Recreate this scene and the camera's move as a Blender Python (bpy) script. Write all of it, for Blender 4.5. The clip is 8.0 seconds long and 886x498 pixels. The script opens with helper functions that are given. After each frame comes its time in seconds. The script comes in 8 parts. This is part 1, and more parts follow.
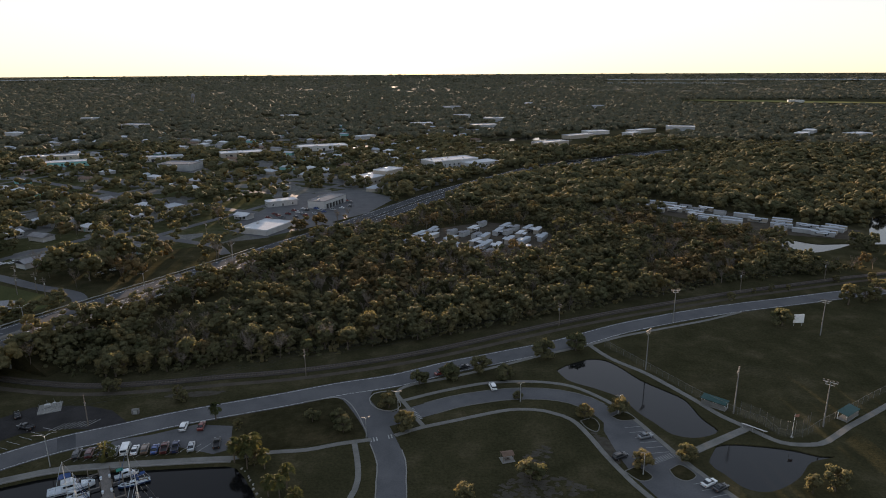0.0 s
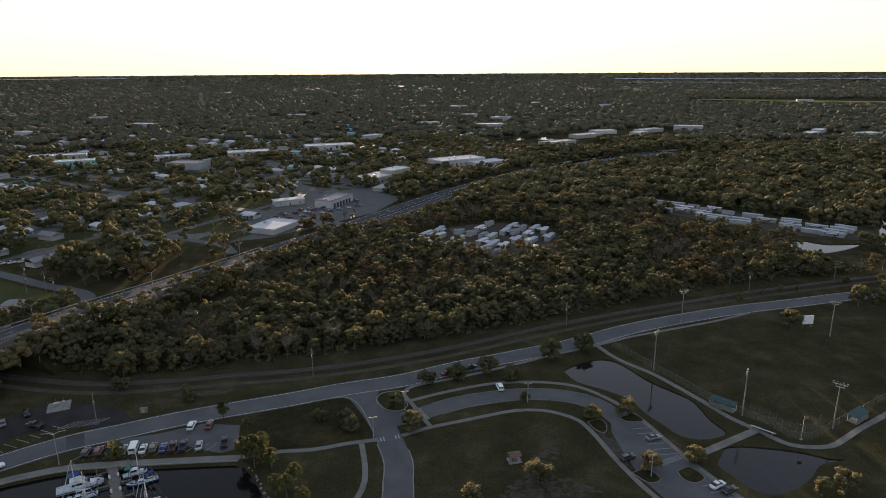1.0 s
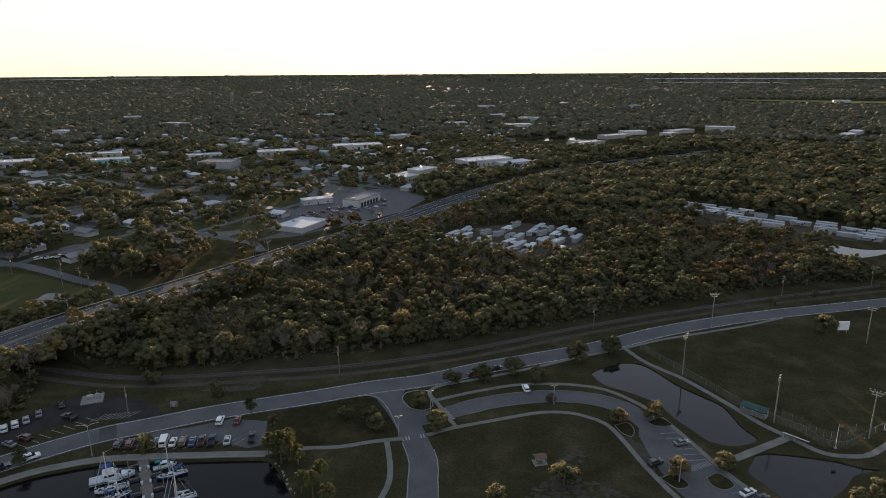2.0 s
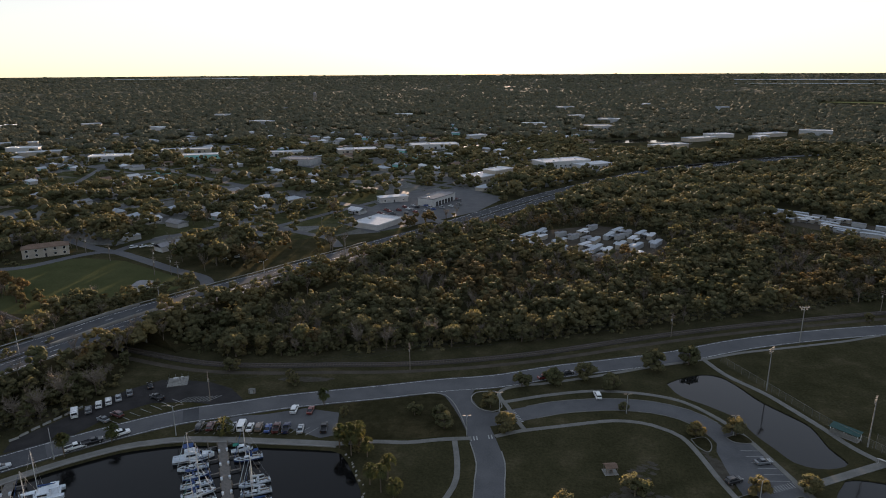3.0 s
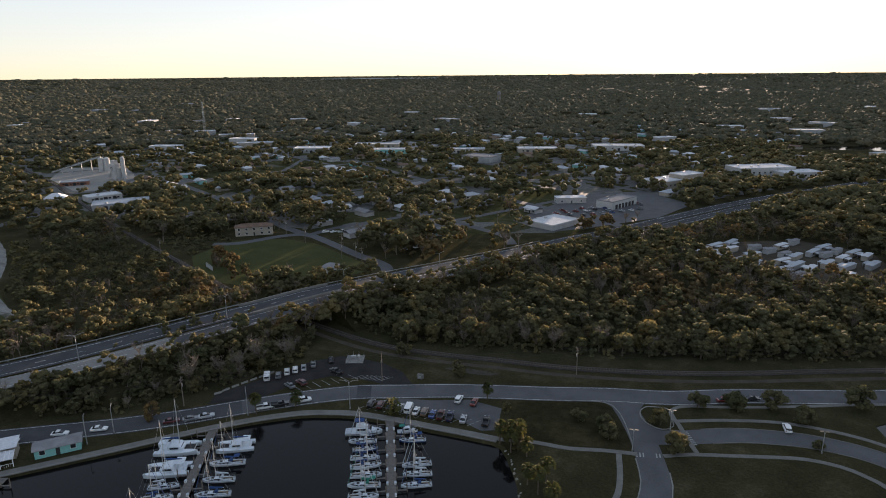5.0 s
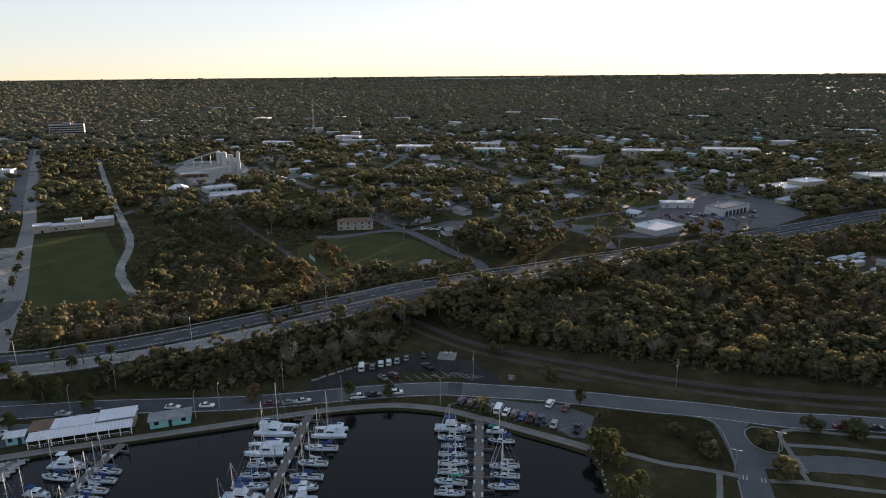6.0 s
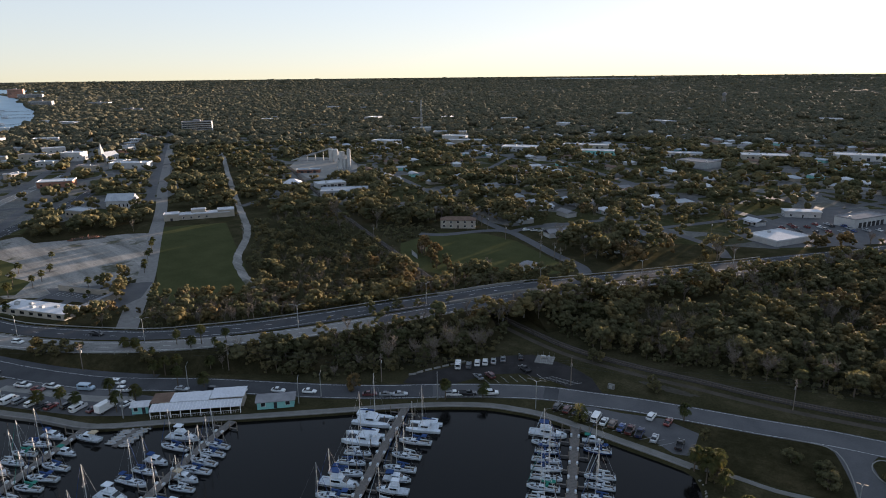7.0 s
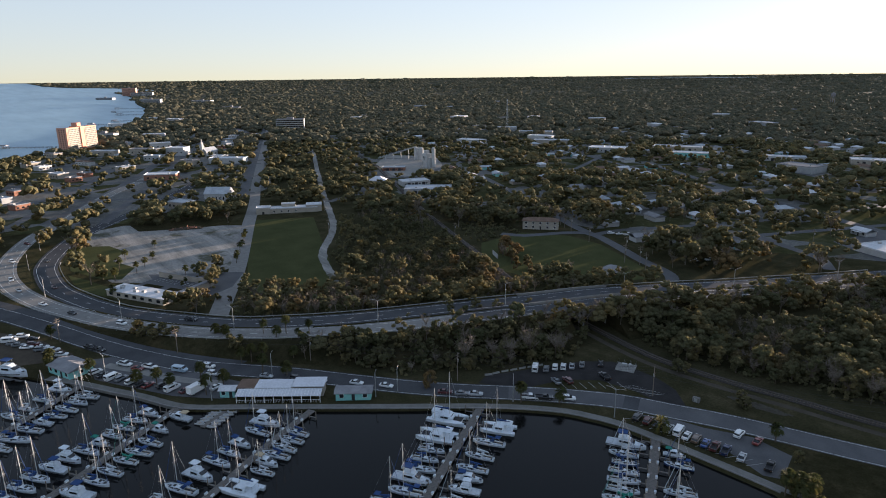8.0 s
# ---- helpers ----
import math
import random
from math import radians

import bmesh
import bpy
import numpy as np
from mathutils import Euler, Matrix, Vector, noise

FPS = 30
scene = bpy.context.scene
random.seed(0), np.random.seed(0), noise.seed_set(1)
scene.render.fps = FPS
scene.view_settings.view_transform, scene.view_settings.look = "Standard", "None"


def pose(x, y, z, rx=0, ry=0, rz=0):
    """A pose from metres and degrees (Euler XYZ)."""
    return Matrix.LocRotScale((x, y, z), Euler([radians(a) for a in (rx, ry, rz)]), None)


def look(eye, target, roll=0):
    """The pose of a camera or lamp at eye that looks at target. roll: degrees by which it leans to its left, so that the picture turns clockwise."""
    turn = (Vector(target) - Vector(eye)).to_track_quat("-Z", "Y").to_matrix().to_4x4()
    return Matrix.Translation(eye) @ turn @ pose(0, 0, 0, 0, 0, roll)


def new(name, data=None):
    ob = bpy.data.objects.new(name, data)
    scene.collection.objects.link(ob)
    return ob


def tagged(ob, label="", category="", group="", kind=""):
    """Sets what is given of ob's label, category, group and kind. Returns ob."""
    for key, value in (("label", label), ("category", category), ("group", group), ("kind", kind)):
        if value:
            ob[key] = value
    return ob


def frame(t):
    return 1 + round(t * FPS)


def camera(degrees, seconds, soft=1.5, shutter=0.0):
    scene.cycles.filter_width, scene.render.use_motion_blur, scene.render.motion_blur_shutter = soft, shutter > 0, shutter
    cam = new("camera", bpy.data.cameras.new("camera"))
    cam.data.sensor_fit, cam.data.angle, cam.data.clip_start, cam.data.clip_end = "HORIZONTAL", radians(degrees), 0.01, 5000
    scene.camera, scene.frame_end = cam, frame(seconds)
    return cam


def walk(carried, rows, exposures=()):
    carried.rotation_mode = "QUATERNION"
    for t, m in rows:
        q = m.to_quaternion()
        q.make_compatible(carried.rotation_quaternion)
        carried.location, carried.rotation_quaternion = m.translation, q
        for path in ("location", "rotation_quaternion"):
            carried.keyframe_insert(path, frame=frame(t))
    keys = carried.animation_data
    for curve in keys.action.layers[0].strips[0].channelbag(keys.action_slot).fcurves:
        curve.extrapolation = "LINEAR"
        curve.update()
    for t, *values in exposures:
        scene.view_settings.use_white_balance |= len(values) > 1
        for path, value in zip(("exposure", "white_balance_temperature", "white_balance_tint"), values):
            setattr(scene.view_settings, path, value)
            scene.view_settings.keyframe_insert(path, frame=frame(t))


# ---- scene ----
cam = camera(69.26, 8.0, soft=1.0)
PATH = [
    (0.0, (0.00, 0.00, 100.00), (-0.000, 96.370, 73.302), -0.316),
    (0.5, (-0.15, 0.16, 100.14), (-0.613, 96.511, 73.374), -0.317),
    (1.0, (-0.31, 0.27, 100.21), (-1.308, 96.609, 73.406), -0.338),
    (1.2, (-0.38, 0.30, 100.18), (-1.433, 96.638, 73.392), -0.342),
    (2.3, (-0.75, 0.44, 100.04), (-8.805, 96.468, 73.316), -0.363),
    (2.5, (-0.82, 0.47, 100.02), (-11.210, 96.273, 73.302), -0.367),
    (3.0, (-0.97, 0.60, 99.91), (-17.288, 95.590, 73.254), -0.323),
    (3.5, (-1.10, 0.76, 99.77), (-23.443, 94.520, 73.118), -0.342),
    (4.0, (-1.22, 0.95, 99.60), (-29.961, 92.962, 72.982), -0.361),
    (4.5, (-1.38, 1.18, 99.37), (-36.843, 90.820, 72.789), -0.510),
    (4.7, (-1.47, 1.29, 99.27), (-39.277, 89.974, 72.709), -0.508),
    (5.8, (-1.97, 1.89, 98.69), (-54.471, 82.795, 72.272), -0.498),
    (6.0, (-2.06, 2.00, 98.59), (-56.729, 81.465, 72.192), -0.496),
    (6.5, (-2.27, 2.32, 98.37), (-63.043, 77.243, 72.027), -0.566),
    (7.0, (-2.45, 2.69, 98.15), (-69.375, 72.208, 71.933), -0.595),
    (7.5, (-2.62, 3.11, 98.01), (-75.446, 66.454, 71.867), -0.625),
    (8.0, (-2.77, 3.57, 97.95), (-78.249, 63.718, 71.786), -0.663),
]
walk(cam, [(t, look(eye, target, roll)) for t, eye, target, roll in PATH], [(0.0, 2.36, 6450, 20), (6.0, 2.34, 6200, 20), (8.0, 2.24, 5750, 18)])

# ---- light: a low evening sun almost dead ahead of the first view ----
SUN_AZ, SUN_EL = -4.2, 3.4          # degrees right of +y, degrees above the horizon
world = bpy.data.worlds.new("evening_sky")
scene.world = world
world.use_nodes = True
wn = world.node_tree
wn.nodes.clear()
w_out = wn.nodes.new("ShaderNodeOutputWorld")
w_bg = wn.nodes.new("ShaderNodeBackground")
w_sky = wn.nodes.new("ShaderNodeTexSky")
w_co = wn.nodes.new("ShaderNodeTexCoord")
w_up = wn.nodes.new("ShaderNodeVectorMath")
w_up.operation = "ADD"
w_up.inputs[1].default_value = (0, 0, 0.045)
w_sky.sky_type = "NISHITA"
w_sky.sun_disc = False
w_sky.sun_elevation = radians(SUN_EL)
w_sky.sun_rotation = radians(SUN_AZ)
w_sky.air_density, w_sky.dust_density, w_sky.ozone_density = 1.0, 0.3, 1.6
w_bg.inputs["Strength"].default_value = 0.125
wn.links.new(w_co.outputs["Generated"], w_up.inputs[0])
wn.links.new(w_up.outputs[0], w_sky.inputs["Vector"])
w_sat = wn.nodes.new("ShaderNodeHueSaturation")
w_sat.inputs["Saturation"].default_value = 1.05
w_haze = wn.nodes.new("ShaderNodeGamma")           # thin evening haze evens the sky out
w_haze.inputs["Gamma"].default_value = 0.4
wn.links.new(w_sky.outputs["Color"], w_haze.inputs["Color"])
wn.links.new(w_haze.outputs["Color"], w_sat.inputs["Color"])
wn.links.new(w_sat.outputs["Color"], w_bg.inputs["Color"])
wn.links.new(w_bg.outputs["Background"], w_out.inputs["Surface"])

sun_data = bpy.data.lights.new("sun", "SUN")
sun_data.energy, sun_data.angle, sun_data.color = 5.0, radians(0.6), (1.0, 0.77, 0.53)
sun = new("sun", sun_data)
a, e = radians(SUN_AZ), radians(SUN_EL)
sun.matrix_world = look((math.sin(a) * math.cos(e) * 100, math.cos(a) * math.cos(e) * 100, math.sin(e) * 100), (0, 0, 0))

# ---- materials ----
def material(name, build):
    m = bpy.data.materials.new(name)
    m.use_nodes = True
    nt = m.node_tree
    bsdf = nt.nodes["Principled BSDF"]
    build(nt, bsdf)
    return m


def ramp(nt, fac, stops):
    r = nt.nodes.new("ShaderNodeValToRGB")
    el = r.color_ramp.elements
    while len(el) < len(stops):
        el.new(0.5)
    for s, (p, c) in zip(el, stops):
        s.position, s.color = p, (*c, 1)
    nt.links.new(fac, r.inputs["Fac"])
    return r.outputs["Color"]


def tex(nt, scale, detail=4.0, rough=0.6, coord="Object", squash=None):
    co = nt.nodes.new("ShaderNodeNewGeometry" if coord == "World" else "ShaderNodeTexCoord")
    src = co.outputs["Position" if coord == "World" else coord]
    if squash:
        mp = nt.nodes.new("ShaderNodeMapping")
        mp.inputs["Scale"].default_value = squash
        nt.links.new(src, mp.inputs["Vector"])
        src = mp.outputs["Vector"]
    n = nt.nodes.new("ShaderNodeTexNoise")
    n.inputs["Scale"].default_value, n.inputs["Detail"].default_value, n.inputs["Roughness"].default_value = scale, detail, rough
    nt.links.new(src, n.inputs["Vector"])
    return n.outputs["Fac"]


def mix(nt, a, b, fac, mode="MIX"):
    n = nt.nodes.new("ShaderNodeMix")
    n.data_type, n.blend_type = "RGBA", mode
    for k, v in ((0, fac), (6, a), (7, b)):
        if hasattr(v, "links"):
            nt.links.new(v, n.inputs[k])
        else:
            n.inputs[k].default_value = v if k == 0 else (*v, 1)
    return n.outputs[2]


def bump(nt, bsdf, fac, strength=0.3, dist=0.1):
    b = nt.nodes.new("ShaderNodeBump")
    b.inputs["Strength"].default_value, b.inputs["Distance"].default_value = strength, dist
    nt.links.new(fac, b.inputs["Height"])
    nt.links.new(b.outputs["Normal"], bsdf.inputs["Normal"])


def worn(name, c1, c2, scale=0.5, rough=0.85, metal=0.0, bumps=0.2, coord="World", fine=6.0, spec=0.12):
    """A surface that wanders between two colours at two scales."""
    def build(nt, p):
        big, small = tex(nt, scale, 5, 0.6, coord), tex(nt, scale * fine, 3, 0.6, coord)
        base = ramp(nt, big, [(0.33, c1), (0.67, c2)])
        mean = tuple((x + y) / 2 for x, y in zip(c1, c2))
        grain = ramp(nt, small, [(0.3, tuple(v * 0.72 for v in mean)), (0.7, tuple(min(1, v * 1.28) for v in mean))])
        nt.links.new(mix(nt, base, grain, 0.4), p.inputs["Base Color"])
        p.inputs["Roughness"].default_value, p.inputs["Metallic"].default_value = rough, metal
        p.inputs["Specular IOR Level"].default_value = spec
        if bumps:
            bump(nt, p, small, bumps, 0.05)
    return material(name, build)


def ground_build(nt, p):
    n1, n2, n3 = tex(nt, 0.012, 6, 0.65, "World"), tex(nt, 0.09, 5, 0.65, "World"), tex(nt, 1.3, 3, 0.7, "World")
    green = ramp(nt, n2, [(0.3, (0.030, 0.029, 0.016)), (0.55, (0.047, 0.043, 0.024)), (0.75, (0.084, 0.070, 0.044))])
    earth = ramp(nt, n3, [(0.3, (0.07, 0.06, 0.038)), (0.7, (0.13, 0.11, 0.075))])
    f = ramp(nt, n1, [(0.56, (0, 0, 0)), (0.72, (0.55, 0.55, 0.55))])
    col = mix(nt, green, earth, f)
    grain = ramp(nt, n3, [(0.25, (0.62, 0.62, 0.62)), (0.75, (1.3, 1.3, 1.2))])
    nt.links.new(mix(nt, col, grain, 1.0, "MULTIPLY"), p.inputs["Base Color"])
    p.inputs["Roughness"].default_value, p.inputs["Specular IOR Level"].default_value = 0.95, 0.0
    bump(nt, p, n3, 0.6, 0.3)


GROUND = material("ground_grass", ground_build)


def lawn_build(nt, p):
    n1, n2, n3 = tex(nt, 0.035, 5, 0.7, "World"), tex(nt, 0.4, 5, 0.7, "World"), tex(nt, 2.5, 3, 0.7, "World")
    col = ramp(nt, n1, [(0.3, (0.023, 0.022, 0.013)), (0.5, (0.036, 0.033, 0.019)), (0.68, (0.064, 0.053, 0.031))])
    col = mix(nt, col, ramp(nt, n2, [(0.3, (0.6, 0.62, 0.55)), (0.7, (1.25, 1.2, 1.1))]), 1.0, "MULTIPLY")
    col = mix(nt, col, ramp(nt, n3, [(0.3, (0.75, 0.75, 0.75)), (0.7, (1.2, 1.2, 1.2))]), 1.0, "MULTIPLY")
    nt.links.new(col, p.inputs["Base Color"])
    p.inputs["Roughness"].default_value, p.inputs["Specular IOR Level"].default_value = 0.95, 0.0
    bump(nt, p, n3, 0.7, 0.2)


LAWN = material("mown_lawn", lawn_build)


def parcels(paved):
    """Built-up ground: yards, gravel and paved lots side by side along the street grid."""
    def build(nt, p):
        geo = nt.nodes.new("ShaderNodeNewGeometry")
        mp = nt.nodes.new("ShaderNodeMapping")
        mp.inputs["Rotation"].default_value = (0, 0, radians(25))
        nt.links.new(geo.outputs["Position"], mp.inputs["Vector"])
        vo = nt.nodes.new("ShaderNodeTexVoronoi")
        vo.distance, vo.voronoi_dimensions = "CHEBYCHEV", "2D"
        vo.inputs["Scale"].default_value = 0.042
        nt.links.new(mp.outputs["Vector"], vo.inputs["Vector"])
        sep = nt.nodes.new("ShaderNodeSeparateColor")
        nt.links.new(vo.outputs["Color"], sep.inputs["Color"])
        yard = ramp(nt, tex(nt, 0.12, 5, 0.7, "World"), [(0.3, (0.035, 0.040, 0.018)), (0.55, (0.060, 0.060, 0.030)), (0.72, (0.12, 0.105, 0.07))])
        lot = ramp(nt, tex(nt, 0.25, 5, 0.7, "World"), [(0.3, (0.10, 0.10, 0.10)), (0.6, (0.16, 0.158, 0.152)), (0.75, (0.22, 0.21, 0.195))])
        pick = ramp(nt, sep.outputs[0], [(1 - paved - 0.02, (0, 0, 0)), (1 - paved + 0.02, (1, 1, 1))])
        fine = ramp(nt, tex(nt, 1.1, 4, 0.7, "World"), [(0.3, (0.7, 0.7, 0.7)), (0.7, (1.25, 1.25, 1.2))])
        nt.links.new(mix(nt, mix(nt, yard, lot, pick), fine, 1.0, "MULTIPLY"), p.inputs["Base Color"])
        p.inputs["Roughness"].default_value, p.inputs["Specular IOR Level"].default_value = 0.95, 0.0
    return build


PARCELS = material("town_ground", parcels(0.36))
PARCELS_DT = material("downtown_ground", parcels(0.62))
FIELD_GRASS = worn("playing_field_grass", (0.044, 0.050, 0.022), (0.072, 0.074, 0.034), 0.07, 0.95, fine=14, spec=0.0)
FIELD_PALE = worn("airfield_grass", (0.13, 0.125, 0.05), (0.20, 0.185, 0.08), 0.02, 0.95, fine=12, spec=0.0)


def leafy(name, dark, mid, tip, through_light=0.4, fine=1.8):
    """Foliage: tone wanders from tree to tree and from clump to clump, some light passing through."""
    def build(nt, p):
        c1 = ramp(nt, tex(nt, fine, 3, 0.65, "World"), [(0.3, dark), (0.5, mid), (0.72, tip)])
        c2 = ramp(nt, tex(nt, 0.075, 2, 0.5, "World"), [(0.3, (0.70, 0.78, 0.74)), (0.5, (1, 1, 1)), (0.72, (1.38, 1.16, 0.95))])
        col = mix(nt, c1, c2, 1.0, "MULTIPLY")
        nt.links.new(col, p.inputs["Base Color"])
        p.inputs["Roughness"].default_value, p.inputs["Specular IOR Level"].default_value = 0.9, 0.03
        tr = nt.nodes.new("ShaderNodeBsdfTranslucent")
        leaves = nt.nodes.new("ShaderNodeBump")
        leaves.inputs["Strength"].default_value, leaves.inputs["Distance"].default_value = 1.0, 0.55 / fine
        nt.links.new(tex(nt, fine * 0.8, 3, 0.75, "World"), leaves.inputs["Height"])
        nt.links.new(leaves.outputs["Normal"], p.inputs["Normal"])
        nt.links.new(leaves.outputs["Normal"], tr.inputs["Normal"])
        nt.links.new(mix(nt, col, (1.15, 1.1, 0.8), 1.0, "MULTIPLY"), tr.inputs["Color"])
        mx = nt.nodes.new("ShaderNodeMixShader")
        mx.inputs["Fac"].default_value = through_light
        out = nt.nodes["Material Output"]
        nt.links.new(p.outputs["BSDF"], mx.inputs[1])
        nt.links.new(tr.outputs["BSDF"], mx.inputs[2])
        nt.links.new(mx.outputs["Shader"], out.inputs["Surface"])
    return material(name, build)


LEAF = leafy("leaves_oak", (0.070, 0.075, 0.041), (0.118, 0.110, 0.060), (0.172, 0.150, 0.080), 0.38)
LEAF_GOLD = leafy("leaves_turning", (0.085, 0.068, 0.038), (0.135, 0.106, 0.057), (0.185, 0.142, 0.074))
LEAF_PALM = leafy("palm_fronds", (0.040, 0.050, 0.022), (0.066, 0.072, 0.030), (0.100, 0.092, 0.038), 0.25)
# the two far leaf colours are paled and greyed in place of haze
LEAF_FAR_HAZE = leafy("leaves_far_haze", (0.080, 0.083, 0.058), (0.122, 0.118, 0.082), (0.168, 0.152, 0.104), 0.35, 0.42)
LEAF_SHEET_HAZE = leafy("canopy_far_haze", (0.095, 0.092, 0.068), (0.140, 0.130, 0.096), (0.180, 0.162, 0.118), 0.35, 0.2)
TWIG = worn("bare_twigs", (0.13, 0.108, 0.086), (0.22, 0.185, 0.15), 0.4, 0.9, bumps=0)
BARK = worn("bark", (0.075, 0.058, 0.042), (0.15, 0.12, 0.09), 1.5, 0.95, coord="Object")
ASPHALT = worn("asphalt_worn", (0.072, 0.073, 0.077), (0.118, 0.118, 0.121), 0.12, 0.75, fine=20, spec=0.05)
ASPHALT_NEW = worn("asphalt_dark", (0.026, 0.025, 0.025), (0.050, 0.047, 0.046), 0.15, 0.75, fine=20, spec=0.0)
ASPHALT_HW = worn("asphalt_highway", (0.054, 0.056, 0.060), (0.088, 0.089, 0.093), 0.1, 0.8, fine=20, spec=0.0)
CONCRETE = worn("concrete", (0.17, 0.167, 0.155), (0.27, 0.263, 0.245), 0.25, 0.85, fine=15, spec=0.04)
FOOTPATH = worn("footpath_concrete", (0.12, 0.117, 0.108), (0.20, 0.195, 0.18), 0.3, 0.9, fine=12, spec=0.0)
CONCRETE_OLD = worn("concrete_old", (0.15, 0.147, 0.14), (0.25, 0.243, 0.23), 0.4, 0.9, fine=12, spec=0.0)
def sand_build(nt, p):
    """Scraped sand and old paving: long streaks, damp patches, weeds."""
    long, blot, fine = tex(nt, 0.05, 6, 0.7, "World", (0.35, 2.2, 1)), tex(nt, 0.03, 5, 0.7, "World"), tex(nt, 0.9, 4, 0.7, "World")
    col = ramp(nt, long, [(0.32, (0.14, 0.135, 0.125)), (0.5, (0.24, 0.232, 0.215)), (0.66, (0.33, 0.315, 0.29))])
    col = mix(nt, col, (0.055, 0.056, 0.030), ramp(nt, blot, [(0.58, (0, 0, 0)), (0.66, (0.8, 0.8, 0.8))]))
    col = mix(nt, col, ramp(nt, fine, [(0.3, (0.7, 0.7, 0.7)), (0.7, (1.2, 1.2, 1.2))]), 1.0, "MULTIPLY")
    nt.links.new(col, p.inputs["Base Color"])
    p.inputs["Roughness"].default_value, p.inputs["Specular IOR Level"].default_value = 0.95, 0.0
    bump(nt, p, fine, 0.4, 0.1)


SAND = material("sandy_lot", sand_build)
DIRT = worn("dirt_track", (0.050, 0.043, 0.034), (0.090, 0.077, 0.061), 0.2, 0.95, fine=10, spec=0.0)
BALLAST = worn("rail_ballast", (0.040, 0.035, 0.031), (0.075, 0.066, 0.058), 0.8, 0.95, fine=8)
STEEL = worn("rail_steel", (0.10, 0.085, 0.075), (0.2, 0.17, 0.15), 2.0, 0.45, 0.8)
PAINT_W = worn("white_marking", (0.50, 0.50, 0.48), (0.72, 0.72, 0.70), 1.0, 0.7, bumps=0)
PAINT_OLD = worn("faded_marking", (0.22, 0.22, 0.21), (0.42, 0.42, 0.41), 1.0, 0.8, bumps=0, spec=0.0)
TRAMPLED = worn("trampled_ground", (0.045, 0.040, 0.032), (0.085, 0.077, 0.062), 0.5, 0.95, fine=8, spec=0.0)
FENCE_GREY = worn("fence_grey", (0.10, 0.098, 0.09), (0.17, 0.165, 0.15), 1.5, 0.6, 0.3, bumps=0, coord="Object")
GALV = worn("galvanised_steel", (0.34, 0.35, 0.35), (0.50, 0.50, 0.49), 1.5, 0.45, 0.6, bumps=0.05, coord="Object")
POLE_WOOD = worn("pole_wood", (0.12, 0.10, 0.08), (0.23, 0.195, 0.16), 1.2, 0.9, coord="Object")
DOCK_WOOD = worn("dock_wood", (0.10, 0.092, 0.085), (0.19, 0.175, 0.16), 0.9, 0.9, fine=8)
ROCK = worn("riprap_stone", (0.16, 0.15, 0.135), (0.33, 0.31, 0.28), 0.7, 0.95, fine=6)
ROOF_W = worn("roof_white", (0.42, 0.43, 0.455), (0.60, 0.61, 0.625), 0.15, 0.95, bumps=0.05, fine=8, spec=0.0)
ROOF_METAL = worn("roof_metal", (0.28, 0.30, 0.33), (0.43, 0.46, 0.49), 0.2, 0.85, 0.0, bumps=0.05, fine=8, spec=0.02)
ROOF_GREY = worn("roof_shingle_grey", (0.16, 0.16, 0.168), (0.28, 0.28, 0.288), 0.4, 0.9, fine=10, spec=0.0)
ROOF_BROWN = worn("roof_shingle_brown", (0.11, 0.075, 0.055), (0.19, 0.13, 0.10), 0.4, 0.9, fine=10)
ROOF_TEAL = worn("roof_teal_metal", (0.016, 0.050, 0.048), (0.032, 0.080, 0.075), 0.5, 0.5, 0.2, fine=8)
WALL_W = worn("wall_white", (0.34, 0.34, 0.335), (0.48, 0.475, 0.465), 0.3, 0.8, fine=10, spec=0.0)
WALL_CREAM = worn("wall_cream", (0.28, 0.25, 0.21), (0.38, 0.345, 0.29), 0.3, 0.8, fine=10, spec=0.0)
WALL_GREY = worn("wall_grey", (0.28, 0.29, 0.29), (0.40, 0.40, 0.40), 0.3, 0.8, fine=10, spec=0.0)
WALL_TEAL = worn("wall_teal", (0.17, 0.40, 0.385), (0.25, 0.50, 0.475), 0.3, 0.75, fine=10, spec=0.0)
WALL_PINK = worn("wall_salmon", (0.48, 0.25, 0.18), (0.58, 0.32, 0.23), 0.05, 0.8, fine=10, spec=0.0)
WALL_BRICK = worn("wall_brick", (0.20, 0.10, 0.07), (0.32, 0.17, 0.12), 0.4, 0.9, fine=10, spec=0.0)
ROOF_BRIGHT = worn("roof_bright_white", (0.48, 0.49, 0.52), (0.62, 0.63, 0.66), 0.2, 0.8, fine=8)
TRIM = worn("trim_white", (0.62, 0.62, 0.61), (0.78, 0.78, 0.77), 0.8, 0.6, bumps=0, coord="Object")
DARK = worn("dark_trim", (0.02, 0.02, 0.022), (0.05, 0.05, 0.052), 1.0, 0.6, bumps=0, coord="Object")
GELCOAT = worn("white_gelcoat", (0.48, 0.53, 0.58), (0.64, 0.69, 0.74), 0.3, 0.3, bumps=0, coord="Object", spec=0.5)
NONSKID = worn("deck_nonskid", (0.34, 0.38, 0.42), (0.52, 0.56, 0.60), 1.0, 0.85, bumps=0.1, coord="Object")
TEAK = worn("deck_tan", (0.34, 0.27, 0.19), (0.48, 0.40, 0.30), 0.8, 0.75, bumps=0.1, coord="Object")
CANVAS_BLUE = worn("canvas_blue", (0.018, 0.042, 0.12), (0.036, 0.075, 0.19), 0.8, 0.85, coord="Object")
CANVAS_TEAL = worn("canvas_green", (0.02, 0.14, 0.11), (0.04, 0.22, 0.17), 0.8, 0.85, coord="Object")
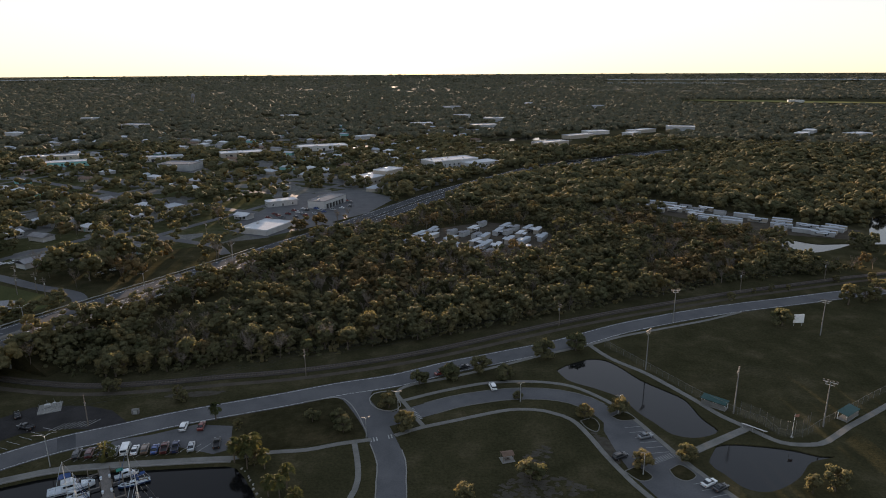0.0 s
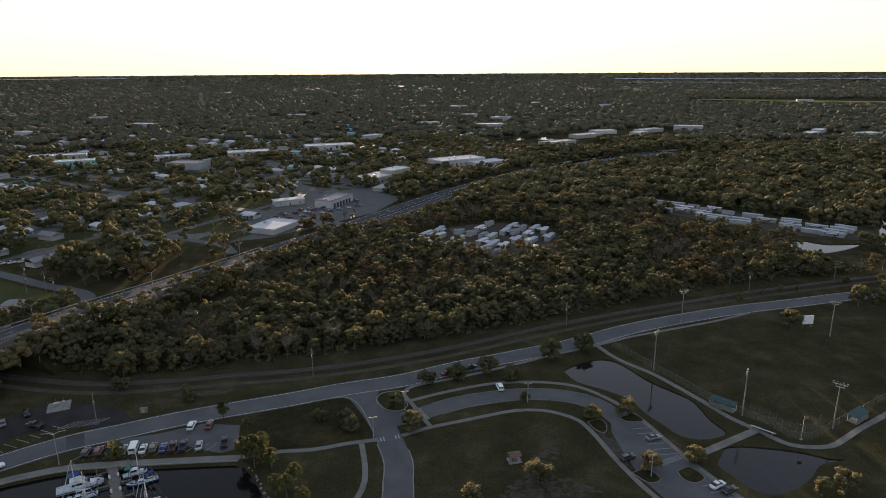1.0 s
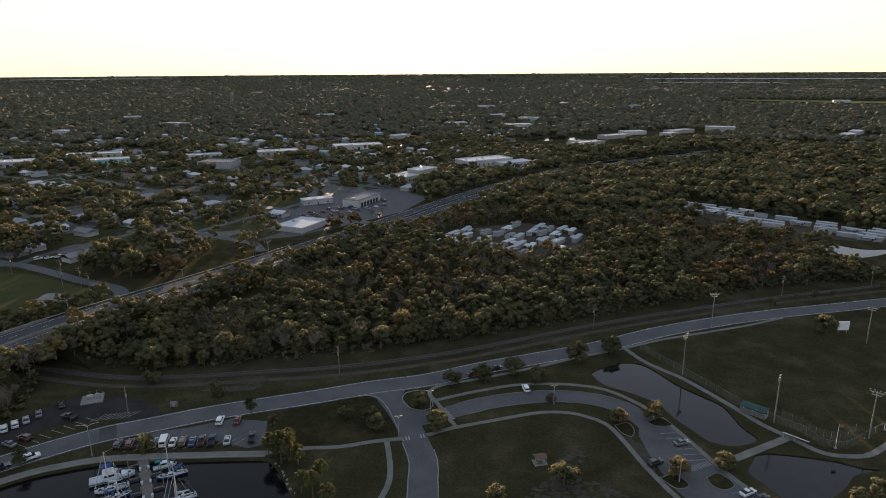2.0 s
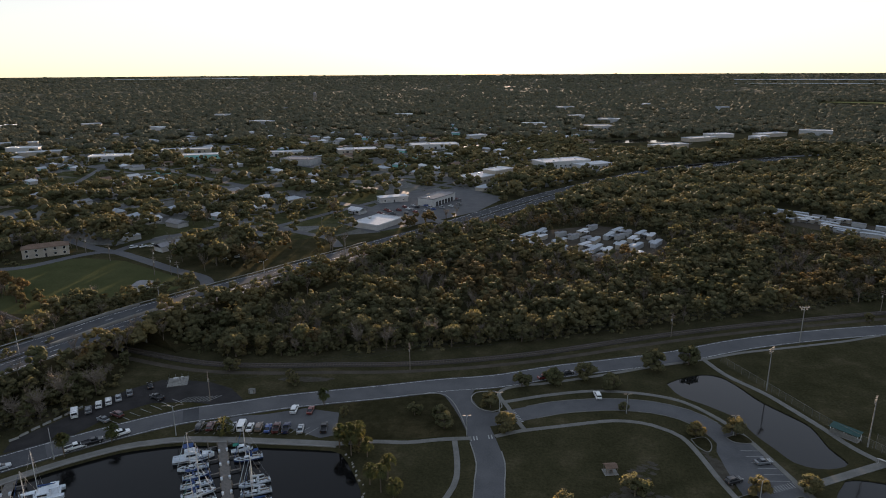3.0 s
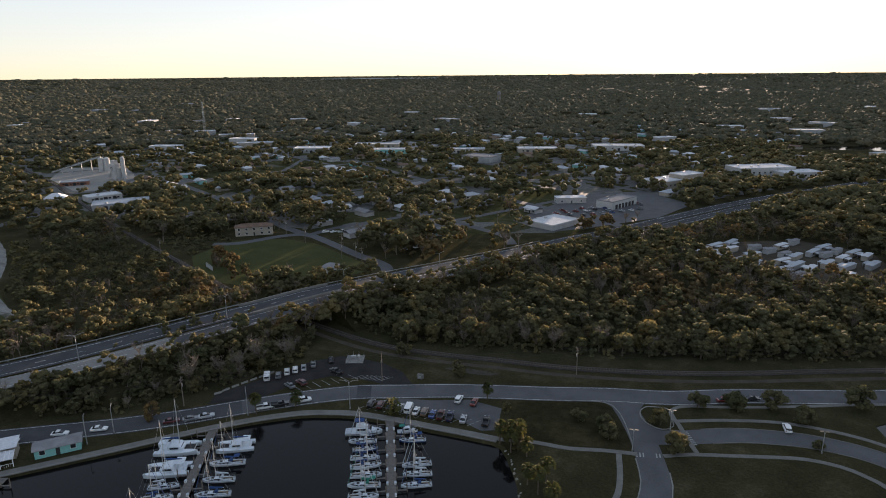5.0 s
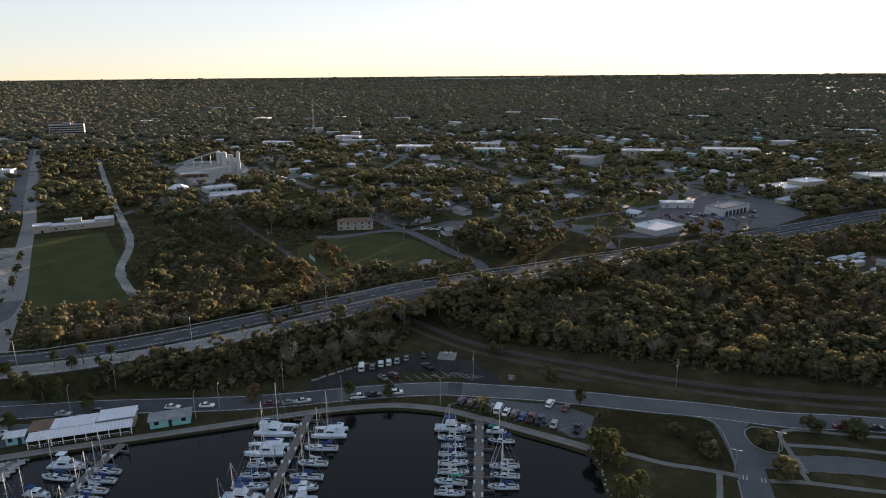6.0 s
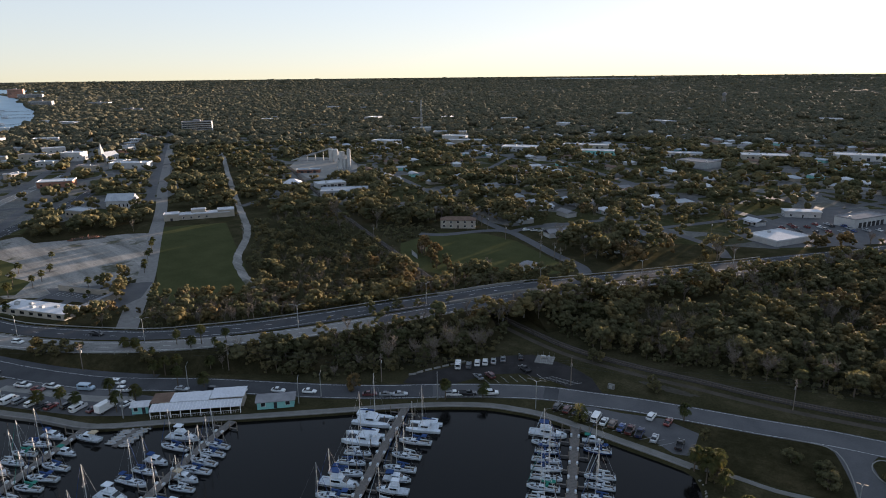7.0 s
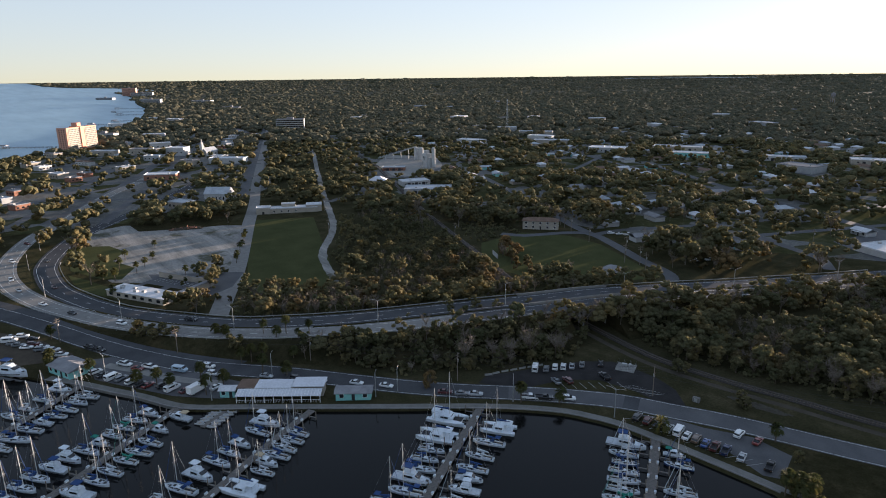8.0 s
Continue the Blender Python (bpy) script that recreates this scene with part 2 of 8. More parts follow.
CANVAS_TAN = worn("canvas_tan", (0.35, 0.28, 0.18), (0.5, 0.42, 0.3), 0.8, 0.85, coord="Object")
SPAR = worn("aluminium_spar", (0.55, 0.54, 0.52), (0.72, 0.71, 0.69), 1.0, 0.35, 0.4, bumps=0, coord="Object")
RUBBER = worn("tyre_rubber", (0.012, 0.012, 0.012), (0.03, 0.03, 0.03), 3.0, 0.9, bumps=0, coord="Object")
CHROME = worn("wheel_alloy", (0.40, 0.41, 0.42), (0.55, 0.56, 0.57), 3.0, 0.3, 0.8, bumps=0, coord="Object")


def glass_build(nt, p):
    n = tex(nt, 0.6, 2, 0.5, "Object")
    nt.links.new(ramp(nt, n, [(0.3, (0.010, 0.012, 0.014)), (0.7, (0.028, 0.032, 0.036))]), p.inputs["Base Color"])
    p.inputs["Roughness"].default_value, p.inputs["Specular IOR Level"].default_value = 0.06, 0.6


GLASS = material("dark_glass", glass_build)


def water_build(scale, strength, tint, gloss):
    def build(nt, p):
        p.inputs["Base Color"].default_value, p.inputs["Specular IOR Level"].default_value = (*tint, 1), gloss
        p.inputs["Roughness"].default_value, p.inputs["IOR"].default_value = 0.05, 1.33
        n = tex(nt, scale, 4, 0.6, "World")
        big = tex(nt, scale * 0.06, 3, 0.6, "World")
        r = nt.nodes.new("ShaderNodeMapRange")
        r.inputs["From Min"].default_value, r.inputs["From Max"].default_value = 0.35, 0.7
        r.inputs["To Min"].default_value, r.inputs["To Max"].default_value = 0.02, 0.14
        nt.links.new(big, r.inputs["Value"])
        nt.links.new(r.outputs["Result"], p.inputs["Roughness"])
        bump(nt, p, n, strength, 0.12)
    return build


WATER = material("basin_water", water_build(0.9, 0.10, (0.006, 0.006, 0.006), 0.2))
WATER_POND = material("pond_water", water_build(1.2, 0.05, (0.010, 0.010, 0.010), 0.42))


def lake_build(nt, p):
    """Wind-ruffled open water: pale sky reflection painted in, streaked for calm and chop."""
    streak = tex(nt, 0.004, 5, 0.6, "World", (1, 5, 1))
    nt.links.new(ramp(nt, streak, [(0.35, (0.17, 0.28, 0.36)), (0.65, (0.24, 0.37, 0.45))]), p.inputs["Base Color"])
    p.inputs["Roughness"].default_value, p.inputs["IOR"].default_value = 0.42, 1.33
    bump(nt, p, tex(nt, 0.2, 4, 0.7, "World"), 0.6, 0.5)


WATER_LAKE_SKY = material("lake_water", lake_build)


def paint_build(nt, p):
    """Car paint: each body carries its own colour."""
    oi = nt.nodes.new("ShaderNodeObjectInfo")
    n = tex(nt, 1.3, 3, 0.6)
    nt.links.new(mix(nt, oi.outputs["Color"], ramp(nt, n, [(0.3, (0.86, 0.86, 0.86)), (0.7, (1.05, 1.05, 1.05))]), 1.0, "MULTIPLY"), p.inputs["Base Color"])
    p.inputs["Roughness"].default_value, p.inputs["Metallic"].default_value = 0.28, 0.15
    p.inputs["Coat Weight"].default_value = 0.5


PAINT = material("car_paint", paint_build)


def mesh_wire_build(nt, p):
    p.inputs["Base Color"].default_value = (0.32, 0.30, 0.26, 1)
    p.inputs["Roughness"].default_value = 0.6
    tr = nt.nodes.new("ShaderNodeBsdfTransparent")
    mx = nt.nodes.new("ShaderNodeMixShader")
    n = tex(nt, 6.0, 2, 0.5, "World")
    r = ramp(nt, n, [(0.3, (0.05, 0.05, 0.05)), (0.7, (0.12, 0.12, 0.12))])
    nt.links.new(r, mx.inputs["Fac"])
    nt.links.new(tr.outputs["BSDF"], mx.inputs[1])
    nt.links.new(p.outputs["BSDF"], mx.inputs[2])
    nt.links.new(mx.outputs["Shader"], nt.nodes["Material Output"].inputs["Surface"])


NETTING = material("chain_link", mesh_wire_build)




# ---- shape helpers ----
def box(x0, y0, z0, x1, y1, z1):
    v = [(x, y, z) for z in (z0, z1) for x, y in ((x0, y0), (x1, y0), (x1, y1), (x0, y1))]
    return v, [(3, 2, 1, 0), (4, 5, 6, 7), (0, 1, 5, 4), (1, 2, 6, 5), (2, 3, 7, 6), (3, 0, 4, 7)]


def merge(*geos):
    v, f = [], []
    for gv, gf in geos:
        k = len(v)
        v.extend(gv)
        f.extend(tuple(i + k for i in q) for q in gf)
    return v, f


def moved(geo, dx=0, dy=0, dz=0, rz=0.0):
    c, s = math.cos(radians(rz)), math.sin(radians(rz))
    return [(x * c - y * s + dx, x * s + y * c + dy, z + dz) for x, y, z in geo[0]], geo[1]


def loft(rings, caps=True, closed=True):
    """Skin over rings of equal length."""
    n, v, f = len(rings[0]), [p for r in rings for p in r], []
    for i in range(len(rings) - 1):
        for j in range(n if closed else n - 1):
            k = (j + 1) % n
            f.append((i * n + j, i * n + k, (i + 1) * n + k, (i + 1) * n + j))
    if caps:
        f.append(tuple(range(n))[::-1])
        f.append(tuple(range(len(v) - n, len(v))))
    return v, f


def rod(p0, p1, r0, r1=None, n=6):
    p0, p1 = Vector(p0), Vector(p1)
    r1 = r0 if r1 is None else r1
    d = (p1 - p0).normalized()
    a = d.orthogonal().normalized()
    b = d.cross(a)
    ring = lambda c, r: [tuple(c + (a * math.cos(2 * math.pi * k / n) + b * math.sin(2 * math.pi * k / n)) * r) for k in range(n)]
    return loft([ring(p0, r0), ring(p1, r1)])


def tube(points, r, n=3):
    """One bent round bar through the points."""
    rings = []
    for k, p in enumerate(points):
        d = (Vector(points[min(k + 1, len(points) - 1)]) - Vector(points[max(k - 1, 0)])).normalized()
        a = d.cross(Vector((0, 0, 1))).normalized()
        b = a.cross(d)
        rings.append([tuple(Vector(p) + (a * math.cos(2 * math.pi * j / n) + b * math.sin(2 * math.pi * j / n)) * r) for j in range(n)])
    return loft(rings)


def slab(outline, z0, z1):
    """A plate with the given outline."""
    return loft([[(x, y, z0) for x, y in outline], [(x, y, z1) for x, y in outline]])


def solid(name, geo, mat, smooth=False):
    me = bpy.data.meshes.new(name)
    me.from_pydata(geo[0], [], geo[1])
    if mat:
        me.materials.append(mat)
    if smooth:
        me.polygons.foreach_set("use_smooth", [True] * len(me.polygons))
    me.update()
    return me


def part(name, geo, mat, parent, label="", smooth=False):
    ob = new(name, solid(name, geo, mat, smooth))
    ob.parent = parent
    return tagged(ob, label)


def thing(name, label, category, group="", kind=""):
    ob = new(name)
    ob.empty_display_size = 0.3
    return tagged(ob, label, category, group, kind)


def structure(name, geo, mat, label, category):
    return tagged(new(name, solid(name, geo, mat)), label, category, kind="structure")


made, family = {}, {}


def stand(key, build, m, label=""):
    """The first of a kind is built, the next ones are copies of it that share its meshes."""
    if key not in made:
        ob = made[key] = build()
        ob.matrix_basis = m
        return tagged(ob, label)
    if key not in family:
        family[key] = [made[key], *made[key].children_recursive]
    twin = {}
    for o in family[key]:
        q = twin[o] = o.copy()
        scene.collection.objects.link(q)
        if o.parent:
            q.parent = twin[o.parent]
    twin[made[key]].matrix_basis = m
    return tagged(twin[made[key]], label)


def at(x, y, deg=0.0, z=0.0):
    return pose(x, y, z, 0, 0, deg)


# ---- plan helpers ----
def spline(pts, step=4.0):
    """A smooth line through the points, at even steps."""
    p = np.array(pts, float)
    q = np.vstack([2 * p[0] - p[1], p, 2 * p[-1] - p[-2]])
    out = []
    for i in range(1, len(q) - 2):
        n = max(2, int(np.linalg.norm(q[i + 1] - q[i]) / step))
        for k in range(n):
            t = k / n
            out.append(0.5 * (2 * q[i] + (q[i + 1] - q[i - 1]) * t + (2 * q[i - 1] - 5 * q[i] + 4 * q[i + 1] - q[i + 2]) * t ** 2
                              + (3 * q[i] - q[i - 1] - 3 * q[i + 1] + q[i + 2]) * t ** 3))
    out.append(p[-1])
    return np.array(out)


def normals(line):
    d = np.gradient(line[:, :2], axis=0)
    d /= np.linalg.norm(d, axis=1)[:, None]
    return np.stack([-d[:, 1], d[:, 0]], 1)


def offset(line, k):
    out = line.copy()
    out[:, :2] += normals(line) * k
    return out


def ribbon(line, width, z=0.04, thick=0.0):
    """A strip along a line; thick gives it sides."""
    n = normals(line)
    zz = (line[:, 2] if line.shape[1] > 2 else 0) + z + np.zeros(len(line))
    l, r = line[:, :2] + n * width / 2, line[:, :2] - n * width / 2
    if not thick:
        v = [(*p, h) for a, b, h in zip(l, r, zz) for p in (a, b)]
        return v, [(2 * i, 2 * i + 1, 2 * i + 3, 2 * i + 2) for i in range(len(line) - 1)]
    rings = [[(*a, h - thick), (*a, h), (*b, h), (*b, h - thick)] for a, b, h in zip(l, r, zz)]
    return loft(rings)


def ragged(line, width, z, seed):
    """A lane with an uneven, washed-out edge."""
    g, n = np.random.default_rng(seed), normals(line)
    w = width / 2 * (g.uniform(0.7, 1.3, (2, len(line) + 2))[:, :-2] + g.uniform(0.7, 1.3, (2, len(line)))) / 2
    v = [(*p, z) for a, q, l, r in zip(line[:, :2], n, w[0], w[1]) for p in (a + q * l, a - q * r)]
    return v, [(2 * i, 2 * i + 1, 2 * i + 3, 2 * i + 2) for i in range(len(line) - 1)]


def dashes(line, width, gap, dash, z):
    """Broken line: short strips along a line."""
    s = np.r_[0, np.cumsum(np.linalg.norm(np.diff(line[:, :2], axis=0), axis=1))]
    out, d = [], 0.0
    while d + dash < s[-1]:
        seg = np.stack([np.interp([d, d + dash], s, line[:, k]) for k in range(line.shape[1])], 1)
        out.append(ribbon(seg, width, z))
        d += dash + gap
    return merge(*out)


def lift(r):
    """The far plain rises gently to the skyline."""
    return 75.0 * np.maximum(0, (r - 1500.0) / 3400.0) ** 2


def inside(poly, x, y):
    poly = np.array(poly, float)[:, :2]
    res, j = np.zeros(len(x), bool), len(poly) - 1
    for i in range(len(poly)):
        (xi, yi), (xj, yj) = poly[i], poly[j]
        if yi != yj:
            res ^= ((yi > y) != (yj > y)) & (x < (xj - xi) * (y - yi) / (yj - yi) + xi)
        j = i
    return res


def away(line, x, y):
    """Distance of points from a line."""
    best = np.full(len(x), 1e9)
    line = np.array(line, float)[:, :2]
    for (ax, ay), (bx, by) in zip(line[:-1], line[1:]):
        dx, dy = bx - ax, by - ay
        t = np.clip(((x - ax) * dx + (y - ay) * dy) / (dx * dx + dy * dy + 1e-9), 0, 1)
        best = np.minimum(best, (x - ax - t * dx) ** 2 + (y - ay - t * dy) ** 2)
    return np.sqrt(best)


# ---- the plan ----
BLVD = spline([(-345, 8), (-328, 16), (-309, 24), (-289, 32), (-270, 39), (-253, 46), (-235, 55), (-220, 64), (-208, 74), (-193, 87), (-177, 99), (-161, 111),
               (-147, 123), (-135, 135), (-121, 148), (-108, 158), (-96, 164), (-82, 171), (-67, 177), (-51, 183), (-34, 190), (-16, 196), (3, 206), (24, 215),
               (46, 225), (72, 240), (99, 252), (127, 262), (155, 270), (186, 279), (230, 290), (330, 312)])
SIDE = spline([(-34, 190), (-29, 185), (-22, 172), (-17, 159), (-14, 149), (-13.5, 141), (-13, 134), (-13, 118), (-14, 100)])
LOOP = spline([(-18, 170), (-8, 175), (3, 181), (12, 184), (21, 186), (32, 186), (41, 183), (47, 177), (51, 168), (54, 157), (57, 148), (62, 140), (68, 132), (80, 112)])
SEA = spline([(-57, 151.5), (-65, 151), (-76, 150), (-87, 149), (-101, 147), (-109, 144), (-116, 140.5), (-125, 133), (-135, 122.5), (-151, 103), (-163, 88.5),
              (-173, 76.5), (-182, 65.5), (-190, 55.5), (-196, 50.5), (-209, 44), (-219, 38), (-231, 31), (-243, 23)], 3.0)
HW_FAR = spline([(-690, 235, 0), (-569, 158, 0), (-475, 79, 0), (-437, 57, 0), (-401, 44, 0), (-377, 41, 0), (-351, 41, 0), (-331, 45, 0), (-307, 52, 0.2),
                 (-285, 61, 1), (-245, 85, 3), (-228, 101, 4.5), (-213, 118, 6), (-201, 137, 7), (-185, 168, 8), (-175, 190, 8), (-165, 214, 8), (-148, 252, 6.5),
                 (-136, 279, 5), (-124, 308, 3.5), (-111, 340, 1.8), (-99, 371, 0.3), (-70, 421, 0), (-36, 486, 0), (-11, 532, 0), (24, 587, 0), (54, 629, 0),
                 (102, 694, 0), (178, 756, 0), (270, 820, 0)], 5.0)
HW_NEAR = spline([(-760, 215, 0), (-685, 165, 0), (-607, 115, 0), (-517, 69, 0), (-482, 48, 0), (-441, 33, 0), (-404, 25, 0), (-366, 25, 0), (-332, 32, 0), (-307, 41, 0.2),
                  (-282, 51, 1), (-254, 66, 2.4), (-233, 81, 3.6), (-217, 96, 4.8), (-203, 113, 6), (-190, 130, 7), (-173, 165, 8), (-163, 190, 8), (-153, 214, 8),
                  (-135, 255, 6.2), (-122, 284, 4.6), (-110, 314, 3), (-98, 345, 1.2), (-86, 374, 0.2), (-60, 415, 0), (-25, 480, 0), (0, 526, 0), (35, 580, 0), (64, 622, 0), (113, 686, 0), (187, 748, 0), (278, 812, 0)], 5.0)
RAIL = spline([(330, 345), (225, 310), (201, 303), (167, 292), (136, 282), (105, 270), (77, 259), (50, 247), (26, 235), (3, 223), (-17, 214), (-37, 207), (-56, 202),
               (-74, 199), (-95, 195), (-120, 193), (-149, 198), (-182, 206), (-216, 217), (-263, 237), (-309, 256), (-397, 294), (-531, 356), (-633, 403), (-858, 490),
               (-1053, 571)])
POND_A = [(39, 203), (43, 207), (52, 212), (58, 211), (62, 205), (66, 196), (72, 188), (76, 182), (77, 171), (79, 164), (75, 161), (70, 160), (65, 162), (62, 168),
          (59, 174), (56, 183), (50, 189), (42, 195)]
POND_B = [(75, 156), (79, 157), (87, 156), (95, 154), (101, 151), (105, 150.5), (97, 148), (92, 143), (87, 139), (81, 136), (77, 136), (74, 138), (72, 143), (70, 148)]
LAGOON = [(197, 364), (211, 377), (223, 368), (242, 368), (228, 357), (210, 349), (199, 352)]
RIVER = [(297, 437), (330, 452), (420, 470), (420, 380), (330, 372), (264, 366), (256, 370), (272, 397)]
FAR_POND = [(66, 975), (103, 1010), (148, 1016), (170, 988), (194, 968), (179, 944), (133, 968), (81, 955)]
STREET = {
    "a": (spline([(-255, 84), (-282, 98), (-331, 124), (-420, 166), (-495, 202), (-605, 251), (-834, 357), (-1078, 468), (-1260, 555)]), 8.6, CONCRETE_OLD),
    "b": (spline([(-266, 148), (-322, 170), (-381, 210), (-479, 257), (-636, 333), (-816, 423)]), 4.6, SAND),
    "c": (spline([(-290, 280), (-277, 288), (-265, 312), (-252, 322), (-228, 312), (-198, 296), (-171, 283), (-160, 262)]), 6.5, ASPHALT),
    "d": (spline([(-252, 322), (-278, 333), (-310, 351), (-341, 367), (-420, 405), (-520, 452)]), 6.5, ASPHALT),
    "e": (spline([(-250, 318), (-246, 344), (-228, 380), (-200, 440), (-180, 500), (-165, 560), (-150, 640)]), 6, ASPHALT),
    "f": (spline([(-124, 352), (-136, 370), (-155, 380), (-195, 400)]), 6, ASPHALT),
    "g": (spline([(-70, 421), (-100, 445), (-150, 470), (-240, 520), (-330, 575), (-430, 640)]), 8, ASPHALT),
    "h": (spline([(-460, 250), (-500, 340), (-545, 430), (-600, 540), (-640, 640)]), 7, ASPHALT),
    "i": (spline([(-380, 385), (-420, 480), (-470, 590), (-520, 700)]), 6, ASPHALT),
    "j": (spline([(-620, 60), (-660, 140), (-720, 240), (-800, 420), (-900, 640)]), 8, ASPHALT),
    "k": (spline([(-520, 60), (-640, 130), (-780, 200), (-960, 280), (-1200, 390)]), 9, ASPHALT),
    "l": (spline([(-80, 560), (-130, 590), (-230, 650), (-380, 730), (-560, 820)]), 8, ASPHALT),
    "m": (spline([(102, 694), (178, 756), (260, 815), (420, 900), (560, 960)]), 9, ASPHALT),
}
U_DIR, V_DIR = np.array([-0.906, 0.423]), np.array([0.423, 0.906])


def grid_streets(key, origin, poly, us, vs, width):
    """Straight streets of a town grid, cut to the outline of its quarter."""
    n = 0
    for along, across, offs in ((U_DIR, V_DIR, vs), (V_DIR, U_DIR, us)):
        for k in offs:
            line = np.array(origin) + across * k + along * np.arange(-900, 1400, 12.0)[:, None]
            hit = line[inside(poly, line[:, 0], line[:, 1])]
            if len(hit) > 6:
                STREET["%s%d" % (key, n)] = (hit, width, ASPHALT)
                n += 1


GREEN = [(-437, 172), (-415, 213), (-270, 150), (-264, 134), (-284, 110)]
SANDY = [(-470, 70), (-478, 101), (-424, 164), (-330, 121.5), (-322, 88), (-344, 64), (-389, 60), (-430, 72)]
LAWN_W = [(-281, 255), (-284, 292), (-258, 308), (-232, 306), (-172, 277), (-184, 251), (-204, 242), (-217, 227), (-231, 225), (-258, 234)]
LOT_E = [(-101, 155), (-92, 156.3), (-73.6, 156.8), (-62.9, 153.3), (-58.9, 155.5), (-62, 167.6), (-73.1, 168.6), (-84.1, 163), (-91, 161)]
LOT_UP = [(-146, 132), (-148.6, 138), (-143, 151), (-135, 171), (-128, 179), (-121, 180), (-111, 180), (-102, 177), (-94, 170), (-99, 166), (-111, 166.5), (-122, 164), (-129.5, 155.7), (-134, 141)]
LOT_W = [(-250, 36), (-247, 43.6), (-225, 57), (-205, 68), (-196, 73), (-190, 63), (-195, 58), (-202, 51.5), (-217, 42.5), (-231, 34.5)]
LOT_STORE = [(-303, 13), (-287, 24), (-259, 33), (-257, 25), (-262, 12), (-270, 5), (-303, 2)]
LOT_DEAL = [(-146, 414), (-114, 388), (-82, 425), (-55, 462), (-38, 520), (-81, 562), (-133, 523), (-135, 478)]
LOT_PLANT = [(-628, 404), (-690, 462), (-640, 500), (-590, 470), (-525, 422), (-512, 379), (-543, 369)]
FIELD_FAR = [(782, 2150), (918, 2062), (1035, 1948), (1268, 1876), (1600, 1900), (1411, 2091), (1142, 2153), (885, 2205)]
PARK_TRAILERS_A = [(-32, 376), (-16, 404), (29, 430), (65, 414), (72, 374), (50, 347), (20, 342)]
PARK_TRAILERS_B = [(133, 505), (175, 497), (209, 455), (236, 426), (268, 400), (250, 376), (219, 388), (194, 410), (158, 450)]
SCRUB = [(-258, 146), (-410, 222), (-480, 262), (-560, 330), (-400, 282), (-225, 208), (-214, 186)]
THICKET = [(-207, 107), (-203, 124), (-193, 147), (-180, 175), (-168, 195), (-158, 200), (-146, 190), (-140, 170), (-144, 156), (-153, 140), (-160, 124), (-170, 115), (-188, 104)]
PARK = [(330, 350), (225, 316), (144, 298), (52, 256), (3, 234), (-49, 216), (-95, 202), (-122, 198), (-150, 203), (-168, 200), (-183, 172), (-200, 135), (-230, 100),
        (-260, 76), (-300, 58), (-330, 50), (-400, 50), (-440, 20), (-480, -60), (-400, -400), (400, -400), (500, 100), (420, 330)]
DOWNTOWN = [(-888, 65), (-996, 144), (-1049, 218), (-1245, 386), (-1265, 550), (-564, 248), (-523, 209), (-477, 143), (-490, 82), (-497, 31)]
TOWN_GROUND = [(-250, 335), (-205, 330), (-140, 375), (-100, 395), (-75, 445), (-35, 530), (10, 600), (70, 690), (20, 760), (-60, 900), (-250, 1050), (-500, 1100), (-800, 1020), (-1050, 760), (-1120, 560), (-640, 360),
               (-560, 330), (-480, 275), (-400, 300), (-330, 335)]
LAKE_EDGE = [(-800, -250), (-880, -60), (-935, 40), (-1007, 118), (-1080, 172), (-1150, 200), (-1230, 222), (-1390, 281), (-1533, 363), (-1795, 472), (-2134, 553), (-2466, 611),
             (-2760, 673), (-3099, 739), (-3387, 767), (-3575, 777), (-3635, 878), (-3742, 1018), (-4062, 880), (-4263, 678), (-4500, 600), (-4880, 560)]
LAKE = LAKE_EDGE + [(-4950, 300), (-4950, -250), (-3000, -2000), (-1200, -1200)]

grid_streets("town_", (-150, 300), TOWN_GROUND, (70, 220, 370, 520, 670, 820), (153, 221, 289, 357, 425, 493, 561, 629, 697), 6.0)
grid_streets("downtown_", (-500, 110), DOWNTOWN, (85, 187, 289, 391, 493, 595, 697), (-135, -75, -15, 75, 165), 7.0)

# ---- ground, water, roads ----
def closed(pts, step=2.0):
    line = spline(pts + [pts[0]], step)
    return [tuple(p) for p in line[:-1]]


BASIN = [tuple(p) for p in offset(SEA, 2.0)] + [(-262, 8), (-300, -60), (-320, -300), (-60, -300), (-50, 20), (-42, 100), (-41, 125), (-44, 134), (-47, 139), (-51, 145), (-54, 148.5)]
HOLES = {"basin": BASIN, "pond": closed(POND_A), "pond_lower": closed(POND_B), "lagoon": closed(LAGOON), "river": closed(RIVER, 5), "far_pond": closed(FAR_POND, 8)}
WATER_Z = -0.8

bm = bmesh.new()
SEG = 180
rim = [bm.verts.new((1500 * math.cos(2 * math.pi * k / SEG), 1500 * math.sin(2 * math.pi * k / SEG), 0)) for k in range(SEG)]
loops = [rim] + [[bm.verts.new((x, y, 0)) for x, y in h] for h in HOLES.values()]
edges = [bm.edges.new((l[k], l[(k + 1) % len(l)])) for l in loops for k in range(len(l))]
bmesh.ops.triangle_fill(bm, use_beauty=True, use_dissolve=False, edges=edges, normal=(0, 0, 1))
for l in loops[1:]:                                   # banks below the water line
    cx, cy = sum(v.co.x for v in l) / len(l), sum(v.co.y for v in l) / len(l)
    low = [bm.verts.new((v.co.x + (cx - v.co.x) * 0.02, v.co.y + (cy - v.co.y) * 0.02, -1.6)) for v in l]
    for k in range(len(l)):
        j = (k + 1) % len(l)
        bm.faces.new((l[k], l[j], low[j], low[k]))
prev = rim
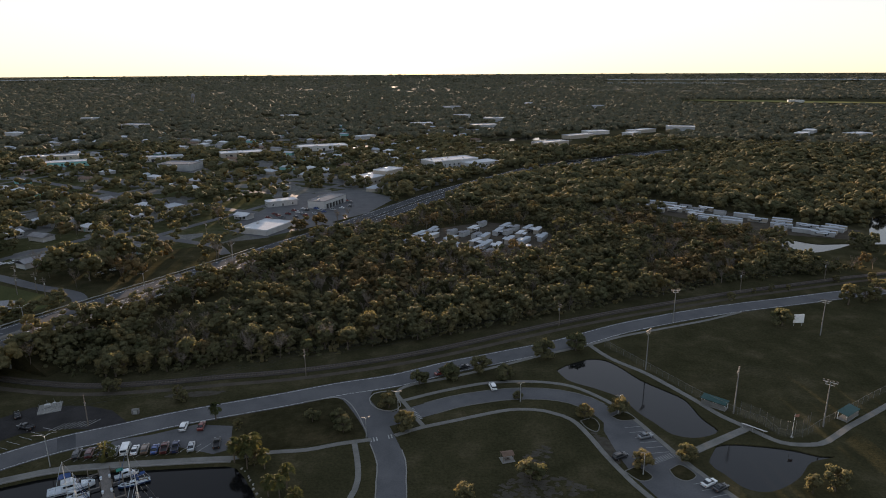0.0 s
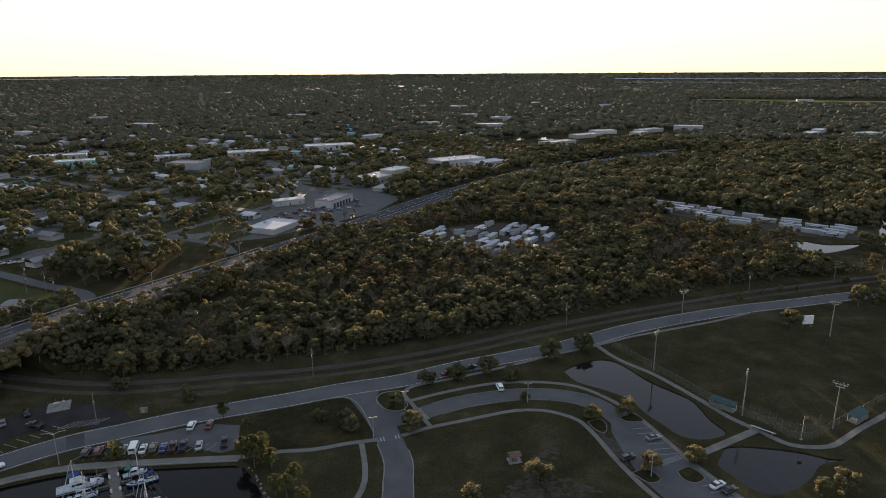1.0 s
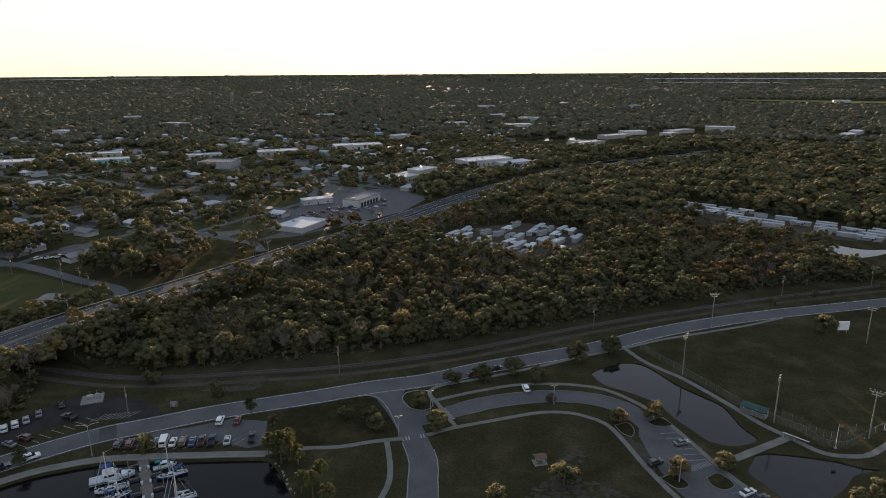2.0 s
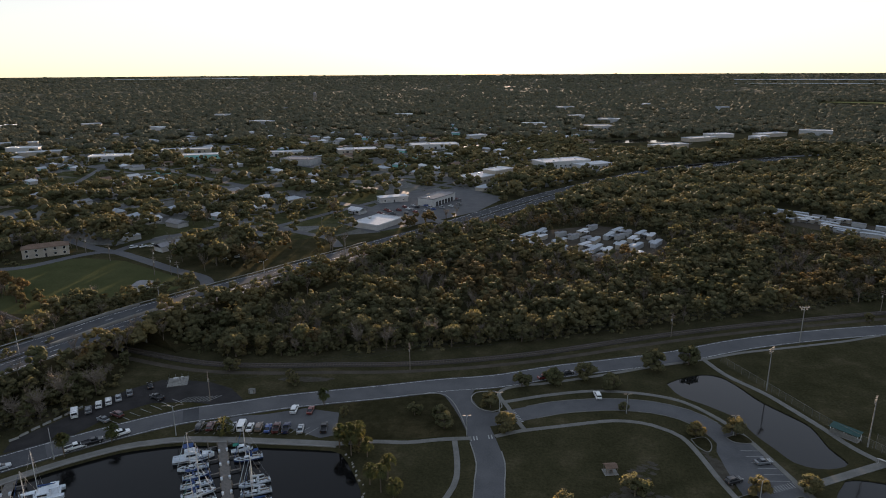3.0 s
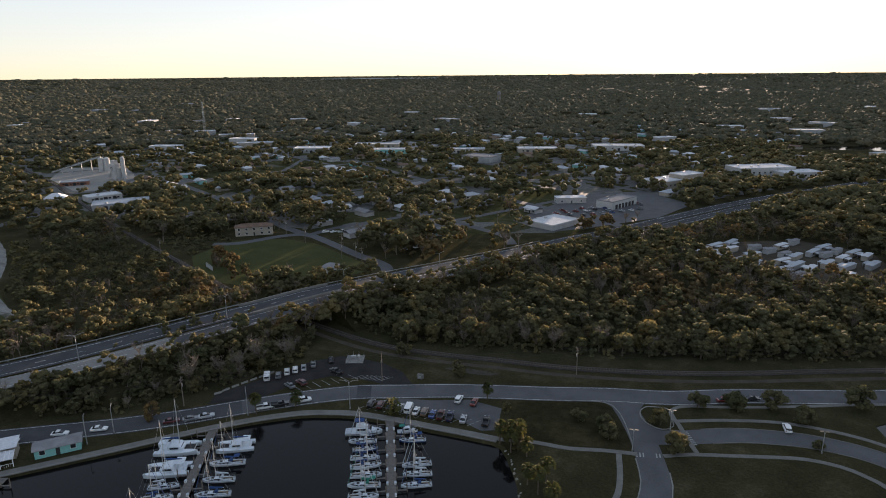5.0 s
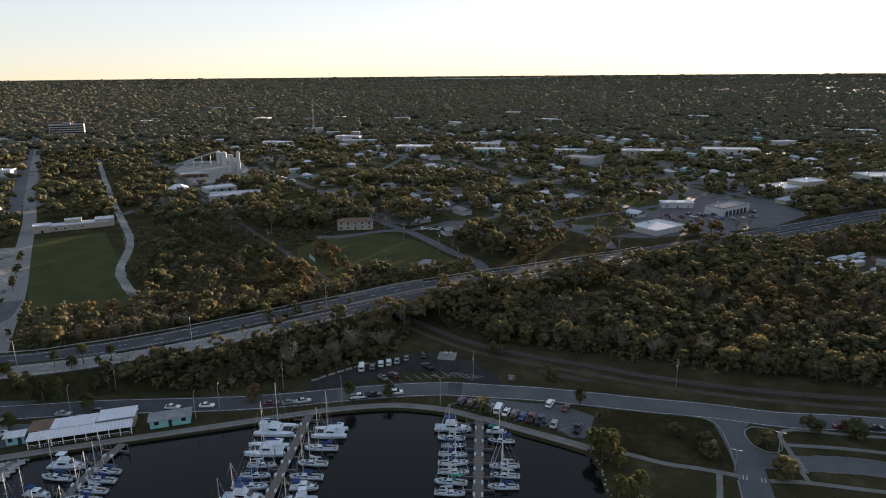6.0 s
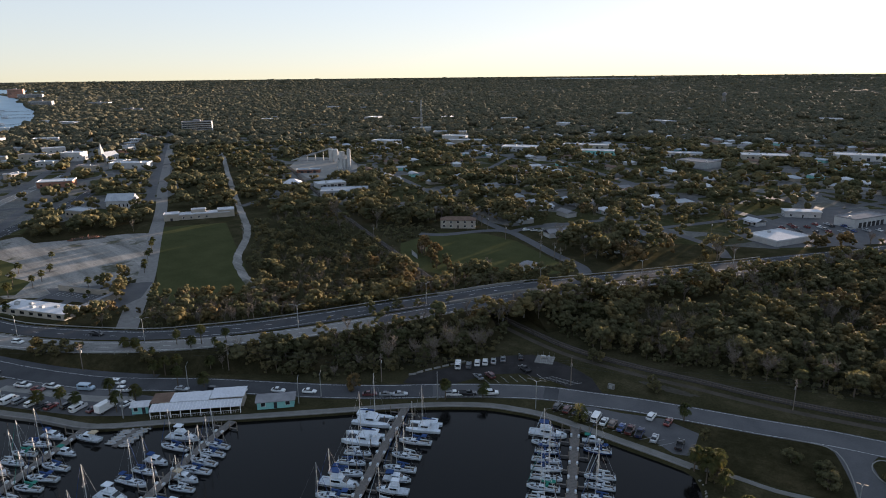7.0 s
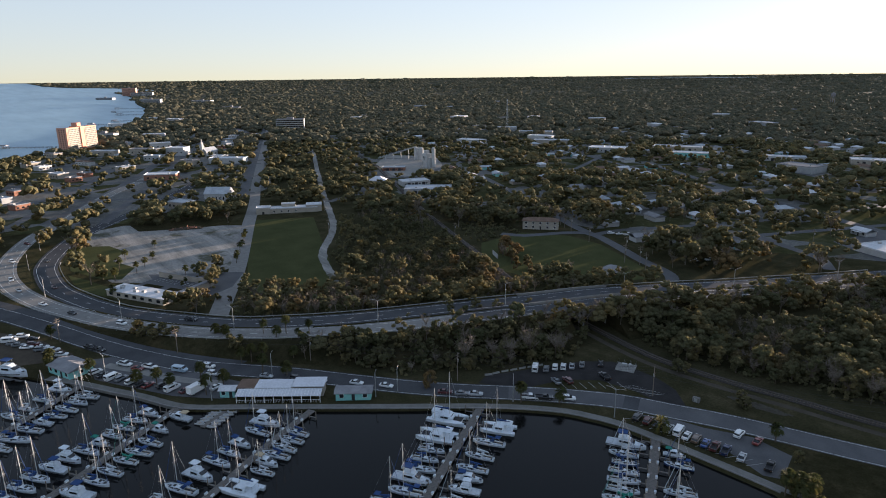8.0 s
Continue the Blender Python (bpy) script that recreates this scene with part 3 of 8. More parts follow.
for r in list(range(1600, 4901, 100)) + [4960]:
    z = float(lift(r))
    ring = [bm.verts.new((r * math.cos(2 * math.pi * k / SEG), r * math.sin(2 * math.pi * k / SEG), z)) for k in range(SEG)]
    for k in range(SEG):
        j = (k + 1) % SEG
        bm.faces.new((prev[k], ring[k], ring[j], prev[j]))
    prev = ring
bmesh.ops.recalc_face_normals(bm, faces=bm.faces)
me = bpy.data.meshes.new("ground")
bm.to_mesh(me)
bm.free()
me.materials.append(GROUND)
tagged(new("ground", me), "flat coastal plain of dry grass and dark earth", "ground", kind="structure")

for name, outline in HOLES.items():
    w = structure("water_" + name, ([(x, y, WATER_Z if name == "basin" else -0.3) for x, y in outline], [tuple(range(len(outline)))]), WATER if name == "basin" else WATER_POND,
                  "still dark water with faint ripples in a " + ("walled marina basin" if name == "basin" else "grassy hollow"), "water")

shore = spline(LAKE_EDGE, 25)
steps = [0, 20, 60, 140, 300, 500, 800, 1200, 1700, 2300, 3000, 3900]
rings = []
for x, y in shore:
    row = []
    for s in steps:
        px, py = x - 0.25 * s, y - 0.97 * s
        r = math.hypot(px, py)
        k = min(1.0, 4950 / r)
        row.append((px * k, py * k, float(lift(r * k)) + 0.3))
    rings.append(row)
structure("water_lake", loft(rings, caps=False, closed=False), WATER_LAKE_SKY, "wide lake reaching the skyline, the sky's pale blue painted in", "lake")


def plate(name, outline, mat, label, category, z=0.03):
    return structure(name, ([(x, y, z) for x, y in outline], [tuple(range(len(outline)))]), mat, label, category)


plate("lawn_park",
      [(-66, 172), (-56, 177.5), (-40, 184), (-32, 186), (-24, 172), (-21, 162), (-27, 160), (-42, 156), (-56, 154), (-58, 166)], LAWN, "mown park lawn beside the boulevard", "lawn", 0.02)
plate("lawn_field", GREEN, FIELD_GRASS, "empty green playing field", "field", 0.03)
plate("lawn_corner", LAWN_W, FIELD_GRASS, "open corner lawn between two streets", "lawn", 0.03)
plate("lot_sand", SANDY, SAND, "bare sandy demolition lot with tyre tracks", "lot", 0.03)
plate("lawn_lot_upper", [(-452, 104), (-441, 128), (-432, 157), (-476, 182), (-500, 150), (-512, 118), (-480, 104)], LAWN, "rough grass strip behind the sandy lot", "lawn", 0.036)
plate("lawn_lot_verge", [(-432, 66), (-405, 55), (-380, 52), (-352, 62), (-346, 69), (-364, 80), (-386, 74), (-404, 84), (-424, 80)], FIELD_GRASS, "grass verge with palms beside the sandy lot", "lawn", 0.036)
plate("lawn_lot_front", [(-372, 49.5), (-352, 49), (-334, 51.5), (-314, 60.5), (-326, 66), (-341, 60), (-358, 55)], FIELD_GRASS, "mown verge between highway and sandy lot", "lawn", 0.04)
plate("lot_courtyard", [(-346, 82), (-318, 122), (-298, 108), (-292, 96), (-318, 80)], ASPHALT, "dark asphalt yard behind a low building", "car park", 0.04)
plate("lot_marina_east", LOT_E, ASPHALT, "grey asphalt car park by the seawall", "car park", 0.035)
plate("lot_boat_trailers", LOT_UP, ASPHALT_NEW, "dark asphalt car park below the trees", "car park", 0.03)
plate("lot_marina_west", LOT_W, ASPHALT, "asphalt marina car park", "car park", 0.035)
plate("lot_storage", LOT_STORE, DIRT, "dirt storage yard", "yard", 0.03)
plate("lot_dealer", LOT_DEAL, ASPHALT, "asphalt forecourt of a car dealer", "car park", 0.03)
plate("lot_plant", LOT_PLANT, CONCRETE, "dusty concrete yard of a batching plant", "yard", 0.03)
plate("lot_trailers_a", PARK_TRAILERS_A, DIRT, "worn ground of a trailer park", "yard", 0.02)
plate("lot_trailers_b", PARK_TRAILERS_B, DIRT, "worn ground of a trailer park by a lagoon", "yard", 0.02)
plate("field_far", [(x, y) for x, y in FIELD_FAR], FIELD_PALE, "distant pale airfield grass", "field", float(lift(2150)) + 2)

plate("ground_downtown", DOWNTOWN, PARCELS_DT, "paved lots and small lawns between downtown streets", "ground", 0.012)
plate("ground_town", TOWN_GROUND, PARCELS, "yards, driveways and lots between town streets", "ground", 0.012)

# thin waters near the skyline, bright by the sky reflection in their base colour
for n, (az0, az1, r0, r1) in enumerate(((-36, -14, 3990, 4025), (26, 36, 4420, 4450), (-24, -14, 3560, 3580))):
    rings = [[(-r * math.sin(radians(d)), r * math.cos(radians(d)), float(lift(r)) + 9.0) for r in (r0, r1)] for d in np.arange(az0, az1 + .5, 1.0).tolist()]
    structure("water_far_%d" % (n + 1), loft(rings, caps=False, closed=False), WATER_LAKE_SKY, "narrow strip of bright far water", "water")

west = BLVD[BLVD[:, 0] < -134]
structure("road_resurfaced", ribbon(west, 9.7, 0.06), ASPHALT_HW, "newer dark asphalt stretch of the boulevard", "road")
structure("road_patch", ribbon(BLVD[np.argsort(abs(BLVD[:, 0] + 107.5))[:2]], 9.0, 0.062), ASPHALT_HW, "dark asphalt patch across the boulevard", "road")
road = structure("road_boulevard", ribbon(BLVD, 9.6, 0.05), ASPHALT, "worn grey asphalt boulevard", "road")
part("edge_line", merge(ribbon(offset(BLVD, 4.2), 0.14, 0.065), ribbon(offset(BLVD, -4.2), 0.14, 0.065)), PAINT_W, road)
structure("lane_concrete", ribbon(spline([(-241.0, 40.0), (-230.0, 47.0), (-217.0, 54.0), (-207.0, 61.0), (-201.0, 67.0)], 3.0), 3.6, 0.07), CONCRETE, "pale concrete sweep across the marina car park", "road")
front = spline([(-345, 8), (-309, 24), (-270, 40), (-235, 57), (-208, 74)])
structure("road_frontage", ribbon(offset(front, 2.5), 15, 0.045), ASPHALT_HW, "broad grey frontage road before the marina", "road")
road = structure("road_park", ribbon(SIDE, 7.4, 0.055), ASPHALT, "park drive of worn grey asphalt", "road")
below = [q[q[:, 1] < 160] for q in (offset(SIDE, 3.8), offset(SIDE, -3.8))]
corner = spline([(-44, 181.5), (-34.2, 184.3), (-30, 181.4), (-26.2, 174.2), (-22.3, 163.9)], 2.0)
part("kerb", merge(*[ribbon(q, 0.3, 0.16, 0.16) for q in below], ribbon(corner, 0.3, 0.16, 0.16)), CONCRETE, road)
plate("road_mouth", [(-46, 183), (-34.2, 184.3), (-30, 181.4), (-26.2, 174.2), (-23, 166), (-16, 168), (-16.2, 175.4), (-20.1, 176.9), (-22.9, 180.5), (-23.7, 184), (-23, 189.4), (-19, 193.5), (-24, 196), (-46, 187)], ASPHALT, "worn asphalt mouth of the park drive", "road", 0.044)
isle = spline([(-23.5, 183.8), (-22.4, 186.8), (-18.5, 188.3), (-15.6, 188), (-15.2, 185), (-13.4, 178.8), (-16, 175.6), (-20.1, 176.9), (-22.9, 180.5), (-23.5, 183.8)], 1.5)
structure("kerb_island", ribbon(isle, 0.3, 0.17, 0.17), CONCRETE, "pale concrete kerb round a grass island", "kerb")
for n, (x0, y0, x1, y1, hx, hy, count) in enumerate(((-20.6, 159.7, -14.9, 161.6, 0.25, -1.0, 8), (-10.4, 176.6, -7.4, 170.9, 1.0, 0.5, 8))):
    cross = structure("crosswalk_%d" % (n + 1), merge(*[ribbon(np.array([(x0 + (x1 - x0) * k - hx, y0 + (y1 - y0) * k - hy), (x0 + (x1 - x0) * k + hx, y0 + (y1 - y0) * k + hy)]), 0.36, 0.085) for k in np.linspace(0, 1, count).tolist() if n or abs(k - .58) > .22]), PAINT_OLD, "worn white crosswalk stripes", "crosswalk")
for n, pts in enumerate(([(20.9, 150.5), (26.7, 156.7), (30.1, 155.4), (27.9, 150.5), (24.4, 144.6), (30.9, 141.2), (36.8, 137.0), (29.7, 132.1), (17.0, 133.2), (12.0, 134.2), (15, 140), (19.4, 144)], [(42.7, 163.2), (46.4, 157.8), (47.1, 150.7), (45.6, 148), (43.6, 156.6)], [(-90, 186), (-80, 188.5), (-71, 189), (-74, 186.8), (-84, 184.6)])):
    rng = np.random.default_rng(60 + n)
    (ax, ay), (bx, by) = np.min(pts, 0), np.max(pts, 0)
    px, py = rng.uniform(ax, bx, 520), rng.uniform(ay, by, 520)
    keep = inside(pts, px, py)
    blots = []
    for k, (x, y) in enumerate(zip(px[keep].tolist(), py[keep].tolist())):
        r0, ph = rng.uniform(.15, .75), rng.uniform(0, 6.28)
        blots.append(([(x + r0 * (1 + .35 * math.sin(3 * a + ph)) * math.cos(a) * 1.5, y + r0 * (1 + .35 * math.cos(2 * a + ph)) * math.sin(a), .012 + .0002 * k) for a in np.linspace(0, 6.283, 12)[:-1].tolist()], [tuple(range(11))]))
    structure("bare_ground_%d" % (n + 1), merge(*blots), TRAMPLED, "trampled grey sandy ground in the grass", "ground")
road = structure("road_loop", ribbon(LOOP, 7.2, 0.06), ASPHALT, "curving park loop road", "road")
bend = LOOP[3:][LOOP[3:][:, 1] > 173.5]
part("kerb", merge(ribbon(offset(bend, 3.7), 0.22, 0.16, 0.16), ribbon(offset(bend, -3.7), 0.22, 0.16, 0.16)), FOOTPATH, road)
plate("lot_loop", [(52, 176), (55.2, 174.2), (58.3, 162), (62, 152), (64.7, 145), (68.6, 133.9), (76, 116), (66, 112), (58, 122), (52, 133), (48.5, 142), (47.2, 150), (46.5, 157), (46, 164), (48, 172)], ASPHALT, "worn asphalt parking bays beside the park loop", "car park", 0.0615)
for n, pts in enumerate(([(58.4, 145), (62.1, 147), (64.4, 142.5), (61.2, 140.2), (58.8, 141.9)], [(46.6, 144.4), (50.7, 146.1), (53.1, 141.9), (49.7, 140.3)], [(50.2, 171.6), (52.4, 169.4), (57, 170.2), (54.6, 174.2)], [(40.4, 169.3), (44.4, 170.8), (45.4, 167), (43.8, 163.4), (41.4, 165.7)])):
    ring = spline(pts + [pts[0]], 0.8)
    structure("verge_loop_%d" % (n + 1), slab([tuple(p) for p in ring[:-1]], 0.03, 0.15), LAWN, "small grass island in the car park", "lawn")
    structure("kerb_loop_%d" % (n + 1), ribbon(ring, 0.25, 0.18, 0.17), FOOTPATH, "pale concrete kerb round a small grass island", "kerb")
structure("hatching_loop", merge(*[ribbon(np.array([(54.0 + 8.2 * f - .25, 147.9 + 4.2 * f + 1.0), (54.0 + 8.2 * f + .45, 147.9 + 4.2 * f - 1.0)]), 0.22, 0.07) for f in np.linspace(0, .95, 12).tolist()]), PAINT_OLD, "white hatched walkway across the car park", "marking")
for n, (key, (line, width, mat)) in enumerate(STREET.items()):
    structure("street_" + key, ragged(line, width, 0.036 + 0.002 * n, 3) if mat is SAND else ribbon(line, width, 0.036 + 0.002 * n), mat, "quiet worn town street", "street")

PATHS = [
    ([(-20.5, 160), (-29, 158), (-38, 155), (-47, 154), (-54, 152), (-58, 151)], 2.2),
    ([(-25, 158), (-23, 149), (-22, 141), (-23, 134), (-27, 122)], 2.0),
    ([(-14, 162), (-7, 166), (2, 169.5), (11, 173), (20, 176), (28, 176), (33, 174), (38, 170), (41, 162), (43.5, 152), (46, 144), (49, 136), (58, 118)], 2.0),
    ([(-6, 167), (-9, 173), (-12, 180), (-15, 186), (-14, 190), (-10, 193), (-1, 196.5), (9, 201), (23, 208), (36, 215), (55, 224), (70, 232), (87, 239), (109, 248), (127, 257)], 1.8),
    ([(-13, 182), (-1, 188), (12, 193), (22, 194.5), (33, 194), (42, 191), (49, 184), (53, 178), (56, 172), (61, 157), (64, 148), (67, 141), (72, 130)], 2.0),
    ([(55, 224), (60, 212), (68.5, 201), (73, 193), (79, 181), (83, 172), (88, 165), (92, 159), (96, 156.5), (104, 156.5), (110, 160), (117, 165), (125, 170), (136, 177), (150, 186)], 2.4),
    ([(64, 151), (88, 165)], 3.2),
]
for n, (pts, width) in enumerate(PATHS):
    structure("pavement", ribbon(spline(pts, 2.5), width * 0.76, 0.10 + 0.005 * n, 0.14), FOOTPATH, "pale concrete footpath", "path")

wall = structure("seawall", ribbon(offset(SEA, 0.6), 2.8, 0.14, 1.9), FOOTPATH, "curved concrete promenade on a seawall", "seawall")
part("coping", ribbon(offset(SEA, 1.85), 0.4, 0.26, 0.3), CONCRETE_OLD, wall)

# highway on its embankment, with a bridge over the railway
CROSS = np.array([-169.0, 203.5])
WIDE_F, WIDE_N = 11.5, 10.5


def keep_off(line, gap):
    """The pieces of a line that stay clear of the railway crossing."""
    far = np.linalg.norm(line[:, :2] - CROSS, axis=1) > gap
    runs, cur = [], []
    for ok, p in zip(far, line):
        if ok:
            cur.append(p)
        elif cur:
            runs.append(np.array(cur))
            cur = []
    if cur:
        runs.append(np.array(cur))
    return [r for r in runs if len(r) > 2]


def embankment(line, width):
    n, rings = normals(line), []
    for p, q in zip(line, n):
        z, h = p[2], width / 2 + 1.5
        foot = h + 1.9 * z + 0.3
        rings.append([(p[0] + q[0] * k, p[1] + q[1] * k, zz) for k, zz in ((foot, -0.3), (h, z), (-h, z), (-foot, -0.3))])
    return loft(rings, caps=True, closed=False)


for name, line, width, mat, what in (("far", HW_FAR, WIDE_F, ASPHALT_HW, "dark asphalt"), ("near", HW_NEAR, WIDE_N, CONCRETE_OLD, "pale concrete")):
    for k, run in enumerate(keep_off(line[(line[:, 2] > 0.12) & (line[:, 1] < 400)], 13.0)):
        structure("embankment_%s_%d" % (name, k + 1), embankment(run, width), LAWN, "grassy highway embankment", "embankment")
    road = structure("highway_" + name, ribbon(line, width, 0.06, 0.05), mat, what + " carriageway of a divided highway", "highway")
    part("edge_line", merge(ribbon(offset(line, width / 2 - 1.6), 0.16, 0.08), ribbon(offset(line, 1.6 - width / 2), 0.16, 0.08)), PAINT_W, road)
    if name == "near":
        part("resurfacing", ribbon(line[line[:, 0] > -182], width, 0.068), ASPHALT_HW, road, "newer dark asphalt over the concrete lanes")
    part("lane_line", dashes(line, 0.16, 9.0, 3.0, 0.085), PAINT_W, road)
    near = line[np.linalg.norm(line[:, :2] - CROSS, axis=1) < 24]
    bridge = structure("bridge_" + name, ribbon(near, width + 1.2, 0.0, 1.3), CONCRETE_OLD, "concrete road bridge over the railway", "bridge")
    part("parapet", ribbon(offset(near, width / 2 + 0.4), 0.3, 0.9, 1.0), CONCRETE, bridge)
    part("parapet", ribbon(offset(near, -width / 2 - 0.4), 0.3, 0.9, 1.0), CONCRETE, bridge)
    for p in near[::2]:
        for k in (-3.5, 0, 3.5):
            part("pier", rod((p[0] + k * 0.9, p[1] - k * 0.4, -0.2), (p[0] + k * 0.9, p[1] - k * 0.4, 6.8), 0.45, n=8), CONCRETE_OLD, bridge)

# guard rail on the outer edge of both carriageways
for line, k in ((HW_FAR, WIDE_F / 2 + 0.9), (HW_NEAR, -WIDE_N / 2 - 0.9)):
    run = offset(line, k)
    run = run[(run[:, 0] < -110) & (run[:, 0] > -400)]
    rail = tagged(new("guard_rail"), "galvanised steel guard rail on posts beside the highway", "guard rail", kind="structure")
    part("beam", ribbon(run, 0.1, 0.78, 0.32), GALV, rail)
    part("post", merge(*[box(p[0] - .07, p[1] - .07, p[2] - .3, p[0] + .07, p[1] + .07, p[2] + .75) for p in run]), GALV, rail)

# railway
track = structure("railway_bed", ribbon(RAIL, 3.4, 0.35, 0.4), BALLAST, "brown ballast bed of a single railway track", "railway")
part("rail", ribbon(offset(RAIL, 0.72), 0.10, 0.55, 0.16), STEEL, track)
part("rail", ribbon(offset(RAIL, -0.72), 0.10, 0.55, 0.16), STEEL, track)
near = RAIL[(RAIL[:, 0] > -240) & (RAIL[:, 0] < 230)]
part("sleepers", dashes(near, 2.5, 0.75, 0.25, 0.40), BARK, track)
service = offset(RAIL[(RAIL[:, 0] > -240)], 5.6)
structure("dirt_service_track", ribbon(service, 2.4, 0.03), DIRT, "sandy service track beside the railway", "track")

# ---- trees ----
rng = np.random.default_rng(11)


def cards(pos, nor, size, rng):
    """Triangles of leaf clumps at places, facing roughly along nor."""
    n = len(pos)
    nn = nor + rng.normal(0, 0.3, (n, 3))
    nn /= np.linalg.norm(nn, axis=1)[:, None] + 1e-9
    a = np.cross(nn, rng.normal(0, 1, (n, 3)))
    a /= np.linalg.norm(a, axis=1)[:, None] + 1e-9
    b = np.cross(nn, a)
    s = (size * rng.uniform(0.6, 1.35, n))[:, None]
    return np.stack([pos + a * s, pos - a * s * 0.5 + b * s * 0.8, pos - a * s * 0.5 - b * s * 0.8], 1)


PHI = (1 + 5 ** 0.5) / 2
ICO_V = np.array([(-1, PHI, 0), (1, PHI, 0), (-1, -PHI, 0), (1, -PHI, 0), (0, -1, PHI), (0, 1, PHI), (0, -1, -PHI), (0, 1, -PHI), (PHI, 0, -1), (PHI, 0, 1), (-PHI, 0, -1), (-PHI, 0, 1)]) / 1.902
ICO = np.array([(0, 11, 5), (0, 5, 1), (0, 1, 7), (0, 7, 10), (0, 10, 11), (1, 5, 9), (5, 11, 4), (11, 10, 2), (10, 7, 6), (7, 1, 8), (3, 9, 4), (3, 4, 2), (3, 2, 6), (3, 6, 8), (3, 8, 9), (4, 9, 5), (2, 4, 11),
                (6, 2, 10), (8, 6, 7), (9, 8, 1)])


def crown(seed, r, h, lobes, n, card, low=0.3, puff=1.0, jag=(0.72, 1.12)):
    """A crown as triangles (n, 3, 3): a heap of uneven leafy clumps with loose sprays between. h is the tree's height."""
    g = np.random.default_rng(seed)
    ang, rad = g.uniform(0, 6.283, lobes), np.sqrt(g.uniform(0.0, 1, lobes)) * 0.74 * r
    lr = r * g.uniform(0.22, 0.46, lobes) * (9 / max(lobes, 6)) ** 0.25 * puff
    dome = np.sqrt(np.maximum(0.05, 1 - (rad / r) ** 2))
    zc = h * low + (h * (1 - low) - lr * 0.8) * dome * np.where(g.uniform(0, 1, lobes) < 0.68, g.uniform(0.78, 1.0, lobes), g.uniform(0.1, 0.6, lobes))
    c = np.stack([rad * np.cos(ang), rad * np.sin(ang), zc], 1)
    pick = g.choice(lobes, n * 3, p=lr ** 2 / (lr ** 2).sum())
    d = g.normal(0, 1, (n * 3, 3))
    d[:, 2] = d[:, 2] * 0.9 + 0.35
    d /= np.linalg.norm(d, axis=1)[:, None]
    pos = c[pick] + d * lr[pick][:, None] * g.uniform(0.88, 1.2, n * 3)[:, None] * np.array([1, 1, 0.8])
    gap = np.min(np.linalg.norm((pos[:, None] - c[None]) / np.array([1, 1, 0.8]), axis=2) / lr[None] + 9 * (np.arange(lobes)[None] == pick[:, None]), axis=1)
    pos, d = pos[gap > 0.92][:n], d[gap > 0.92][:n]
    clumps = [((ICO_V * g.uniform(*jag, (12, 1)))[ICO] * np.array([1, 1, 0.8]) * k + p) for p, k in zip(c, lr)]
    return np.concatenate([cards(pos, d, card, g)] + clumps), c, lr


def tri_mesh(name, tris, mat):
    n = len(tris) * 3
    me = bpy.data.meshes.new(name)
    me.vertices.add(n)
    me.vertices.foreach_set("co", np.ascontiguousarray(tris, np.float32).ravel())
    me.loops.add(n)
    me.loops.foreach_set("vertex_index", np.arange(n, dtype=np.int32))
    me.polygons.add(n // 3)
    me.polygons.foreach_set("loop_start", np.arange(0, n, 3, dtype=np.int32))
    me.materials.append(mat)
    me.update(calc_edges=True)
    return me


def planted(templates, x, y, z, scale, g):
    """All instances of the templates at the places, as one array of triangles."""
    out, which = [], g.integers(0, len(templates), len(x))
    for k, t in enumerate(templates):
        m = which == k
        if not m.any():
            continue
        a = g.uniform(0, 6.283, m.sum())
        c, s = np.cos(a), np.sin(a)
        v = t.reshape(1, -1, 3) * scale[m][:, None, None]
        vx = v[..., 0] * c[:, None] - v[..., 1] * s[:, None] + x[m][:, None]
        vy = v[..., 0] * s[:, None] + v[..., 1] * c[:, None] + y[m][:, None]
        out.append(np.stack([vx, vy, v[..., 2] + z[m][:, None]], -1).reshape(-1, 3, 3))
    return np.concatenate(out)


def bare_crown(seed, h, n_limb, n_twig):
    """Limbs and twigs of a leafless tree."""
    g = np.random.default_rng(seed)
    limbs, twigs = [], []
    top = Vector((g.uniform(-.4, .4), g.uniform(-.4, .4), h * 0.5))
    limbs.append(rod((0, 0, -0.2), top, 0.16 * h / 10, 0.10 * h / 10, 5))
    for _ in range(n_limb):
        a, k = g.uniform(0, 6.283), g.uniform(0.3, 0.5)
        st = top * g.uniform(0.6, 1.0)
        en = st + Vector((math.cos(a) * k * h * 0.6, math.sin(a) * k * h * 0.6, h * g.uniform(0.25, 0.5)))
        limbs.append(rod(st, en, 0.07 * h / 10, 0.02, 4))
        for _ in range(n_twig):
            f = g.uniform(0.3, 1.0)
            p = st.lerp(en, f)
            q = p + Vector((g.normal(0, .9), g.normal(0, .9), g.uniform(0.3, 1.6))) * h / 10
            twigs.append(rod(p, q, 0.05, 0.02, 3))
    return merge(*limbs), merge(*twigs)


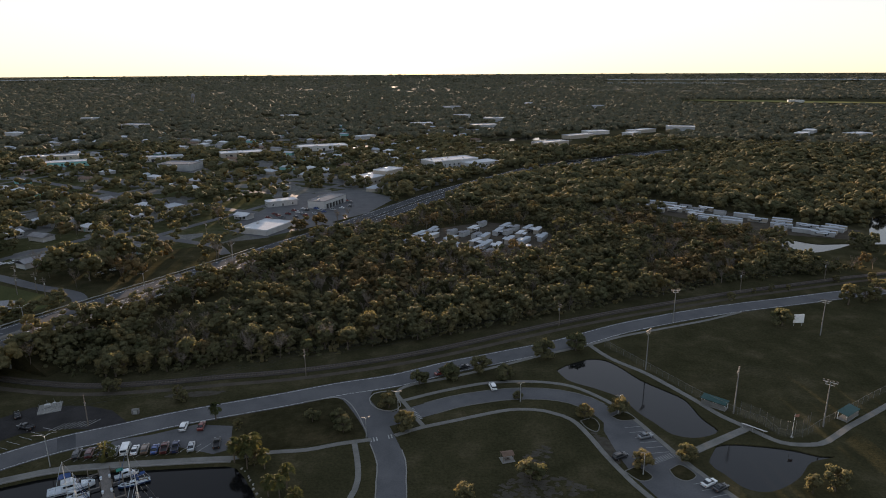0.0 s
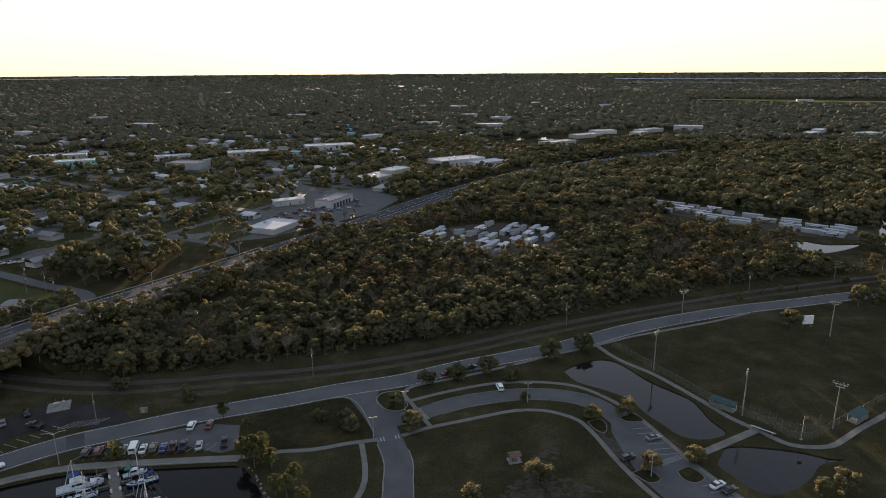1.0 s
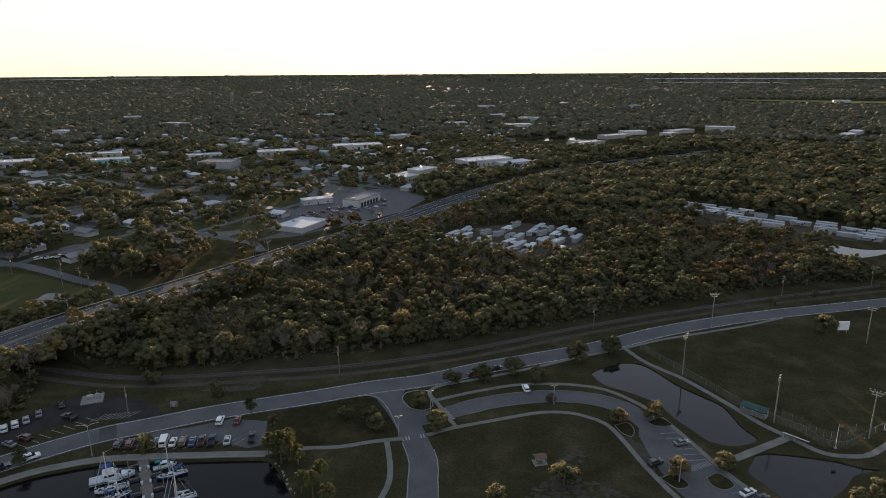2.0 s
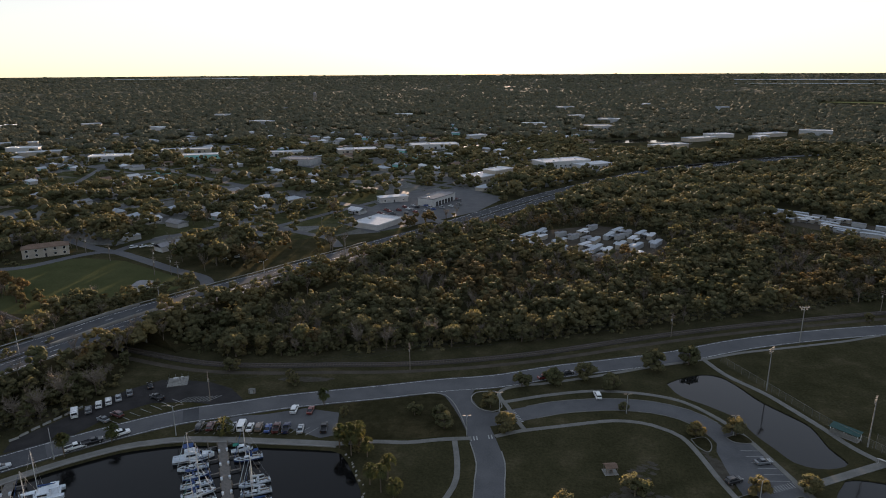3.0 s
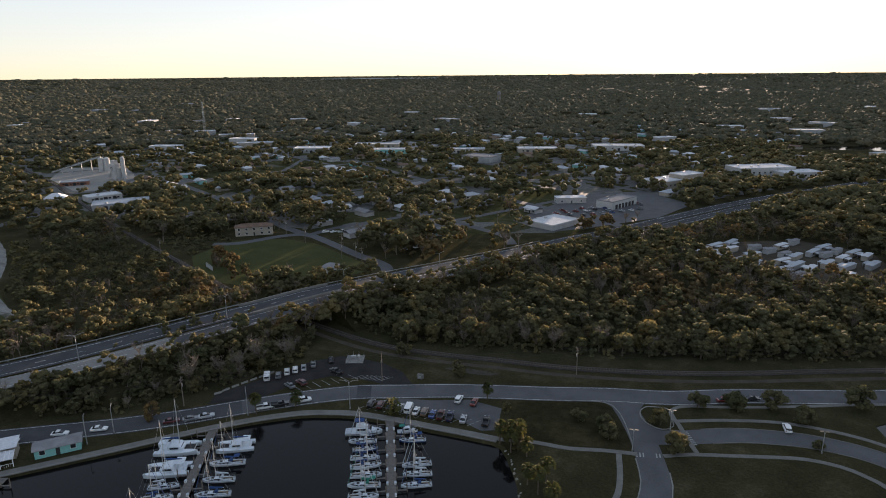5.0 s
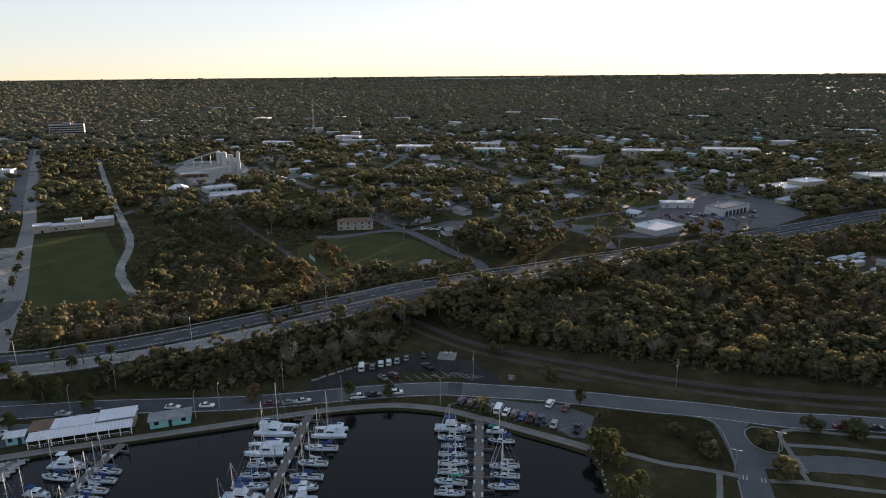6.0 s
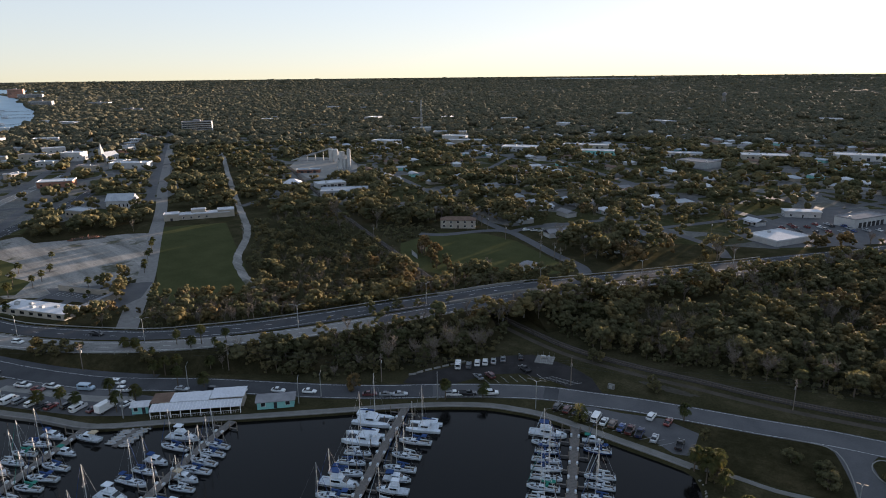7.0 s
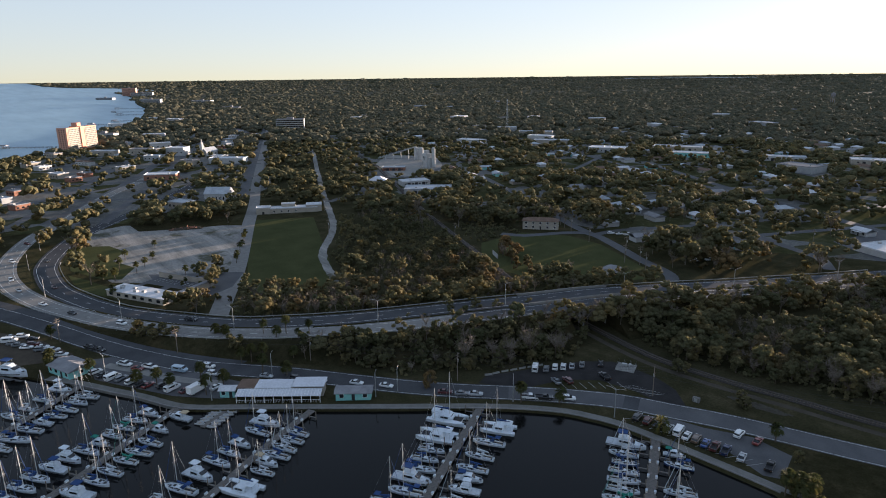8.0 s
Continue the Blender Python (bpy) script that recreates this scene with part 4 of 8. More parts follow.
def twig_tris(seed, h):
    """A leafless crown as thin triangles, for trees deep in the woods."""
    g = np.random.default_rng(seed)
    out = []

    def blade(p, q, w):
        d = q - p
        for _ in range(2):
            s = np.cross(d, g.normal(0, 1, 3))
            s = s / (np.linalg.norm(s) + 1e-9) * w
            out.append(np.stack([p - s, p + s, q]))
    top = np.array([g.uniform(-.4, .4), g.uniform(-.4, .4), h * .5])
    blade(np.array([0, 0, -.5]), top * 1.2, .22)
    for _ in range(9):
        a = g.uniform(0, 6.283)
        st = top * g.uniform(.5, 1)
        en = st + np.array([math.cos(a) * h * .24, math.sin(a) * h * .24, h * g.uniform(.25, .5)])
        blade(st, en, .1)
        for _ in range(9):
            p = st + (en - st) * g.uniform(.25, 1)
            blade(p, p + np.array([g.normal(0, .9), g.normal(0, .9), g.uniform(.3, 1.6)]) * h / 10, .065)
    return np.array(out)


def tree(kind, seed, r, h, leaf):
    """A broad-leaved tree: tapered trunk, limbs into each lobe, and a leafy crown."""
    def build():
        ob = thing("tree", "", "tree")
        t, c, lr = crown(seed, r, h, 26, 560, 0.20 + 0.025 * r, low=0.06)
        g = np.random.default_rng(seed)
        fork = h * 0.32
        lean = (float(g.uniform(-.2, .2)), float(g.uniform(-.2, .2)), fork)
        geo = [rod((0, 0, -0.3), lean, 0.035 * h, 0.024 * h, 8)]
        geo += [rod(lean, tuple(float(v) for v in p), 0.014 * h, 0.005 * h, 5) for p in c]
        part("trunk", merge(*geo), BARK, ob)
        cr = new("crown", tri_mesh("crown", t, leaf))
        cr.parent = ob
        return ob
    return build


def palm(seed, h, n_frond=26, reach=2.1):
    """A cabbage palm: slim trunk, round head of drooping fan fronds."""
    def build():
        g = np.random.default_rng(seed)
        ob = thing("palm_tree", "", "palm")
        bend = (float(g.uniform(-.3, .3)), float(g.uniform(-.3, .3)))
        pts = [(bend[0] * (k / 5) ** 2, bend[1] * (k / 5) ** 2, -0.2 + h * k / 5) for k in range(6)]
        part("trunk", merge(*[rod(a, b, 0.19 - 0.012 * k, 0.18 - 0.012 * k, 7) for k, (a, b) in enumerate(zip(pts, pts[1:]))]), BARK, ob)
        tris = []
        for k in range(n_frond):
            a, up = g.uniform(0, 6.283), g.uniform(-0.85, 1.35)
            d = np.array([math.cos(a) * math.cos(up), math.sin(a) * math.cos(up), math.sin(up)])
            side = np.array([-math.sin(a), math.cos(a), 0])
            base = np.array([bend[0], bend[1], h - 0.2])
            mid = base + d * reach * 0.55
            tip = base + d * reach - np.array([0, 0, reach * 0.38])
            for s in np.linspace(-0.75, 0.75, 5):
                e = mid + side * s * reach * 0.42 + (tip - mid) * (1 - 0.35 * abs(s)) + g.normal(0, 0.06, 3)
                w = side * 0.19 + np.array([0, 0, 0.09])
                tris += [np.stack([mid - w, mid + w, e]), ]
            tris.append(np.stack([base - side * 0.05, base + side * 0.05, mid + side * 0.22]))
            tris.append(np.stack([base - side * 0.05, mid + side * 0.22, mid - side * 0.22]))
        fr = new("fronds", tri_mesh("fronds", np.array(tris), LEAF_PALM))
        fr.parent = ob
        return ob
    return build


def bare_tree(seed, h):
    def build():
        ob = thing("bare_tree", "", "tree")
        a, b = bare_crown(seed, h, 14, 16)
        part("trunk", a, BARK, ob)
        part("twig_crown", b, TWIG, ob)
        return ob
    return build


OAK_LABEL = "rounded live oak with dense olive-green crown"
OAKS = [("oak%d" % k, tree("oak", 40 + k, r, h, LEAF)) for k, (r, h) in enumerate(((3.6, 8.0), (4.3, 9.5), (4.9, 10.5), (3.2, 7.2), (4.0, 11.0)))]
SMALL = [("small%d" % k, tree("small", 60 + k, r, h, LEAF_GOLD if k == 2 else LEAF)) for k, (r, h) in enumerate(((3.3, 5.4), (3.6, 5.8), (3.3, 5.6)))]
GOLDS = [("gold%d" % k, tree("gold", 80 + k, r, h, LEAF_GOLD)) for k, (r, h) in enumerate(((3.2, 8.0), (3.8, 9.0)))]
PALMS = [("palm%d" % k, palm(20 + k, h * .92, 64, 2.3 + 0.15 * (k % 3))) for k, h in enumerate((5.2, 6.4, 4.4, 7.2))]
BARES = [("bare%d" % k, bare_tree(30 + k, h)) for k, h in enumerate((9.0, 11.0, 7.5))]


def plant(kinds, k, x, y, label, group="", s=1.0, z=0.0):
    key, build = kinds[k % len(kinds)]
    ob = stand(key, build, at(x, y, (x * 37 + y * 91) % 360, z), label)
    ob.scale = (s, s, s)
    return tagged(ob, group=group)


# park trees
for k, (x, y, s) in enumerate([(-17, 178, 1.0), (-11, 166, 1.05), (-8, 193, 1.0), (2, 197, 1.05), (13, 202, 1.15), (21, 196, 1.0), (36, 213, 1.4), (49, 219, 1.25), (53, 173, 1.1), (42, 171, 0.8),
                               (52, 146, 0.95), (64, 149, 0.9), (22, 141, 1.15), (-29, 164, 0.9), (-39, 170, 0.8), (-31, 169, 0.8), (137, 242, 1.4), (23.4, 182.6, 0.5)]):
    plant(SMALL, k % 2, x, y, "small rounded street tree on mown park grass", "park trees", s)
for k, (x, y, s) in enumerate([(178, 265, 1), (187, 268, 1.1), (194, 271, 1), (203, 277, 1.1), (212, 280, 1.0), (-59.5, 165.5, 0.38), (-54.5, 151, 0.62), (-50, 148, 0.5), (90, 135, 0.7), (96, 136, 0.8), (5, 132, 0.6), (-82, 182, 0.62), (-84, 183.5, 0.5), (-109, 189, 0.66), (-107, 190, 0.5), (129, 271, 0.45), (144, 281, 0.38), (153, 283, 0.38), (162, 285, 0.38), (191, 296, 0.45), (209, 297, 0.5)]):
    plant(OAKS, k + 2, x, y, OAK_LABEL, "", s)
for k, (x, y) in enumerate([(-68, 171), (-128, 133.5), (-120, 142), (-207, 84), (-212, 78), (-210, 81), (-200, 67), (-205, 61.5), (-255, 25), (-233, 34), (-218, 44.5), (-210, 49), (-207, 52),
                            (-196, 60), (-192, 86), (-198, 80), (-281, 29), (-237, 78), (-235, 81), (-232, 80), (-250, 24), (-55.8, 149.5), (-53.1, 152.8), (-50.2, 149.5), (-47, 146.5), (-51.5, 146.5), (-51.9, 155), (-52.6, 149.8), (-43, 135), (-39.1, 138), (-36, 131), (-39.5, 132.5),
                            (-320, 60), (-345, 66), (-352, 62), (-362, 72), (-385, 80)]):
    plant(PALMS, k, x, y, "cabbage palm with a round head of fan fronds", "palms")
plant([("date_palm", palm(55, 3.6, 40, 3.3))], 0, -91, 151, "squat date palm with long arching fronds")

for x, y, kinds, s in ((-256, 251, GOLDS, 1.2), (-243, 246, GOLDS, 1.1), (-238, 238, GOLDS, 1.0), (-224, 236, GOLDS, 0.7), (-218, 238, OAKS, 0.55), (-199, 245, OAKS, 0.5), (-254, 247, GOLDS, 0.95), (-249, 242, BARES, 0.7), (-247, 250, GOLDS, 0.7), (-232, 244, OAKS, 0.62), (-228, 232, GOLDS, 0.6), (-206, 249, BARES, 0.6), (-208, 243, OAKS, 0.5)):
    plant(kinds, 1, x, y, "ornamental tree at the edge of the corner lawn", "", s)

plant(GOLDS, 0, -154, 118, "tree with golden evening leaves beside the boulevard", "", 0.8)
for k, (x, y) in enumerate([(-392, 153), (-380, 147), (-368, 141), (-356, 135), (-345, 129), (-336, 125), (-470, 74), (-452, 70), (-440, 66), (-430, 68), (-418, 62), (-404, 56), (-398, 58), (-360, 84), (-376, 92), (-352, 78), (-400, 100), (-330, 96)]):
    plant(PALMS, k, x, y, "cabbage palm at the edge of the sandy lot", "palms", 0.85)

# woods: what grows where
ROAD_LINES = [(BLVD, 9), (HW_FAR, 8.5), (HW_NEAR[HW_NEAR[:, 0] < -160], 10), (HW_NEAR[HW_NEAR[:, 0] >= -165], 6.6), (RAIL, 6.5)] + [(l, w / 2 + 2.5) for l, w, _ in STREET.values()]
OPEN = [GREEN, SANDY, LAWN_W, LOT_DEAL, LOT_PLANT, LAGOON, RIVER, FAR_POND, LAKE, [(30, 880), (60, 990), (100, 1020), (160, 1022), (210, 975), (215, 870), (120, 850)], [(-72, 408), (-36, 475), (-10, 520), (8, 548), (20, 540), (6, 500), (-6, 470), (-38, 412)], [(80, 655), (110, 694), (200, 760), (300, 820), (320, 790), (225, 735), (140, 675)], [(-206, 262), (-172, 272), (-164, 262), (-170, 244), (-196, 236)], PARK_TRAILERS_A, PARK_TRAILERS_B, [(205, 366), (212, 394), (268, 402), (272, 372), (240, 362)], [(188, 322), (197, 354), (210, 351), (228, 359), (248, 345), (232, 318)], [(236, 332), (258, 370), (330, 374), (345, 338)], [(134, 432), (158, 452), (194, 412), (219, 390), (204, 376), (160, 404)], [(700, 1950), (780, 2200), (1420, 2110), (1650, 1900), (1250, 1720), (1000, 1800)]]
BUILT = []        # (x, y, radius) of every building, filled below before the woods grow


# ---- buildings ----
def roof_geo(kind, w, d, h, rise, eave=0.5):
    """A roof over a w x d plan whose walls are h high; the ridge runs along x."""
    x, y = w / 2 + eave, d / 2 + eave
    if kind == "flat":
        return merge(box(-w / 2 - .15, -d / 2 - .15, h, w / 2 + .15, d / 2 + .15, h + 0.25), box(-w / 2 - .15, -d / 2 - .15, h + .25, w / 2 + .15, -d / 2 + .1, h + 0.7),
                     box(-w / 2 - .15, d / 2 - .1, h + .25, w / 2 + .15, d / 2 + .15, h + 0.7), box(-w / 2 - .15, -d / 2 + .1, h + .25, -w / 2 + .1, d / 2 - .1, h + 0.7),
                     box(w / 2 - .1, -d / 2 + .1, h + .25, w / 2 + .15, d / 2 - .1, h + 0.7))
    if kind == "low":
        return slab([(-x, -y), (x, -y), (x, y), (-x, y)], h, h + 0.3)
    cut = 0 if kind == "gable" else min(x * 0.75, y)
    t = 0.18
    v = [(-x, -y, h), (x, -y, h), (x, y, h), (-x, y, h), (-x + cut, 0, h + rise), (x - cut, 0, h + rise)]
    v += [(a, b, c + t) for a, b, c in v]
    f = [(0, 1, 5, 4), (2, 3, 4, 5), (6, 10, 11, 7), (8, 11, 10, 9), (0, 6, 7, 1), (2, 8, 9, 3), (1, 7, 8, 2), (3, 9, 6, 0)]
    f += [(1, 2, 5), (3, 0, 4), (7, 11, 8), (9, 10, 6)]
    return v, f


def gable_walls(w, d, h, rise, kind):
    v, f = box(-w / 2, -d / 2, -0.3, w / 2, d / 2, h)
    if kind == "gable":
        g1 = ([(-w / 2, -d / 2, h), (-w / 2, d / 2, h), (-w / 2, 0, h + rise * 0.94), (-w / 2 + .2, -d / 2, h), (-w / 2 + .2, d / 2, h), (-w / 2 + .2, 0, h + rise * 0.94)],
              [(0, 2, 1), (3, 4, 5), (0, 3, 5, 2), (1, 2, 5, 4)])
        g2 = ([(-x, y, z) for x, y, z in g1[0]], g1[1])
        return merge((v, f), g1, g2)
    return v, f


def window(x, y, z, w, h, parent, facing="y", mat=None):
    """A window a little proud of the wall: frame and pane."""
    s = -1 if y < 0 or x < 0 else 1
    if facing == "y":
        fr, pa = box(x - w / 2 - .08, y, z - .08, x + w / 2 + .08, y + s * .05, z + h + .08), box(x - w / 2, y + s * .05, z, x + w / 2, y + s * .075, z + h)
    else:
        fr, pa = box(x, y - w / 2 - .08, z - .08, x + s * .05, y + w / 2 + .08, z + h + .08), box(x + s * .05, y - w / 2, z, x + s * .075, y + w / 2, z + h)
    ob = part("window", fr, mat or TRIM, parent)
    part("pane", pa, GLASS, ob)


def pane(x, y, z, w, h, parent, facing="y"):
    """A small far-off window: one dark pane."""
    s = -1 if y < 0 or x < 0 else 1
    geo = box(x - w / 2, y, z, x + w / 2, y + s * .06, z + h) if facing == "y" else box(x, y - w / 2, z, x + s * .06, y + w / 2, z + h)
    part("window", geo, GLASS, parent)


def house(w, d, h, kind, wall, roof, rise=1.6, wins=3, storeys=1, doors=1, porch=False, name="house", cat="house", fine=True):
    def build():
        ob = thing(name, "", cat)
        part("wall", gable_walls(w, d, h, rise, kind), wall, ob)
        part("roof", roof_geo(kind, w, d, h, rise), roof, ob)
        for st in range(storeys):
            z = 1.0 + st * (h / storeys)
            for side in (-1, 1):
                for k in range(wins):
                    x = (k + 0.5) / wins * w - w / 2
                    if st == 0 and doors and side == -1 and k == wins // 2:
                        continue
                    if fine:
                        window(x, side * d / 2, z, min(1.3, w / wins * 0.5), 1.25, ob)
                    elif k % 2 == 0 and side == -1:
                        pane(x, side * d / 2, z, 1.6, 1.25, ob)
            if fine:
                window(w / 2, 0.0, z, 1.3, 1.2, ob, "x")
                window(-w / 2, -0.01, z, 1.3, 1.2, ob, "x")
        if doors:
            dx = (wins // 2 + 0.5) / wins * w - w / 2
            part("door", box(dx - 0.5, -d / 2 - 0.06, 0.05, dx + 0.5, -d / 2 + 0.02, 2.1), DARK if wall != WALL_W else WALL_TEAL, ob)
        if porch:
            part("porch_roof", slab([(-w * .3, -d / 2 - 2.2), (w * .3, -d / 2 - 2.2), (w * .3, -d / 2 - .3), (-w * .3, -d / 2 - .3)], h - .35, h - .2), roof, ob)
        return ob
    return build


def build_at(key, builder, x, y, deg, label, radius=9.0, group=""):
    BUILT.append((x, y, radius))
    return tagged(stand(key, builder, at(x, y, deg, float(lift(math.hypot(x, y)))), label), group=group)


def facing(p0, p1):
    return math.degrees(math.atan2(p1[1] - p0[1], p1[0] - p0[0]))


# marina pavilion: white metal roofs over an open terrace
def pavilion():
    ob = thing("marina_pavilion", "", "pavilion")
    part("wall", box(-12, -2.2, -.2, 12.5, 3.2, 3.0), WALL_CREAM, ob)
    part("roof", merge(slab([(-9, -2.6), (2.5, -2.6), (2.5, 3.4), (-9, 3.4)], 3.1, 3.3), slab([(2.8, -2.6), (13, -2.6), (13, 4), (2.8, 4)], 3.5, 3.7)), ROOF_BRIGHT, ob, "white standing-seam metal roof")
    rings = [[(x, -6.4, 2.3), (x, -2.6, 2.95), (x, -2.6, 3.05), (x, -6.4, 2.4)] for x in (-14, 12.5)]
    part("terrace_roof", loft(rings), ROOF_BRIGHT, ob, "sloping translucent terrace roof")
    for k in range(27):
        x = -14 + k * 26.5 / 26
        part("roof_rib", loft([[(x - .05, -6.4, 2.4), (x + .05, -6.4, 2.4), (x + .05, -6.4, 2.5), (x - .05, -6.4, 2.5)], [(x - .05, -2.6, 3.05), (x + .05, -2.6, 3.05), (x + .05, -2.6, 3.15), (x - .05, -2.6, 3.15)]]), TRIM, ob)
    for k in range(10):
        x = -13.8 + k * 2.9
        part("post", box(x - .09, -6.3, 0, x + .09, -6.12, 2.32), TRIM, ob)
    part("railing", merge(box(-13.8, -6.25, .95, 12.3, -6.18, 1.03), *[box(-13.8 + k * .5, -6.23, .1, -13.76 + k * .5, -6.2, .95) for k in range(53)]), TRIM, ob)
    part("dark_annex", merge(box(-14.5, -1.5, -.2, -12.1, 4, 2.8), slab([(-15, -2), (-9.2, -2), (-9.2, 4.4), (-15, 4.4)], 2.85, 3.05)), ROOF_BROWN, ob, "brown-roofed annex")
    return ob


DEG_M = facing((-184.9, 65.2), (-165, 90))
c, s = math.cos(radians(DEG_M)), math.sin(radians(DEG_M))
mx, my = -177.5, 77.5
build_at("pavilion", pavilion, mx - s * 4.0, my + c * 4.0, DEG_M, "open marina pavilion with white metal roofs on posts", 16)
build_at("teal_office", house(11.0, 4.8, 2.4, "gable", WALL_TEAL, ROOF_GREY, 0.7, 3, name="marina_office", cat="building"), -164.4, 95.8, facing((-165.7, 90.4), (-159.2, 98.8)), "turquoise marina office with a grey shingle roof", 8)
build_at("teal_west", house(12.5, 8.4, 2.6, "gable", WALL_TEAL, ROOF_GREY, 1.1, 4, name="marina_shed", cat="building"), -243.4, 29.6, facing((-248.5, 27.5), (-238, 31.5)), "turquoise marina building with a grey shingle roof", 9)
build_at("kiosk", house(4.6, 3.2, 2.4, "gable", WALL_TEAL, ROOF_W, 0.7, 2, name="kiosk", cat="kiosk"), -191.0, 65.5, DEG_M, "small turquoise kiosk with a white roof", 4)

# white house by the highway, houses at the corner lawn
build_at("white_cottage", house(9, 6.5, 3.0, "hip", WALL_W, ROOF_GREY, 1.8, 3), -191, 263, 10, "white cottage with a grey hip roof", 7)
build_at("apartment", house(23, 8, 5.4, "hip", WALL_CREAM, ROOF_BROWN, 1.8, 5, 2, name="apartment_house", cat="apartment house"), -284, 310, 40, "two-storey cream apartment house with a brown roof", 13)
part_wall = thing("boundary_wall", "tall white rendered garden wall", "wall")
part("panel", moved(box(-5, -.15, -.2, 5, .15, 2.2), -254, 241, 0, facing((-262.6, 245.4), (-245.6, 236.7))), WALL_W, part_wall)
part("cap", moved(box(-5, -.22, 2.2, 5, .22, 2.35), -254, 241, 0, facing((-262.6, 245.4), (-245.6, 236.7))), CONCRETE, part_wall)


# school-like block at the end of the green field
def school():
    ob = thing("school_building", "", "building")
    part("wall", merge(box(-26, -5, -.3, 26, 6, 4.2), box(-28, -6.5, -.3, -16, 4, 5.6), box(16, -4, -.3, 30, 7, 6.0), box(-6, 2, 4.2, 6, 7, 7.0)), WALL_CREAM, ob)
    part("roof", merge(moved(roof_geo("flat", 52, 11, 4.2, 0), 0, .5), moved(roof_geo("flat", 12, 10.5, 5.6, 0), -22, -1.25), moved(roof_geo("flat", 14, 11, 6.0, 0), 23, 1.5), moved(roof_geo("flat", 12, 5, 7, 0), 0, 4.5)), ROOF_W, ob)
    for k in range(4):
        window(-12.5 + k * 6.4, -5, 1.2, 1.3, 1.4, ob)
    part("door", box(-23, -6.56, 0, -21, -6.45, 2.3), DARK, ob)
    return ob


build_at("school", school, -445, 208, facing((-453.6, 186.8), (-430.2, 231.4)), "long low cream block with white flat roofs", 30).scale = (.82, .82, .82)


# low building round a courtyard
def courtyard():
    ob = thing("courtyard_building", "", "building")
    part("wall", merge(box(-18, -9, -.3, 18, 1, 3.4), box(15.8, 1, -.3, 18, 22, 3.4), box(-18, 21.7, -.3, 15.8, 22, 3.4)), WALL_CREAM, ob)
    part("roof", slab([(-18.2, -9.2), (18.2, -9.2), (18.2, 1.2), (-18.2, 1.2)], 3.4, 3.7), ROOF_W, ob, "white membrane roof with grey stains")
    part("wing_roof", slab([(15.6, 1.2), (18.2, 1.2), (18.2, 22.2), (15.6, 22.2)], 3.4, 3.65), ROOF_GREY, ob)
    part("wall_coping", slab([(-18.2, 21.6), (15.6, 21.6), (15.6, 22.2), (-18.2, 22.2)], 3.4, 3.6), CONCRETE, ob)
    part("courtyard_floor", box(-18, 1, -.1, 15.8, 21.7, .15), ASPHALT, ob)
    part("bay_stripes", merge(*[box(-15 + 2.7 * k, 15.5, .15, -14.88 + 2.7 * k, 20.5, .16) for k in range(11)]), PAINT_W, ob)
    part("planter", merge(box(-14, 8, .15, -3, 10.5, .5), box(2, 8, .15, 13, 10.5, .5)), LAWN, ob, "planted bed with low shrubs")
    for x, y in ((-12, -5), (-6, -3), (-2, -6), (2, -5), (8, -3), (-14, -3)):
        part("roof_unit", merge(box(x - .9, y - .7, 3.7, x + .9, y + .7, 4.6), box(x - .6, y - .4, 4.6, x + .6, y + .4, 4.8)), GALV, ob)
    for k in range(7):
        pane(-15 + k * 5, -9, 1.0, 2.2, 1.6, ob)
    return ob


for k, (x, y) in enumerate([(-318, 92), (-324, 87), (-309, 96), (-303, 99), (-313, 89)]):
    plant(PALMS, k, x, y, "small palm in a walled courtyard", "palms", 0.55)
heap = thing("rubble_heap", "long heap of rusty steel and broken timber on the sandy lot", "rubble")
RUB = np.random.default_rng(14)
for k in range(26):
    f = RUB.uniform(-1, 1)
    cx, cy, cz = -438 + 3.4 * f + RUB.normal(0, 1.2), 130 + 9 * f + RUB.normal(0, .6), RUB.uniform(.3, 2.2) * (1 - .5 * abs(f))
    a, up, ln = RUB.uniform(0, 6.28), RUB.uniform(-.25, .35), RUB.uniform(2.0, 4.5)
    dx, dy, dz = ln / 2 * math.cos(a), ln / 2 * math.sin(a), ln / 2 * up
    part("beam", rod((cx - dx, cy - dy, max(.1, cz - dz)), (cx + dx, cy + dy, max(.15, cz + dz)), .22, .18, 4), WALL_BRICK, heap)
part("mound", loft([[(-438 + 3.4 * f * 1.02 + 2.6 * math.cos(t) * w, 130 + 9 * f + 1.2 * math.sin(t) * w, max(-.1, 1.5 * w * math.sin(t))) for t in np.linspace(0, 3.1416, 7).tolist()] for f, w in ((-1.1, .2), (-.7, .8), (-.2, 1.0), (.3, .75), (.8, .9), (1.1, .2))]), DIRT, heap)
build_at("courtyard", courtyard, -312, 74, 27, "low cream commercial building with a white roof round a courtyard", 26).scale = (1, 1, .82)


